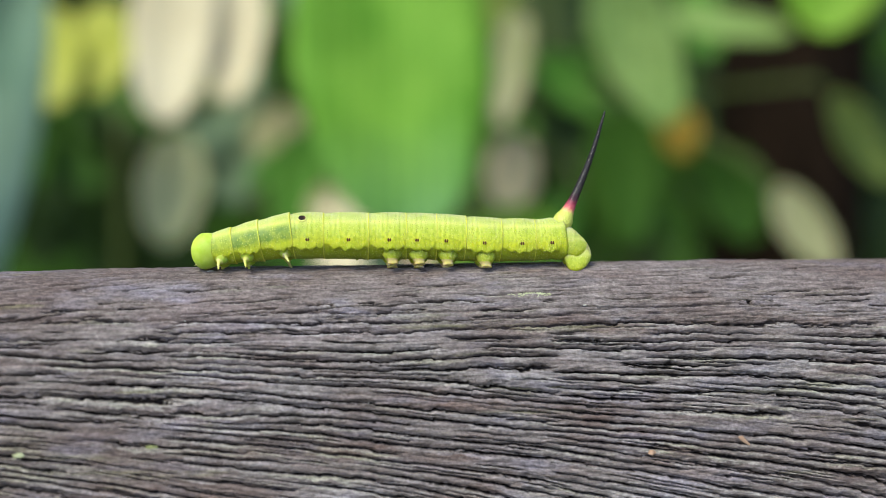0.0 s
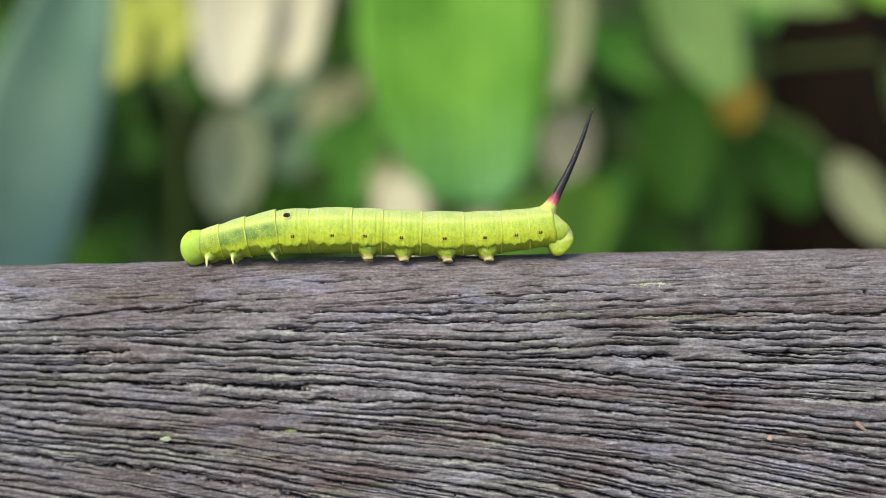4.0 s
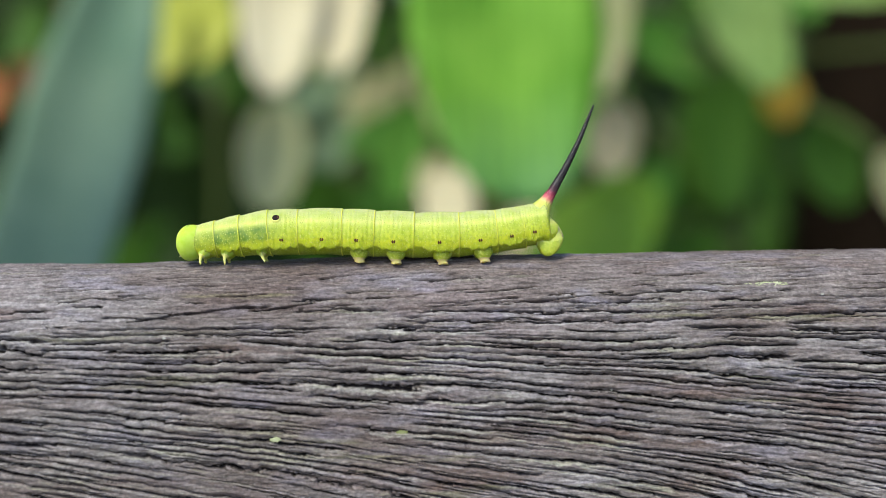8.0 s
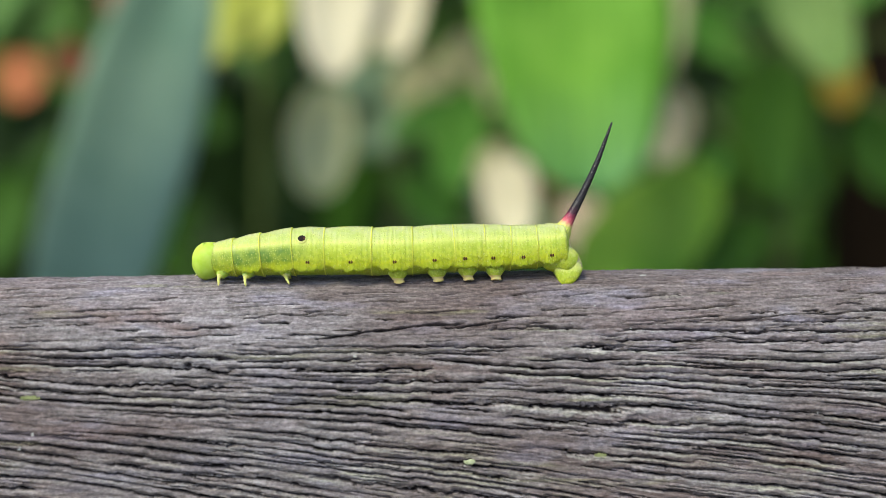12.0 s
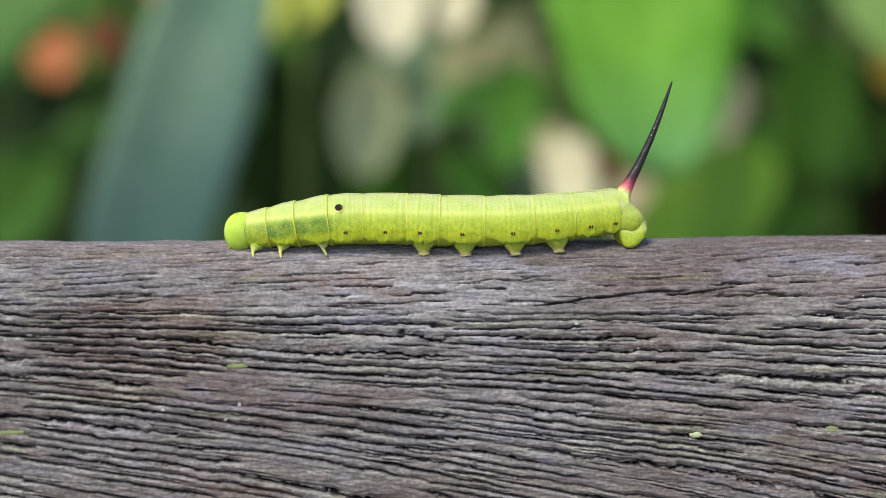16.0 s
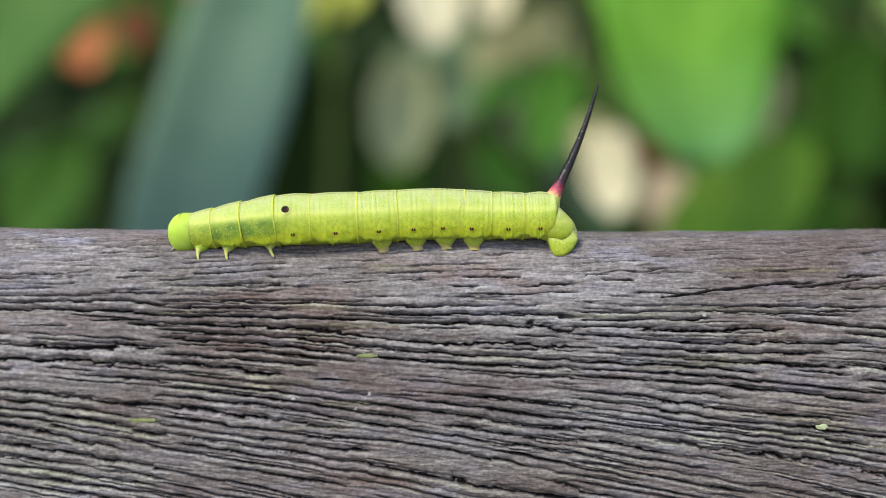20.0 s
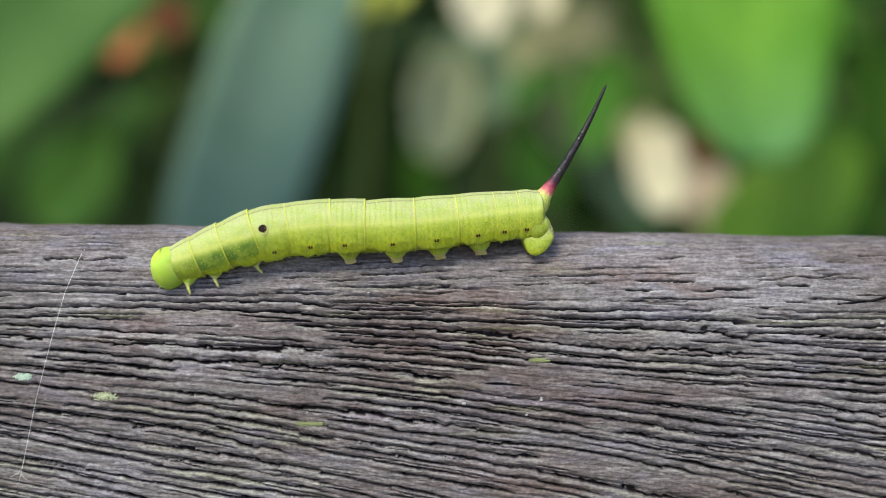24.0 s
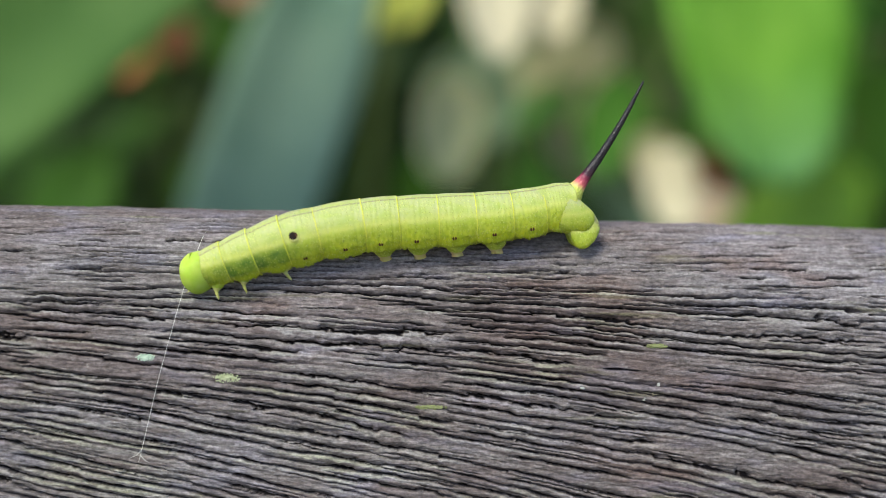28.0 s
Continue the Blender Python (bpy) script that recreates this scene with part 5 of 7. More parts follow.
        (0, -14.11, 0, 3.47, -20, -7.5, 0), (0.5, -14, 0, 3.63, -20.1, -8, 0), (1, -15.43, 0, 3.78, -20.2, -7.9, 0), (1.5, -14.95, 0, 3.54, -20.4, -7.3, 0), (2, -13.51, 0, 3.53, -20.5, -8.4, 0), (2.5, -14.61, 0, 3.7, -19.9, -8, 0), (3, -15.84, 0, 3.6, -19.2, -7.9, 0), (3.5, -14.44, 0, 3.44, -18.6, -7.9, 0), (4, -14.37, 0, 3.51, -18, -8, 0), (4.5, -15.6, 0, 3.61, -17.3, -7.1, 0), (5, -15.65, -0.04, 3.41, -16.7, -6, 0), (5.5, -14.23, -0.04, 3.28, -16, -6.2, 0), (6, -14.17, 0.01, 3.49, -15.3, -6.1, 0), (6.5, -15.08, 0, 3.55, -14.7, -4.9, 0), (7, -15.82, 0, 3.42, -14, -3.7, 0), (7.5, -14.49, 0, 3.19, -13.2, -4.3, 0), (8, -14.31, 0.02, 3.62, -12.3, -5, 0), (8.5, -15.5, 0, 3.62, -11.5, -4.2, 0), (9, -14.53, 0, 3.19, -10.8, -4.1, 0), (9.5, -13.97, 0.03, 3.42, -10.2, -4.6, 0), (10, -15.26, 0.09, 3.53, -9.5, -3.2, 0), (10.5, -14.86, 0.04, 3.21, -9, -3.3, -0.3), (11, -13.45, 0.11, 3.4, -8.5, -4.8, 0), (11.5, -14.6, 0.32, 3.62, -8, -4, 0), (12, -15.28, 0.06, 3.2, -7.5, -4.3, -0.4), (12.5, -13.58, 0.1, 3.24, -6.5, -5.3, -1.4), (13, -14.53, 0.28, 3.46, -5.5, -5.1, -2.1), (13.5, -15.11, 0.13, 3.19, -4.5, -4.7, -2.5), (14, -13.73, 0.12, 3.09, -3.5, -5.3, -3.1), (14.5, -14.2, 0.31, 3.33, -2.5, -5.4, -3.8), (15, -15.06, 0.15, 3.22, -2.3, -5.4, -3.5), (15.5, -13.6, 0.02, 3.16, -2.2, -5.9, -2.3), (16, -13.74, 0.31, 3.37, -2, -6.4, -2.2), (16.5, -15.13, 0.4, 3.41, -1.1, -6.1, -2.8), (17, -13.43, 0.16, 3.25, -0.2, -5.6, -3.4), (17.5, -13.42, 0.44, 3.49, 0.6, -5.6, -3.7), (18, -14.12, 0.32, 3.39, 1.5, -6.5, -2.2), (18.5, -13.9, -0.15, 3.01, 1.4, -7.8, 0.3), (19, -12.77, 0, 3.12, 1.2, -9, 1.1), (19.5, -13.95, 0.04, 3.16, 1.1, -9.4, 1.1), (20, -13.92, -0.35, 2.79, 1, -6.5, -1.3), (20.5, -12.77, -0.35, 2.76, 1.8, -8.6, 0.1), (21, -13.28, -0.42, 2.68, 2.6, -10.5, 1.4), (21.5, -13.6, -0.41, 2.63, 3.4, -9.9, 1.1), (22, -13.82, -0.3, 2.71, 4.2, -10.9, 1.8), (22.5, -14.35, -0.41, 2.55, 5, -12.5, 2.8), (23, -13.71, -0.66, 2.22, 7.7, -13, 2.7), (23.5, -12.07, -0.58, 2.27, 10.3, -18.1, 5.6), (24, -13.38, -0.62, 2.06, 13, -18.8, 5.7), (24.5, -13.63, -0.92, 1.56, 14, -20, 5.7), (25, -11.62, -0.97, 1.3, 15, -31.2, 9.9), (25.5, -11.73, -0.97, 0.94, 15.5, -36.6, 11), (26, -12.1, -1.02, 0.82, 16, -38.2, 11.4), (26.5, -12.91, -1.01, 0.92, 16.5, -29.8, 8.2), (27, -12.71, -0.96, 1.11, 17, -24.1, 6.3), (27.5, -12.69, -0.93, 1.13, 17.5, -20.9, 4.8), (28, -12.75, -0.91, 1.08, 18, -19.4, 4.2)
    ],
    "abdomen_1": [
        (0, -11.77, 0, 3.58, -20, -0.6, 0), (0.5, -11.74, 0, 3.79, -20.1, -2.2, 0), (1, -13.11, 0, 3.91, -20.2, -1.1, 0), (1.5, -12.54, 0, 3.59, -20.4, 0.8, 0), (2, -11.2, 0, 3.66, -20.5, -1.2, 0), (2.5, -12.33, 0, 3.83, -19.9, -1.4, 0), (3, -13.48, 0, 3.72, -19.2, -0.7, 0), (3.5, -12.07, 0, 3.54, -18.6, -0.6, 0), (4, -12.02, 0, 3.66, -18, -2, 0), (4.5, -13.26, 0, 3.74, -17.3, -1.2, 0), (5, -13.29, -0.05, 3.5, -16.7, -0.4, -0.2), (5.5, -11.94, -0.04, 3.39, -16, -1.3, 0), (6, -11.97, 0.01, 3.63, -15.3, -2.4, 0.2), (6.5, -12.88, 0, 3.65, -14.7, -1.6, 0), (7, -13.59, 0, 3.48, -14, -0.2, 0), (7.5, -12.28, 0, 3.24, -13.2, -0.5, 0), (8, -12.16, 0.02, 3.72, -12.3, -1.3, 0), (8.5, -13.24, 0, 3.71, -11.5, -0.8, 0), (9, -12.26, 0, 3.25, -10.8, -0.7, 0), (9.5, -11.73, 0.03, 3.54, -10.2, -2.2, 0), (10, -13.02, 0.09, 3.6, -9.5, -0.9, 0), (10.5, -12.57, -0.01, 3.24, -9, -0.3, -1.4), (11, -11.29, 0.11, 3.51, -8.5, -1.7, 0), (11.5, -12.46, 0.32, 3.72, -8, -1.3, 0), (12, -13, 0.05, 3.29, -7.5, -1, -0.6), (12.5, -11.31, 0.13, 3.39, -6.5, -2.5, 1.4), (13, -12.28, 0.3, 3.62, -5.5, -2.5, 1.1), (13.5, -12.75, 0.1, 3.28, -4.5, -1.3, -0.3), (14, -11.37, 0.09, 3.21, -3.5, -2, 0), (14.5, -11.9, 0.28, 3.48, -2.5, -2.5, 0.2), (15, -12.72, 0.08, 3.34, -2.3, -1.4, -1.3), (15.5, -11.27, -0.03, 3.28, -2.2, -1.7, -0.8), (16, -11.51, 0.3, 3.52, -2, -2.1, -0.2), (16.5, -12.85, 0.34, 3.53, -1.1, -1.1, -1.6), (17, -11.16, 0.08, 3.36, -0.2, -1.5, -1.3), (17.5, -11.22, 0.4, 3.64, 0.6, -2.3, -0.3), (18, -11.91, 0.32, 3.56, 1.5, -2.8, 0.4), (18.5, -11.51, -0.16, 3.15, 1.4, -2, -0.4), (19, -10.53, 0.07, 3.36, 1.2, -3.9, 1.7), (19.5, -11.79, 0.13, 3.4, 1.1, -4.3, 2), (20, -11.63, -0.35, 2.95, 1, -2.9, 0.5), (20.5, -10.65, -0.28, 3.01, 1.8, -5.2, 2.5), (21, -11.16, -0.33, 2.96, 2.6, -5.6, 2.6), (21.5, -11.44, -0.32, 2.92, 3.4, -5.7, 2.6), (22, -11.76, -0.18, 3.02, 4.2, -6.4, 3.3), (22.5, -12.25, -0.28, 2.9, 5, -6.9, 3.2), (23, -11.67, -0.55, 2.56, 7.7, -7.3, 3.1), (23.5, -10.19, -0.4, 2.71, 10.3, -10, 5), (24, -11.33, -0.42, 2.58, 13, -10.9, 4.9), (24.5, -11.64, -0.72, 2.11, 14, -12.2, 5.3), (25, -9.97, -0.73, 1.96, 15, -17, 7.1), (25.5, -10.13, -0.7, 1.77, 15.5, -21.6, 8.4), (26, -10.51, -0.73, 1.68, 16, -22.2, 8.5), (26.5, -11.07, -0.76, 1.7, 16.5, -18.1, 6.7), (27, -10.72, -0.75, 1.79, 17, -15.3, 5.6), (27.5, -10.73, -0.74, 1.76, 17.5, -14.8, 5.4), (28, -10.73, -0.73, 1.71, 18, -14.8, 5.2)
    ],
    "abdomen_2": [
        (0, -7.01, 0, 3.53, -20, 1.1, 0), (0.5, -7.2, 0, 3.86, -20.1, 0.6, 0), (1, -8.32, 0, 3.86, -20.2, 2.1, 0), (1.5, -7.62, 0, 3.43, -20.4, 2.1, 0), (2, -6.62, 0, 3.65, -20.5, 1.1, 0), (2.5, -7.72, 0, 3.84, -19.9, 1.3, 0), (3, -8.56, 0, 3.64, -19.2, 2, 0), (3.5, -7.18, 0, 3.5, -18.6, 0.9, 0), (4, -7.28, 0, 3.74, -18, 0.4, 0), (4.5, -8.42, 0, 3.71, -17.3, 1.6, 0), (5, -8.3, -0.06, 3.43, -16.7, 1.3, 0), (5.5, -7.12, -0.04, 3.42, -16, 0, 0.1), (6, -7.35, 0.03, 3.74, -15.3, 0, 0.1), (6.5, -8.13, 0, 3.7, -14.7, 0.7, 0), (7, -8.67, 0, 3.42, -14, 1.2, 0), (7.5, -7.36, 0, 3.26, -13.2, -0.4, 0), (8, -7.43, 0.02, 3.75, -12.3, 0.8, 0), (8.5, -8.44, 0, 3.67, -11.5, 1.5, 0), (9, -7.4, 0, 3.28, -10.8, -0.4, 0), (9.5, -7.17, 0.03, 3.65, -10.2, -0.1, 0), (10, -8.31, 0.09, 3.61, -9.5, 0.9, -0.2), (10.5, -7.66, -0.11, 3.24, -9, -0.1, -0.6), (11, -6.71, 0.11, 3.57, -8.5, 0, 0), (11.5, -7.95, 0.32, 3.72, -8, 1.1, -0.5), (12, -8.13, -0.04, 3.31, -7.5, 0.2, -1.3), (12.5, -6.81, 0.24, 3.51, -6.5, -0.7, 0.4), (13, -7.88, 0.38, 3.71, -5.5, 0.3, -0.3), (13.5, -8.1, 0.09, 3.33, -4.5, -0.1, -0.6), (14, -6.89, 0.11, 3.32, -3.5, -1.1, 0), (14.5, -7.62, 0.31, 3.59, -2.5, -0.3, -0.5), (15, -8.26, -0.02, 3.36, -2.3, 0.4, -1.5), (15.5, -6.78, -0.09, 3.34, -2.2, -0.3, -0.4), (16, -7.18, 0.27, 3.58, -2, 0.3, -1.3), (16.5, -8.23, 0.17, 3.49, -1.1, 1.4, -2.7), (17, -6.7, 0, 3.41, -0.2, -0.1, -0.7), (17.5, -7.06, 0.37, 3.7, 0.6, 0.6, -1.5), (18, -7.62, 0.34, 3.66, 1.4, 0.2, -1), (18.5, -7.03, -0.19, 3.25, 1.2, -0.9, 0.3), (19, -6.33, 0.15, 3.52, 1.1, -0.8, 0.1), (19.5, -7.63, 0.22, 3.56, 1, -0.4, -0.3), (20, -7.12, -0.29, 3.11, 0.9, -1.8, 1.1), (20.5, -6.4, -0.1, 3.29, 1.6, -2.7, 1.9), (21, -6.92, -0.15, 3.26, 2.4, -2.7, 1.9), (21.5, -7.2, -0.14, 3.23, 3.1, -2.9, 1.8), (22, -7.53, 0.02, 3.35, 3.8, -2.6, 1.3), (22.5, -8.03, -0.09, 3.24, 4.5, -2.8, 1.5), (23, -7.28, -0.33, 2.99, 7, -4.3, 2.5), (23.5, -6.15, -0.09, 3.26, 9.4, -5.4, 3.2), (24, -7.38, -0.14, 3.14, 11.8, -5.4, 2.7), (24.5, -7.49, -0.38, 2.81, 12.7, -7.2, 3.6), (25, -6.09, -0.31, 2.89, 13.6, -9.9, 4.9), (25.5, -6.58, -0.24, 2.89, 14.1, -12.6, 5.6), (26, -6.94, -0.28, 2.81, 14.5, -12.3, 5.2), (26.5, -7.34, -0.39, 2.64, 15, -10.2, 4.2), (27, -6.94, -0.42, 2.61, 15.4, -9.5, 4.1), (27.5, -6.78, -0.4, 2.62, 15.9, -9.9, 4.2), (28, -6.52, -0.36, 2.66, 16.3, -10.6, 4.4)
    ],
    "abdomen_3": [
        (0, -2.85, 0, 3.47, -20, 0.7, 0), (0.5, -3.65, 0, 3.7, -20.1, 3.9, 0), (1, -4.45, 0, 3.63, -20.2, 3.6, 0), (1.5, -3.45, 0, 3.34, -20.4, 0, 0), (2, -2.99, 0, 3.54, -20.5, 2, 0), (2.5, -4.33, 0, 3.66, -19.9, 3.6, 0), (3, -4.47, 0, 3.47, -19.2, 2, 0), (3.5, -3.19, 0, 3.47, -18.6, 0.4, 0), (4, -3.82, 0, 3.62, -18, 2.8, 0), (4.5, -4.49, 0, 3.54, -17.3, 2.5, 0), (5, -3.99, -0.04, 3.35, -16.7, 0.2, 0.5), (5.5, -3.21, -0.01, 3.43, -16, -0.1, 0.4), (6, -3.98, 0.03, 3.64, -15.3, 3, -0.2), (6.5, -4.49, 0, 3.58, -14.7, 2.5, 0), (7, -4.3, 0, 3.34, -14, 0.4, 0), (7.5, -3.27, 0, 3.33, -13.2, -1.4, 0), (8, -3.85, 0.02, 3.61, -12.3, 3, -0.1), (8.5, -4.44, 0, 3.51, -11.5, 2.4, 0), (9, -3.22, 0, 3.35, -10.8, -1.3, 0), (9.5, -3.63, 0.03, 3.56, -10.2, 2.4, -0.2), (10, -4.38, 0.05, 3.49, -9.5, 1.8, -0.8), (10.5, -3.37, -0.08, 3.3, -9, -1.4, 1.1), (11, -3.14, 0.1, 3.52, -8.5, 1.6, -0.7), (11.5, -4.37, 0.22, 3.59, -8, 2.8, -2.6), (12, -3.85, -0.12, 3.3, -7.5, -0.5, 0.2), (12.5, -3.29, 0.17, 3.5, -6.5, 1.1, -2.3), (13, -4.45, 0.25, 3.59, -5.5, 2.9, -3.3), (13.5, -4.01, 0.01, 3.33, -4.5, -0.4, -0.8), (14, -3.18, 0.08, 3.39, -3.5, -0.9, -1), (14.5, -4.25, 0.2, 3.53, -2.5, 1.8, -2.8), (15, -4.25, -0.12, 3.32, -2.3, 0, -0.2), (15.5, -2.99, -0.07, 3.38, -2.2, -0.6, 0.9), (16, -3.87, 0.14, 3.51, -2, 1.7, -2.5), (16.5, -4.32, -0.03, 3.38, -1.1, 1.1, -1.7), (17, -3.03, -0.01, 3.42, -0.2, -0.1, 0.1), (17.5, -3.81, 0.21, 3.58, 0.5, 2.9, -3.5), (18, -4.2, 0.19, 3.56, 1.2, 2.4, -3), (18.5, -2.97, -0.1, 3.34, 1.1, -1.6, 1.9), (19, -3.08, 0.09, 3.5, 1, 1.3, -1.6), (19.5, -4.21, 0.1, 3.5, 0.9, 1.8, -2.1), (20, -3.21, -0.17, 3.26, 0.8, -2.5, 2.5), (20.5, -2.96, -0.02, 3.41, 1.5, -0.8, 0.8), (21, -3.34, -0.07, 3.37, 2.1, -1, 1.2), (21.5, -3.63, -0.06, 3.35, 2.8, -1.1, 1), (22, -4.04, 0.01, 3.41, 3.4, 0.2, -0.6), (22.5, -4.39, -0.07, 3.33, 4.1, -0.5, 0.3), (23, -3.49, -0.17, 3.23, 6.2, -3.1, 2.5), (23.5, -3.08, 0, 3.41, 8.4, -0.9, 0.6), (24, -4.15, -0.07, 3.3, 10.6, -1.2, 0.7), (24.5, -4.02, -0.22, 3.13, 11.4, -4, 2.7), (25, -2.97, -0.12, 3.26, 12.2, -4.4, 2.8), (25.5, -3.84, -0.09, 3.23, 12.6, -3.5, 1.8), (26, -3.99, -0.13, 3.19, 13, -3.9, 1.9), (26.5, -4.04, -0.22, 3.05, 13.4, -5.1, 2.7), (27, -3.48, -0.22, 3.06, 13.8, -5.9, 3.3), (27.5, -3.32, -0.19, 3.09, 14.2, -6, 3.1), (28, -3.23, -0.15, 3.14, 14.7, -6, 3)
    ],
    "abdomen_4": [
        (0, 0, 0, 3.4, -20, 1.8, 0), (0.5, 0, 0, 3.4, -20.1, 4.7, 0), (1, 0, 0, 3.4, -20.2, 1.5, 0), (1.5, 0, 0, 3.4, -20.4, -1.5, 0), (2, 0, 0, 3.4, -20.5, 2.9, 0), (2.5, 0, 0, 3.4, -19.9, 2.6, 0), (3, 0, 0, 3.4, -19.2, -0.9, 0), (3.5, 0, 0, 3.4, -18.6, 1.7, 0), (4, 0, 0, 3.4, -18, 3.1, 0), (4.5, 0, 0, 3.4, -17.3, 0.2, 0), (5, 0, 0, 3.4, -16.7, -1.8, 0.4), (5.5, 0, 0, 3.4, -16, 1.1, -0.2), (6, 0, 0, 3.4, -15.3, 3, -0.4), (6.5, 0, 0, 3.4, -14.7, 1.1, 0), (7, 0, 0, 3.4, -14, -2, 0), (7.5, 0, 0, 3.4, -13.2, -0.4, 0), (8, 0, 0, 3.4, -12.3, 2.5, -0.5), (8.5, 0, 0, 3.4, -11.5, -0.4, 0), (9, 0, 0, 3.4, -10.8, -0.2, 0), (9.5, 0, 0, 3.4, -10.2, 2, -0.5), (10, 0, 0, 3.4, -9.5, -0.2, 0), (10.5, 0, 0, 3.4, -9, -1.5, 1.1), (11, 0, 0, 3.4, -8.5, 2, -2.8), (11.5, 0, 0, 3.4, -8, 1.1, -1.5), (12, 0, 0, 3.4, -7.5, -2.2, 2.3), (12.5, 0, 0, 3.4, -6.5, 1.6, -3), (13, 0, 0, 3.4, -5.5, 0.9, -1.6), (13.5, 0, 0, 3.4, -4.5, -1.6, 0.7), (14, 0, 0, 3.4, -3.5, 0.4, -1.5), (14.5, 0, 0, 3.4, -2.5, 0.9, -1.3), (15, 0, 0, 3.4, -2.3, -2.3, 3.5), (15.5, 0, 0, 3.4, -2.2, -0.5, 0.8), (16, 0, 0, 3.4, -2, 0.6, -0.8), (16.5, 0, 0, 3.4, -1.1, -2, 2.9), (17, 0, 0, 3.4, -0.2, 0.4, -0.5), (17.5, 0, 0, 3.4, 0.5, 1.4, -1.5), (18, 0, 0, 3.4, 1.1, 0.9, -1), (18.5, 0, 0, 3.4, 1, -0.6, 0.8), (19, 0, 0, 3.4, 0.9, 1.3, -1.3), (19.5, 0, 0, 3.4, 0.8, -0.1, 0.2), (20, 0, 0, 3.4, 0.7, -2.4, 2.5), (20.5, 0, 0, 3.4, 1.3, 0.3, -0.2), (21, 0, 0, 3.4, 1.9, -0.8, 1), (21.5, 0, 0, 3.4, 2.5, -1.4, 1.2), (22, 0, 0, 3.4, 3, -1.1, 1.1), (22.5, 0, 0, 3.4, 3.6, -2.3, 2.2), (23, 0, 0, 3.4, 5.5, -3, 2.8), (23.5, 0, 0, 3.4, 7.5, 0.2, -0.1), (24, 0, 0, 3.4, 9.4, -2.7, 2.3), (24.5, 0, 0, 3.4, 10.1, -4.7, 3.8), (25, 0, 0, 3.4, 10.8, -2.5, 1.9), (25.5, 0, 0, 3.4, 11.2, -3.3, 2.1), (26, 0, 0, 3.4, 11.5, -4.3, 2.8), (26.5, 0, 0, 3.4, 11.9, -6.4, 4.1), (27, 0, 0, 3.4, 12.3, -5.9, 3.9), (27.5, 0, 0, 3.4, 12.6, -5.5, 3.5), (28, 0, 0, 3.4, 13, -4.6, 2.7)
    ],
    "abdomen_5": [
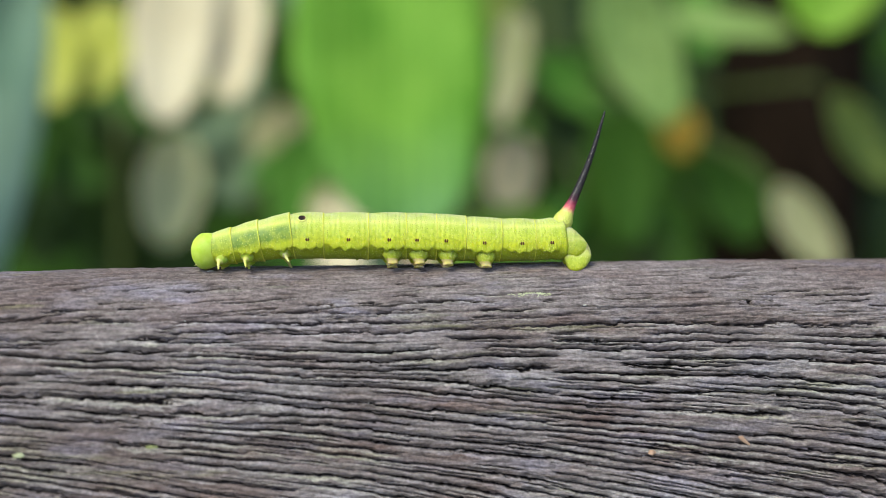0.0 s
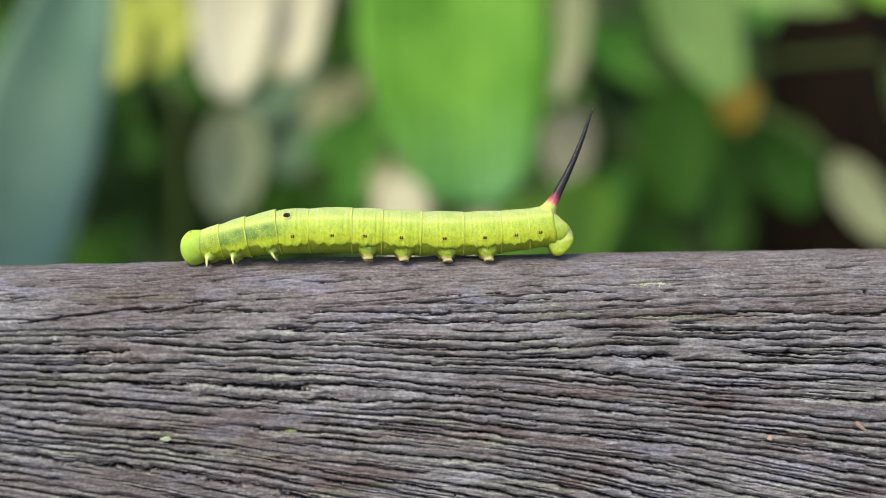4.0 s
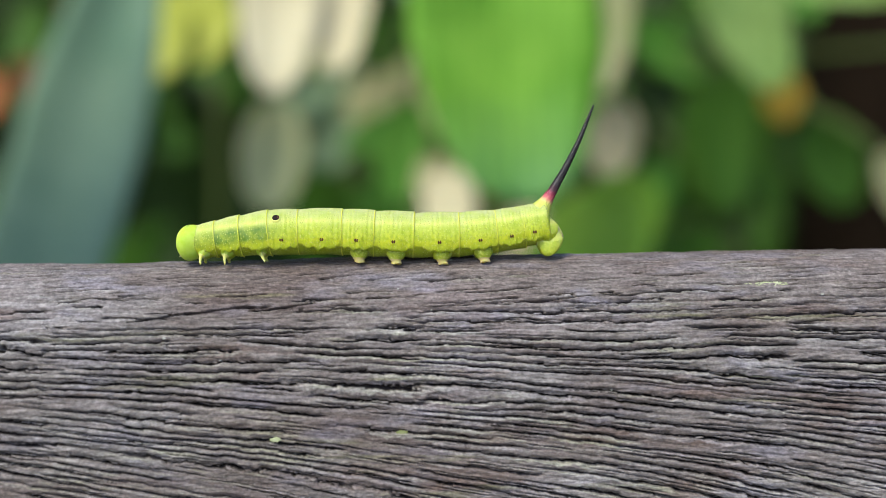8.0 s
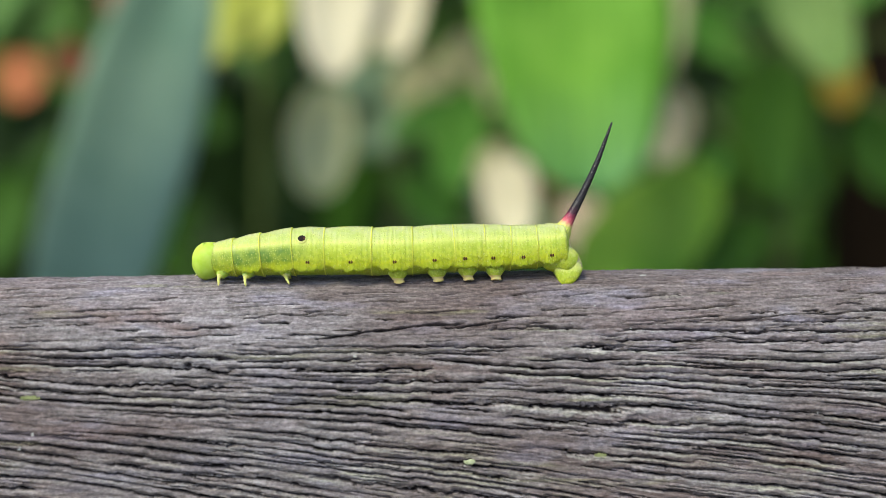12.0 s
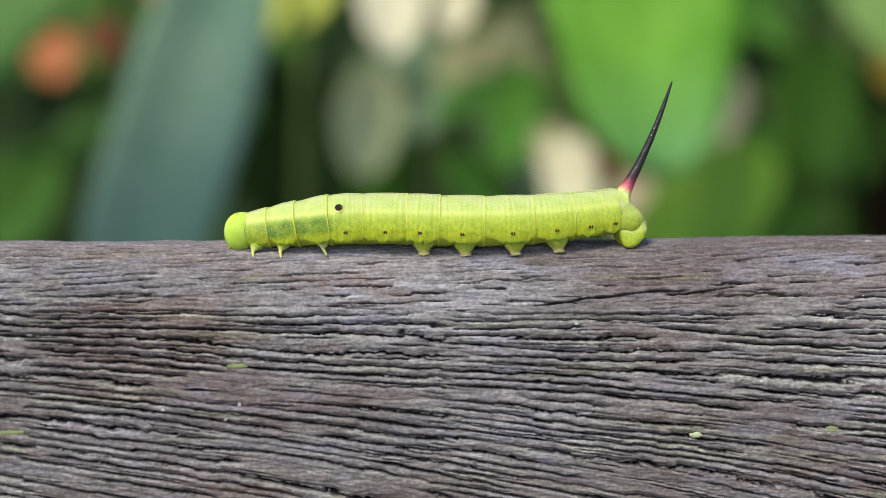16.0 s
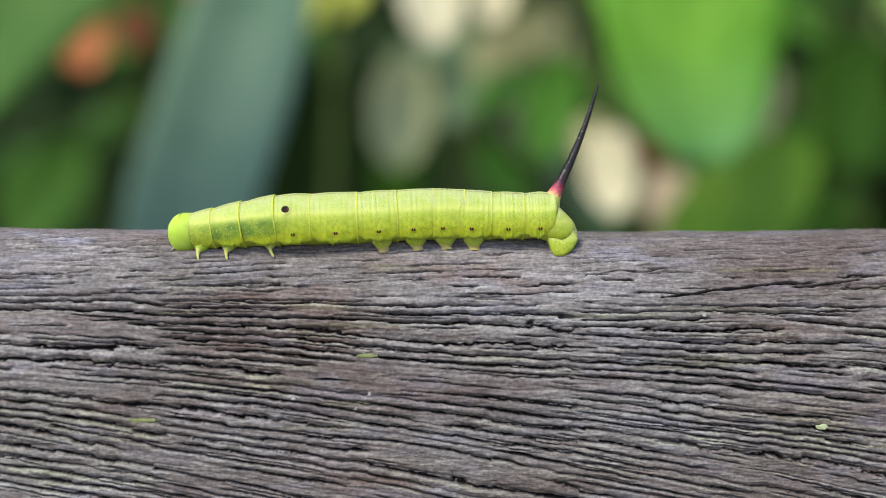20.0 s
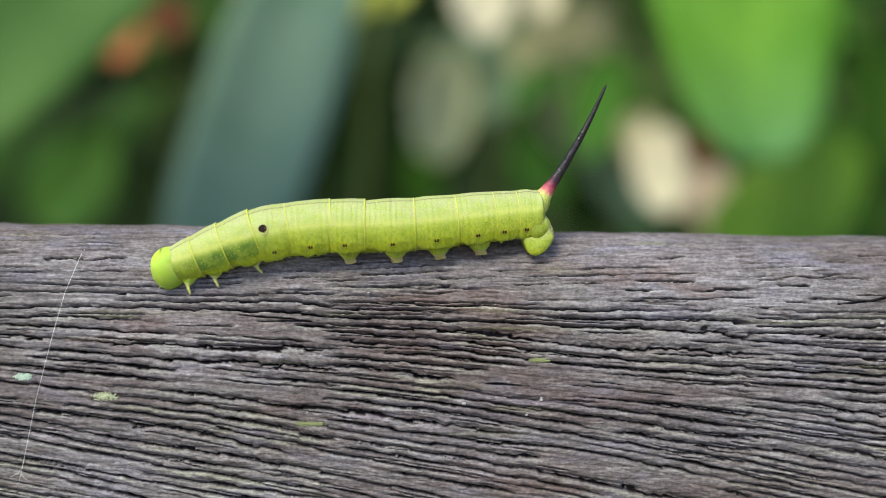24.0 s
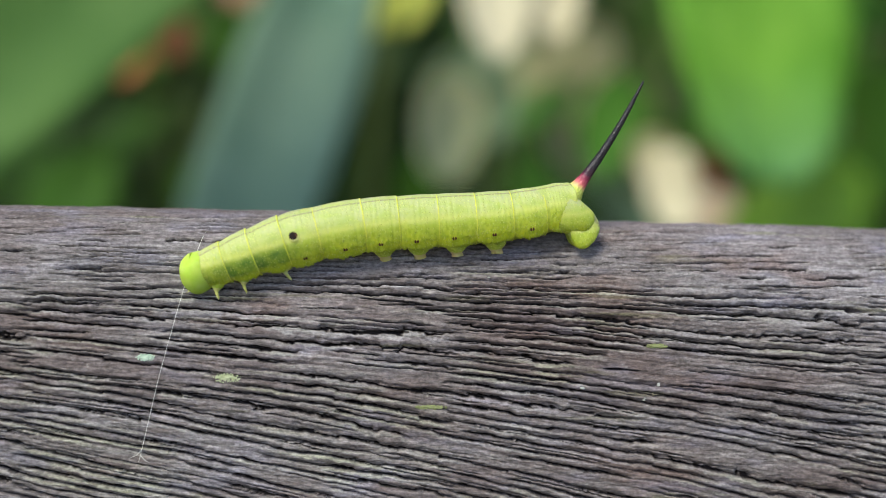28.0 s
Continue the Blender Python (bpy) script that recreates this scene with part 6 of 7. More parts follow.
        (0, 3.03, 0, 3.28, -20, 3.5, 0), (0.5, 4.59, 0, 3.08, -20.1, 2.8, 0), (1, 4.47, 0, 3.42, -20.2, -1.7, 0), (1.5, 3.18, 0, 3.48, -20.4, 0.1, 0), (2, 4.13, 0, 3.2, -20.5, 2.8, 0), (2.5, 4.72, 0, 3.29, -19.9, -0.3, 0), (3, 4.04, 0, 3.59, -19.2, -3.3, 0), (3.5, 3.1, 0, 3.28, -18.6, 3, 0), (4, 4.57, 0, 3.22, -18, 1, 0), (4.5, 4.33, 0, 3.51, -17.3, -2.5, 0), (5, 3.4, 0, 3.54, -16.7, -1.9, -0.4), (5.5, 3.53, -0.04, 3.29, -16, 2.3, -0.8), (6, 4.88, -0.04, 3.21, -15.3, 0.7, -0.2), (6.5, 4.73, 0, 3.41, -14.7, -1.6, 0), (7, 3.77, 0, 3.57, -14, -2.6, 0), (7.5, 3.39, 0, 3.35, -13.2, 1.4, 0), (8, 4.74, -0.03, 3.26, -12.3, 0, 0), (8.5, 4.4, 0, 3.57, -11.5, -3.6, 0), (9, 3.12, 0, 3.36, -10.8, 1.7, 0), (9.5, 4.75, -0.04, 3.29, -10.2, 0.1, -0.1), (10, 4.59, 0.05, 3.52, -9.5, -3, 0.8), (10.5, 3.15, 0.03, 3.44, -9, 0.1, 0.2), (11, 4.16, -0.23, 3.28, -8.5, 1.1, -2.1), (11.5, 4.68, 0.03, 3.43, -8, -1.8, 2.1), (12, 3.09, 0.11, 3.5, -7.5, -1.1, 1.1), (12.5, 4.25, -0.2, 3.29, -6.5, 0.9, -1.6), (13, 5, -0.01, 3.45, -5.5, -2.1, 1.5), (13.5, 3.45, 0.08, 3.5, -4.5, -1.6, 1.7), (14, 3.45, -0.1, 3.33, -3.5, 1.5, -0.9), (14.5, 4.56, 0.01, 3.4, -2.5, -1.3, 1.9), (15, 3.73, 0.33, 3.59, -2.3, -3.1, 5.1), (15.5, 3.32, -0.01, 3.41, -2.2, 0.4, -0.7), (16, 4.61, 0.02, 3.43, -2, -1.3, 1.8), (16.5, 3.79, 0.33, 3.62, -1.1, -3.9, 5.7), (17, 3.11, -0.07, 3.36, -0.2, 0.9, -1.3), (17.5, 4.45, 0, 3.4, 0.4, -1.6, 1.8), (18, 4.43, 0.05, 3.44, 0.9, -1.9, 2.2), (18.5, 2.74, -0.04, 3.38, 0.9, 1.7, -2), (19, 4.03, -0.08, 3.33, 0.8, 0.6, -0.6), (19.5, 4.22, 0.12, 3.51, 0.7, -2.3, 2.5), (20, 2.9, 0.07, 3.48, 0.6, 0.1, -0.2), (20.5, 3.45, -0.05, 3.37, 1.1, 1, -1), (21, 3.24, 0.03, 3.45, 1.6, -0.5, 0.2), (21.5, 3.33, 0.08, 3.5, 2.1, -1.5, 1.3), (22, 3.71, 0.15, 3.54, 2.6, -2.6, 2.9), (22.5, 3.41, 0.22, 3.62, 3.1, -4.3, 4.3), (23, 2.9, 0.12, 3.54, 4.8, -1.7, 1.6), (23.5, 3.93, -0.01, 3.38, 6.5, -0.2, 0.2), (24, 3.78, 0.25, 3.67, 8.2, -5.1, 4.7), (24.5, 2.95, 0.23, 3.67, 8.8, -4.9, 4.3), (25, 3.21, 0.09, 3.52, 9.4, -1.9, 1.5), (25.5, 4.24, 0.23, 3.73, 9.7, -5.9, 4.2), (26, 4.25, 0.27, 3.8, 10.1, -6.5, 4.6), (26.5, 3.58, 0.32, 3.86, 10.4, -7.4, 5.3), (27, 3, 0.2, 3.68, 10.7, -4.5, 3.1), (27.5, 2.94, 0.17, 3.67, 11, -4.7, 3.1), (28, 3.39, 0.16, 3.66, 11.3, -4.4, 2.8)
    ],
    "abdomen_6": [
        (0, 7, 0, 3.01, -20, 2.9, 0), (0.5, 8.91, 0, 2.95, -20.1, 0.3, 0), (1, 8.03, 0, 3.59, -20.2, -2.8, 0), (1.5, 6.2, 0, 3.38, -20.4, 2.4, 0), (2, 8.38, 0, 3.01, -20.5, 1.5, 0), (2.5, 8.9, 0, 3.41, -19.9, -2.4, 0), (3, 7.16, 0, 3.76, -19.2, -2.6, 0), (3.5, 7.03, 0, 3.08, -18.6, 1.4, 0), (4, 8.83, 0, 3.24, -18, -1.8, 0), (4.5, 7.54, 0, 3.69, -17.3, -3.4, 0), (5, 6.26, -0.04, 3.6, -16.7, -1.1, -0.5), (5.5, 7.45, -0.08, 3.15, -16, 0.5, -0.1), (6, 9.35, -0.03, 3.31, -15.3, -3.1, 0.3), (6.5, 8.53, 0, 3.64, -14.7, -4.9, 0), (7, 6.77, 0, 3.68, -14, -1.9, 0), (7.5, 7.3, 0, 3.28, -13.2, -0.1, 0), (8, 8.95, 0, 3.4, -12.3, -3.7, 0.5), (8.5, 7.55, 0, 3.83, -11.5, -5.1, 0), (9, 6.69, 0, 3.26, -10.8, -0.2, 0), (9.5, 9.16, -0.02, 3.39, -10.2, -2.5, 0.5), (10, 8.22, 0.09, 3.81, -9.5, -5.3, 0.3), (10.5, 6.1, 0.03, 3.42, -9, -0.1, 0), (11, 8.52, -0.26, 3.27, -8.5, -1.2, 1.5), (11.5, 8.46, 0.24, 3.65, -8, -4.4, 2.8), (12, 5.95, 0.13, 3.51, -7.5, 0.2, 0.1), (12.5, 8.54, -0.19, 3.31, -6.5, -1.6, 2.3), (13, 8.83, 0.22, 3.71, -5.5, -4.7, 5), (13.5, 6.43, 0.19, 3.58, -4.5, -1.5, 2.7), (14, 7.36, -0.06, 3.26, -3.5, -0.1, 2.5), (14.5, 8.43, 0.28, 3.59, -2.5, -3.5, 5.6), (15, 6.74, 0.58, 3.75, -2.3, -2.6, 4.3), (15.5, 7.28, -0.03, 3.4, -2.2, -0.9, 1.3), (16, 8.61, 0.28, 3.61, -2, -3.6, 5.5), (16.5, 6.61, 0.63, 3.81, -1.1, -3.3, 5.5), (17, 6.96, -0.11, 3.34, -0.2, -0.9, 1.2), (17.5, 8.77, 0.28, 3.65, 0.3, -4.5, 5.5), (18, 8.09, 0.31, 3.66, 0.8, -4.4, 5.5), (18.5, 5.87, -0.16, 3.28, 0.7, 0.9, -1), (19, 7.98, -0.06, 3.35, 0.7, -1.4, 1.6), (19.5, 7.35, 0.31, 3.68, 0.6, -3.6, 4.3), (20, 5.63, 0, 3.42, 0.5, 1.4, -1.5), (20.5, 7.3, -0.1, 3.32, 1, 0.1, -0.1), (21, 6.96, 0.04, 3.47, 1.4, -0.7, 0.5), (21.5, 6.91, 0.16, 3.58, 1.8, -1.5, 1.6), (22, 7.26, 0.35, 3.72, 2.2, -3.2, 3.7), (22.5, 6.81, 0.48, 3.88, 2.7, -4.3, 4.4), (23, 5.75, 0.17, 3.58, 4.1, -1.3, 1.3), (23.5, 7.78, 0.06, 3.46, 5.5, -2.4, 2.4), (24, 7.48, 0.59, 4.03, 7, -5.4, 5.4), (24.5, 5.81, 0.42, 3.87, 7.5, -3.7, 3.5), (25, 7.25, 0.21, 3.68, 8, -3.2, 2.7), (25.5, 8.2, 0.6, 4.22, 8.3, -7.7, 6.2), (26, 7.96, 0.64, 4.3, 8.6, -7.9, 6.3), (26.5, 6.59, 0.6, 4.23, 8.8, -6.5, 5.2), (27, 6, 0.33, 3.87, 9.1, -3.4, 2.5), (27.5, 6.17, 0.34, 3.92, 9.4, -4.9, 3.5), (28, 6.92, 0.35, 3.95, 9.6, -5.7, 4)
    ],
    "abdomen_7": [
        (0, 10.95, 0, 2.9, -20, 0.7, 0), (0.5, 12.55, 0, 3.03, -20.1, -2.1, 0), (1, 10.72, 0, 3.69, -20.2, -1.1, 0), (1.5, 9.63, 0, 3.26, -20.4, 1.4, 0), (2, 12.27, 0, 3, -20.5, -0.6, 0), (2.5, 12.07, 0, 3.6, -19.9, -3.9, 0), (3, 9.92, 0, 3.84, -19.2, -0.7, 0), (3.5, 10.81, 0, 3.1, -18.6, -1.9, 0), (4, 12.19, 0, 3.44, -18, -4.4, 0), (4.5, 10.32, 0, 3.85, -17.3, -3, 0), (5, 9.34, -0.05, 3.67, -16.7, -1.8, 0), (5.5, 11.33, -0.06, 3.26, -16, -3.4, 0.4), (6, 12.75, -0.01, 3.62, -15.3, -6.9, 0.4), (6.5, 11.39, 0, 3.96, -14.7, -7.4, 0), (7, 9.71, 0, 3.82, -14, -3.9, 0), (7.5, 11.14, 0, 3.4, -13.2, -3.6, 0), (8, 12.2, 0.02, 3.74, -12.3, -7.5, 0.2), (8.5, 10.18, 0, 4.08, -11.5, -5.5, 0), (9, 10.46, 0, 3.42, -10.8, -4.5, 0), (9.5, 12.56, 0.02, 3.65, -10.2, -6, 0.5), (10, 10.79, 0.09, 4.08, -9.5, -6.4, 0), (10.5, 9.39, 0.03, 3.49, -9, -2.3, 0), (11, 12.14, -0.06, 3.46, -8.5, -4.4, 3.5), (11.5, 11.12, 0.32, 3.91, -8, -5.9, 0.6), (12, 8.96, 0.13, 3.53, -7.5, -1.8, 0), (12.5, 12.19, 0.09, 3.52, -6.5, -4.8, 5.5), (13, 11.59, 0.54, 3.98, -5.5, -5.9, 6.9), (13.5, 9.42, 0.37, 3.67, -4.5, -2.4, 3.9), (14, 11.08, 0.23, 3.36, -3.5, -2.9, 5.7), (14.5, 11.37, 0.66, 3.8, -2.5, -4.5, 8.1), (15, 9.51, 0.76, 3.87, -2.3, -2.7, 3.1), (15.5, 11.04, 0.18, 3.54, -2.2, -3.1, 4.9), (16, 11.77, 0.69, 3.85, -2, -4.7, 8.2), (16.5, 9.28, 0.86, 3.94, -1.1, -2.2, 4.1), (17, 10.69, 0.09, 3.48, -0.2, -3.3, 4.5), (17.5, 11.84, 0.69, 3.94, 0.3, -6.1, 8.6), (18, 10.91, 0.65, 3.92, 0.7, -5.6, 7.7), (18.5, 9.32, -0.14, 3.31, 0.6, -1.8, 2.1), (19, 11.48, 0.13, 3.52, 0.6, -3.7, 4.3), (19.5, 10.33, 0.58, 3.9, 0.5, -4.6, 6), (20, 9.01, -0.08, 3.35, 0.4, 0.5, -0.6), (20.5, 10.93, -0.06, 3.35, 0.8, -1, 1.1), (21, 10.26, 0.1, 3.54, 1.2, -1.5, 1.6), (21.5, 9.95, 0.26, 3.68, 1.5, -2.1, 2.4), (22, 10.07, 0.55, 3.9, 1.9, -3.9, 4.5), (22.5, 9.28, 0.68, 4.07, 2.2, -4.5, 5.3), (23, 8.87, 0.29, 3.71, 3.4, -3.5, 3.8), (23.5, 11.32, 0.32, 3.7, 4.6, -5.3, 5.7), (24, 9.92, 0.82, 4.24, 5.8, -4.5, 5.2), (24.5, 8.61, 0.6, 4.07, 6.2, -4.4, 4.8), (25, 10.7, 0.45, 3.94, 6.6, -5.4, 5), (25.5, 11.01, 0.95, 4.62, 6.9, -8.3, 7.7), (26, 10.47, 0.95, 4.65, 7.1, -7.9, 7.3), (26.5, 9.12, 0.82, 4.5, 7.3, -5.8, 5.3), (27, 9.15, 0.5, 4.1, 7.5, -5.3, 4.4), (27.5, 9.49, 0.6, 4.26, 7.8, -7, 5.7), (28, 10.21, 0.65, 4.37, 8, -8.7, 6.8)
    ],
    "abdomen_8": [
        (0, 14.08, 0, 2.93, -20, -1.5, 0), (0.5, 15.34, 0, 3.19, -20.1, -3.3, 0), (1, 13.19, 0, 3.7, -20.2, 0.4, 0), (1.5, 12.65, 0, 3.25, -20.4, -1.6, 0), (2, 15.49, 0, 3.09, -20.5, -2.1, 0), (2.5, 14.69, 0, 3.81, -19.9, -3.5, 0), (3, 12.33, 0, 3.85, -19.2, -0.3, 0), (3.5, 13.93, 0, 3.3, -18.6, -3.4, 0), (4, 14.78, 0, 3.69, -18, -4.3, 0), (4.5, 12.74, 0, 3.98, -17.3, -2.1, 0), (5, 12.1, -0.05, 3.79, -16.7, -2.4, 0.1), (5.5, 14.44, -0.04, 3.55, -16, -4.5, 0.4), (6, 15.36, 0.01, 4, -15.3, -5.5, 0.2), (6.5, 13.79, 0, 4.3, -14.7, -4.7, 0), (7, 12.38, 0, 4.06, -14, -4.3, 0), (7.5, 14.15, 0, 3.67, -13.2, -3.6, 0), (8, 14.63, 0.02, 4.12, -12.3, -5.9, 0), (8.5, 12.37, 0, 4.3, -11.5, -3.7, 0), (9, 13.54, 0, 3.77, -10.8, -5.4, 0), (9.5, 15.19, 0.03, 4, -10.2, -5.3, 0), (10, 13.03, 0.09, 4.34, -9.5, -3.7, 0), (10.5, 12.41, 0.03, 3.66, -9, -2.6, 0), (11, 14.98, 0.11, 3.75, -8.5, -4.5, 2.8), (11.5, 13.44, 0.32, 4.15, -8, -3.5, 0), (12, 11.81, 0.13, 3.68, -7.5, -2.8, 0), (12.5, 15.07, 0.4, 3.82, -6.5, -4.3, 5.8), (13, 13.89, 0.81, 4.22, -5.5, -3.4, 5.9), (13.5, 12.15, 0.56, 3.82, -4.5, -2.2, 3.9), (14, 14.14, 0.58, 3.58, -3.5, -2.9, 6.5), (14.5, 13.83, 1.02, 4, -2.5, -2.3, 7.9), (15, 11.96, 0.86, 3.99, -2.3, -1.9, 1.3), (15.5, 14.11, 0.52, 3.75, -2.2, -2.8, 7.3), (16, 14.21, 1.06, 4.06, -2, -2.5, 8.5), (16.5, 11.69, 1, 4.01, -1.1, -0.8, 2.8), (17, 13.79, 0.41, 3.71, -0.2, -2.9, 6.7), (17.5, 14.27, 1.08, 4.21, 0.2, -3.5, 9.3), (18, 13.43, 1.02, 4.17, 0.5, -3.2, 8.4), (18.5, 12.25, 0.06, 3.47, 0.5, -2.9, 5.4), (19, 14.29, 0.4, 3.74, 0.4, -3.1, 6.3), (19.5, 12.94, 0.9, 4.13, 0.4, -3.4, 7.9), (20, 11.92, -0.06, 3.36, 0.3, -0.8, 1.4), (20.5, 13.92, 0.01, 3.41, 0.6, -0.8, 1.5), (21, 13.05, 0.21, 3.63, 0.9, -1.2, 2.5), (21.5, 12.48, 0.4, 3.79, 1.2, -1.9, 3.8), (22, 12.46, 0.77, 4.07, 1.5, -2.8, 5.6), (22.5, 11.44, 0.92, 4.26, 1.8, -3.6, 7.4), (23, 11.58, 0.57, 3.95, 2.7, -4.5, 8.1), (23.5, 14.12, 0.67, 4.02, 3.6, -4.2, 7.9), (24, 12.01, 1, 4.39, 4.5, -2.1, 4.5), (24.5, 11.12, 0.88, 4.31, 4.9, -4.5, 8.3), (25, 13.54, 0.75, 4.25, 5.2, -4, 6.5), (25.5, 13.31, 1.28, 4.96, 5.4, -4.7, 8.2), (26, 12.73, 1.23, 4.95, 5.6, -3.8, 6.5), (26.5, 11.48, 1.05, 4.74, 5.8, -3.6, 5.9), (27, 12, 0.79, 4.43, 5.9, -4.9, 6.9), (27.5, 12.29, 0.94, 4.66, 6.1, -5.7, 8.1), (28, 13.02, 1.07, 4.87, 6.3, -7.1, 9.9)
    ],
    "tail": [
        (0, 16.95, -0.3, 0.91, -8, -1.5, 0), (0.5, 18.03, -0.3, 1.74, -8.1, -3.3, 0), (1, 14.78, -0.3, 1.91, -8.1, 0.4, 0), (1.5, 14.9, -0.3, 1.09, -8.2, -1.6, 0), (2, 18, -0.3, 1.26, -8.2, -2.1, 0), (2.5, 16.66, -0.3, 2.25, -8, -3.5, 0), (3, 13.74, -0.3, 1.97, -7.7, -0.3, 0), (3.5, 16.38, -0.3, 1.39, -7.5, -3.4, 0), (4, 17.03, -0.3, 2.19, -7.2, -4.3, 0), (4.5, 14.09, -0.3, 2.1, -6.9, -2.1, 0), (5, 13.67, -0.35, 1.59, -6.7, -2.4, 0.1), (5.5, 16.84, -0.34, 1.59, -6.4, -4.5, 0.4), (6, 17.3, -0.29, 2.37, -6.1, -5.5, 0.2), (6.5, 15.12, -0.3, 2.4, -5.9, -4.7, 0), (7, 13.95, -0.3, 1.82, -5.6, -4.3, 0), (7.5, 16.25, -0.3, 1.58, -5.3, -3.6, 0), (8, 16.36, -0.28, 2.41, -4.9, -5.9, 0), (8.5, 13.18, -0.3, 2.05, -4.6, -3.7, 0), (9, 15.66, -0.3, 1.5, -4.3, -5.4, 0), (9.5, 17.12, -0.27, 2.21, -4.1, -5.3, 0), (10, 14.09, -0.21, 2.19, -3.8, -3.7, 0), (10.5, 14.34, -0.27, 1.5, -3.6, -2.6, 0), (11, 17.29, -0.19, 1.91, -3.4, -4.5, 2.8), (11.5, 14.67, 0.02, 2.13, -3.2, -3.5, 0), (12, 13.59, -0.17, 1.18, -3, -2.8, 0), (12.5, 17.48, 0.1, 1.9, -2.6, -4.3, 5.8), (13, 15.41, 0.51, 2.26, -2.2, -3.4, 5.9), (13.5, 13.79, 0.26, 1.42, -1.8, -2.2, 3.9), (14, 16.56, 0.28, 1.44, -1.4, -2.9, 6.5), (14.5, 15.52, 0.72, 2, -1, -2.3, 7.9), (15, 13.35, 0.56, 1.67, -0.9, -1.9, 1.3), (15.5, 16.51, 0.22, 1.57, -0.9, -2.8, 7.3), (16, 16.21, 0.76, 2.23, -0.8, -2.5, 8.5), (16.5, 13.02, 0.7, 1.8, -0.5, -0.8, 2.8), (17, 16.12, 0.11, 1.46, -0.1, -2.9, 6.7), (17.5, 16.14, 0.78, 2.44, 0.1, -3.5, 9.3), (18, 15.09, 0.72, 2.22, 0.2, -3.2, 8.4), (18.5, 14.44, -0.24, 1.38, 0.1, -2.9, 5.4), (19, 16.5, 0.1, 1.91, 0.1, -3.1, 6.3), (19.5, 14.87, 0.6, 2.22, 0.1, -3.4, 7.9), (20, 14.16, -0.36, 1.13, 0.1, -0.8, 1.4), (20.5, 16.27, -0.29, 1.34, 0.2, -0.8, 1.5), (21, 14.98, -0.09, 1.48, 0.3, -1.2, 2.5), (21.5, 14.09, 0.1, 1.72, 0.3, -1.9, 3.8), (22, 13.78, 0.47, 1.99, 0.4, -2.8, 5.6), (22.5, 12.35, 0.62, 2.14, 0.5, -3.6, 7.4), (23, 12.97, 0.27, 1.59, 0.8, -4.5, 8.1), (23.5, 16.33, 0.36, 1.89, 1.1, -4.2, 7.9), (24, 13.24, 0.7, 2.32, 1.3, -2.1, 4.5), (24.5, 12.61, 0.58, 1.94, 1.4, -4.5, 8.3), (25, 15.89, 0.45, 2.2, 1.5, -4, 6.5), (25.5, 15.2, 0.98, 3.17, 1.6, -4.7, 8.2), (26, 14.47, 0.93, 3.09, 1.6, -3.8, 6.5), (26.5, 13.04, 0.75, 2.63, 1.7, -3.6, 5.9), (27, 14.31, 0.49, 2.5, 1.7, -4.9, 6.9), (27.5, 14.62, 0.64, 2.69, 1.8, -5.7, 8.1), (28, 15.42, 0.77, 2.84, 1.9, -7.1, 9.9)
    ],
    "horn": [
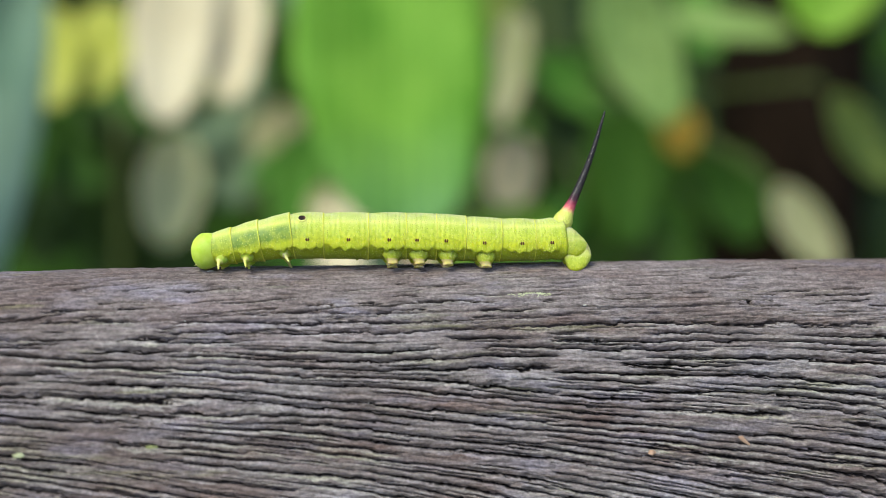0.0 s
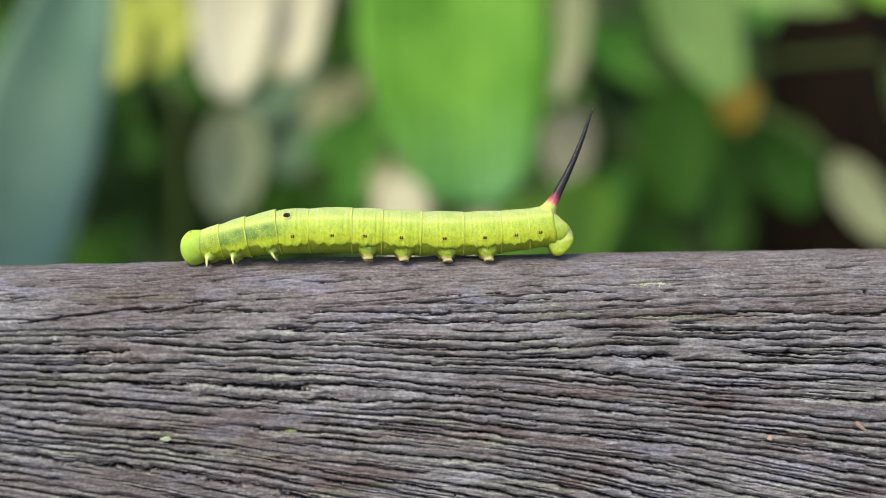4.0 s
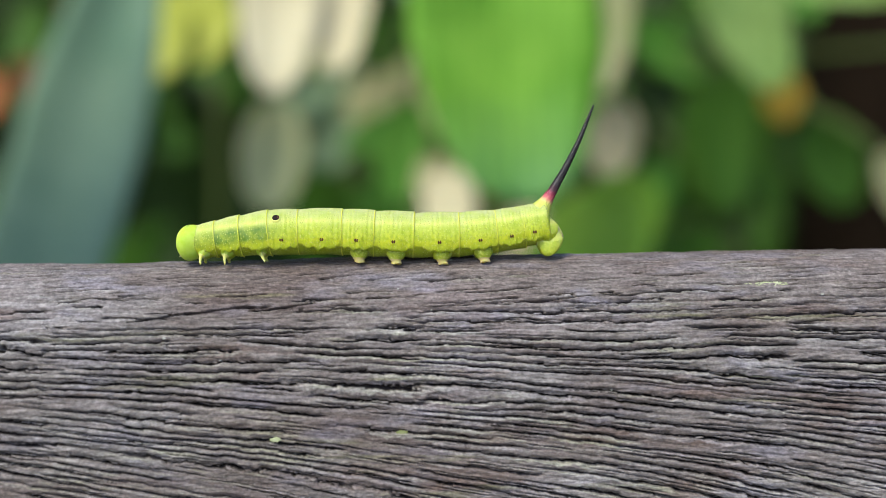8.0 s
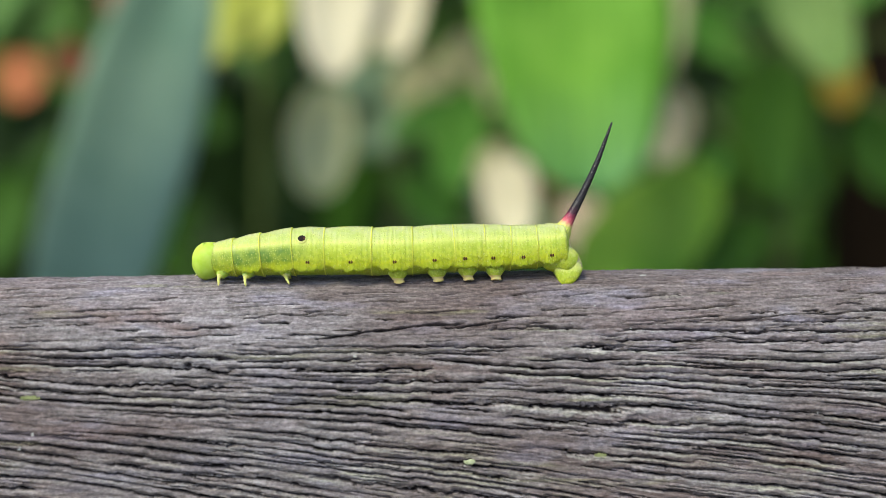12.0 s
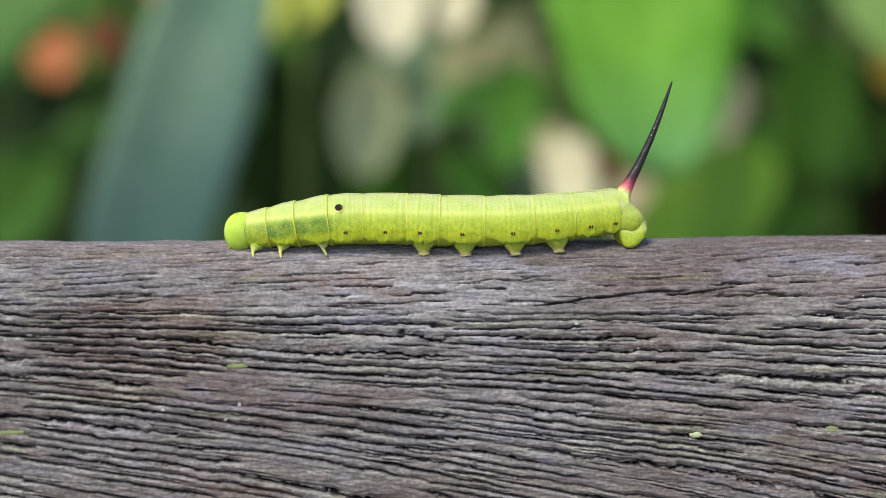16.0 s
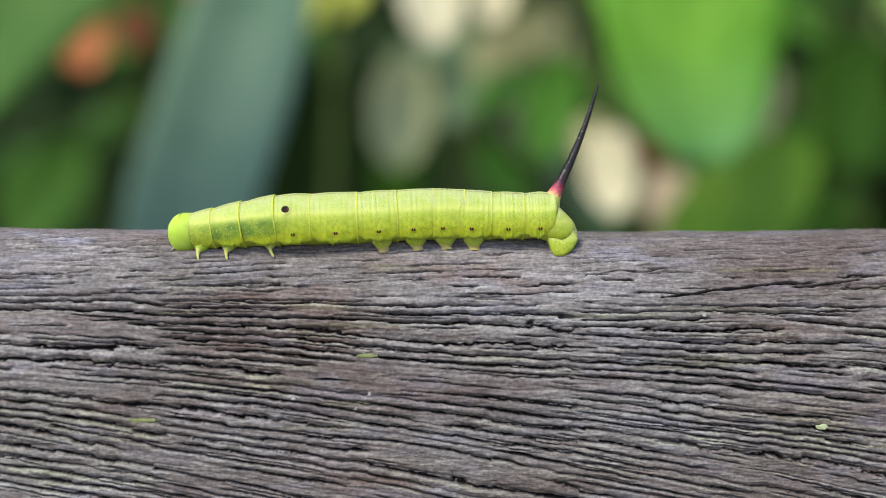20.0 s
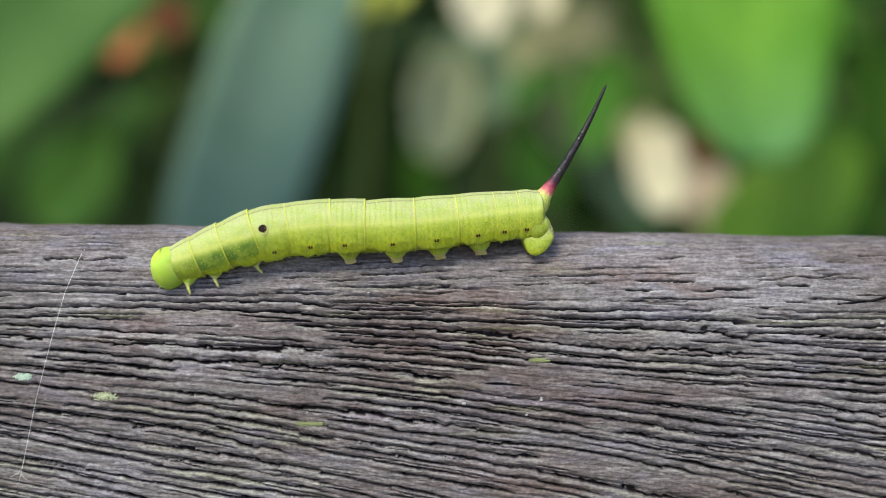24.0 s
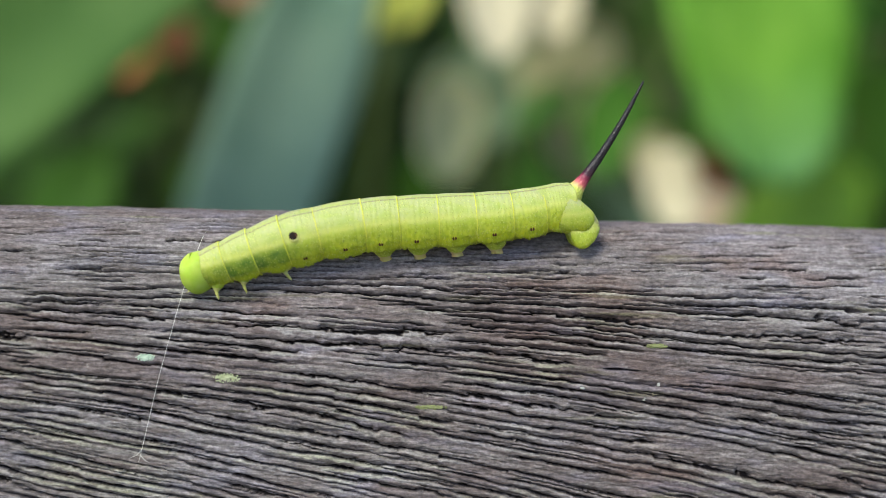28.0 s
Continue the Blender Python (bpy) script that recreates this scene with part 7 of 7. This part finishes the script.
        (0, 15.99, 0, 6.07, 0, 21, 0), (0.5, 16.97, 0, 6.38, 0, 18.9, 0), (1, 15.19, 0, 6.57, 0, 27.4, 0), (1.5, 14.4, 0, 6.01, 0, 27.7, 0), (2, 16.95, 0, 6.05, 0, 27.3, 0), (2.5, 16.12, 0, 6.64, 0, 26.6, 0), (3, 14.11, 0, 6.41, 0, 31.9, 0), (3.5, 15.37, 0, 6.15, 0, 26.1, 0), (4, 16.13, 0, 6.4, 0, 24.1, 0), (4.5, 14.35, 0, 6.5, 0, 31, 0), (5, 13.81, -0.05, 6.34, 0, 33, 0), (5.5, 15.79, -0.04, 6.3, 0, 28, 0), (6, 16.66, 0.01, 6.84, 0, 26.4, 0), (6.5, 15.41, 0, 7.08, 0, 30.5, 0), (7, 14.07, 0, 6.54, 0, 31.8, 0), (7.5, 15.55, 0, 6.3, 0, 30.6, 0), (8, 16.01, 0.02, 6.86, 0, 27.1, 0), (8.5, 14.12, 0, 6.65, 0, 33.9, 0), (9, 14.87, 0, 6.14, 0, 28.7, 0), (9.5, 16.24, 0.03, 6.45, 0, 22.1, 0), (10, 14.66, 0.09, 6.64, 0, 28.1, 0), (10.5, 13.94, 0.03, 6.17, 0, 28.9, 0), (11, 16.35, 0.11, 6.29, 0, 23.8, 0), (11.5, 14.95, 0.32, 6.56, 0, 25.3, 0), (12, 13.38, 0.13, 6.03, 0, 24.3, 0), (12.5, 16.12, 0.4, 6.22, 0, 16.8, 0), (13, 15.26, 0.81, 6.54, 0, 21.2, 0), (13.5, 13.67, 0.56, 6.05, 0, 25.1, 0), (14, 15.27, 0.58, 5.94, 0, 20.7, 0), (14.5, 15.15, 1.02, 6.33, 0, 23.2, 0), (15, 13.74, 0.86, 6.01, 0, 29.7, 0), (15.5, 15.23, 0.52, 6.03, 0, 19.9, 0), (16, 15.62, 1.06, 6.3, 0, 22.7, 0), (16.5, 13.48, 1, 6.16, 0, 27.3, 0), (17, 15.06, 0.41, 5.91, 0, 21.1, 0), (17.5, 15.42, 1.08, 6.5, 0, 13.2, 0), (18, 14.78, 1.02, 6.48, 0, 17.1, 0), (18.5, 13.41, 0.06, 5.64, 0, 14.4, 0), (19, 15.47, 0.4, 5.9, 0, 20, 0), (19.5, 14.09, 0.9, 6.2, 0, 17, 0), (20, 13.34, -0.06, 5.53, 0, 21.2, 0), (20.5, 15.39, 0.01, 5.5, 0, 26.6, 0), (21, 14.55, 0.21, 5.71, 0, 25.8, 0), (21.5, 14.13, 0.4, 5.83, 0, 28.7, 0), (22, 14.2, 0.77, 6.1, 0, 30, 0), (22.5, 13.23, 0.92, 6.3, 0, 29.8, 0), (23, 13.33, 0.57, 5.9, 0, 31.8, 0), (23.5, 15.65, 0.67, 6.26, 0, 20.3, 0), (24, 13.89, 1, 6.55, 0, 28.3, 0), (24.5, 13.19, 0.88, 6.46, 0, 30.7, 0), (25, 15.11, 0.75, 6.59, 0, 17, 0), (25.5, 14.97, 1.28, 7.36, 0, 22.1, 0), (26, 14.5, 1.23, 7.31, 0, 25.3, 0), (26.5, 13.5, 1.05, 7.08, 0, 31.2, 0), (27, 13.82, 0.79, 6.78, 0, 25.7, 0), (27.5, 14.16, 0.94, 6.94, 0, 31.8, 0), (28, 14.87, 1.07, 7.1, 0, 30.2, 0)
    ],
}
ROOT_ROWS = [
   (0, 5.48, 114.84, 1015.87), (0.5, 3.1, 114.84, 1015.72), (1, 2.57, 114.84, 1015.58), (1.5, 0.76, 114.84, 1015.86), (2, -2.29, 114.84, 1015.79), (2.5, -3.32, 114.84, 1015.54), (3, -3.85, 114.84, 1015.61), (3.5, -6.95, 114.84, 1015.81), (4, -9.38, 114.84, 1015.57), (4.5, -9.84, 114.84, 1015.48), (5, -10.79, 114.89, 1015.61), (5.5, -13.6, 114.88, 1015.62), (6, -15.57, 114.83, 1015.4), (6.5, -16.02, 114.84, 1015.34), (7, -16.75, 114.84, 1015.53), (7.5, -19.23, 114.84, 1015.67), (8, -21.67, 114.82, 1015.36), (8.5, -22.31, 114.84, 1015.44), (9, -25.21, 114.84, 1015.53), (9.5, -28.28, 114.81, 1015.35), (10, -28.78, 114.75, 1015.33), (10.5, -31.02, 114.81, 1015.4), (11, -34.59, 114.73, 1015.28), (11.5, -35.62, 114.52, 1015.19), (12, -37.24, 114.71, 1015.35), (12.5, -41.74, 114.44, 1015.17), (13, -42.64, 114.21, 1015), (13.5, -43.93, 114.24, 1015.14), (14, -47.57, 114.07, 1015.05), (14.5, -49.02, 113.8, 1014.84), (15, -49.8, 113.98, 1014.98), (15.5, -53.51, 113.88, 1014.89), (16, -55.47, 113.71, 1014.77), (16.5, -56.46, 113.75, 1014.83), (17, -60.02, 113.72, 1014.81), (17.5, -62.35, 113.3, 1014.46), (18, -62.7, 113.31, 1014.48), (18.5, -65.95, 113.56, 1014.67), (19, -68.78, 113.41, 1014.57), (19.5, -69.74, 113.22, 1014.39), (20, -72.19, 113.4, 1014.53), (20.5, -74.37, 113.14, 1014.46), (21, -77.02, 112.82, 1014.37), (21.5, -79.01, 112.58, 1014.25), (22, -80.42, 112.34, 1014.16), (22.5, -83.08, 112.02, 1014.05), (23, -84.69, 111.96, 1014.18), (23.5, -88.3, 111.77, 1014.19), (24, -89.78, 111.45, 1013.86), (24.5, -90.52, 111.43, 1013.84), (25, -94.05, 111.23, 1013.61), (25.5, -95.62, 110.81, 1013.04), (26, -95.78, 110.76, 1012.97), (26.5, -96.07, 110.79, 1013.06), (27, -97.46, 110.84, 1013.17), (27.5, -97.84, 110.68, 1012.95), (28, -98.71, 110.55, 1012.78)
]


def motions():
    walk(caterpillar, [(t, pose(x * MM, y * MM, z * MM)) for t, x, y, z in ROOT_ROWS])
    for name, rows in BODY_ROWS.items():
        walk(BODY[name], [(t, pose(x * MM, y * MM, z * MM, rx, ry, rz)) for t, x, y, z, rx, ry, rz in rows])


motions()
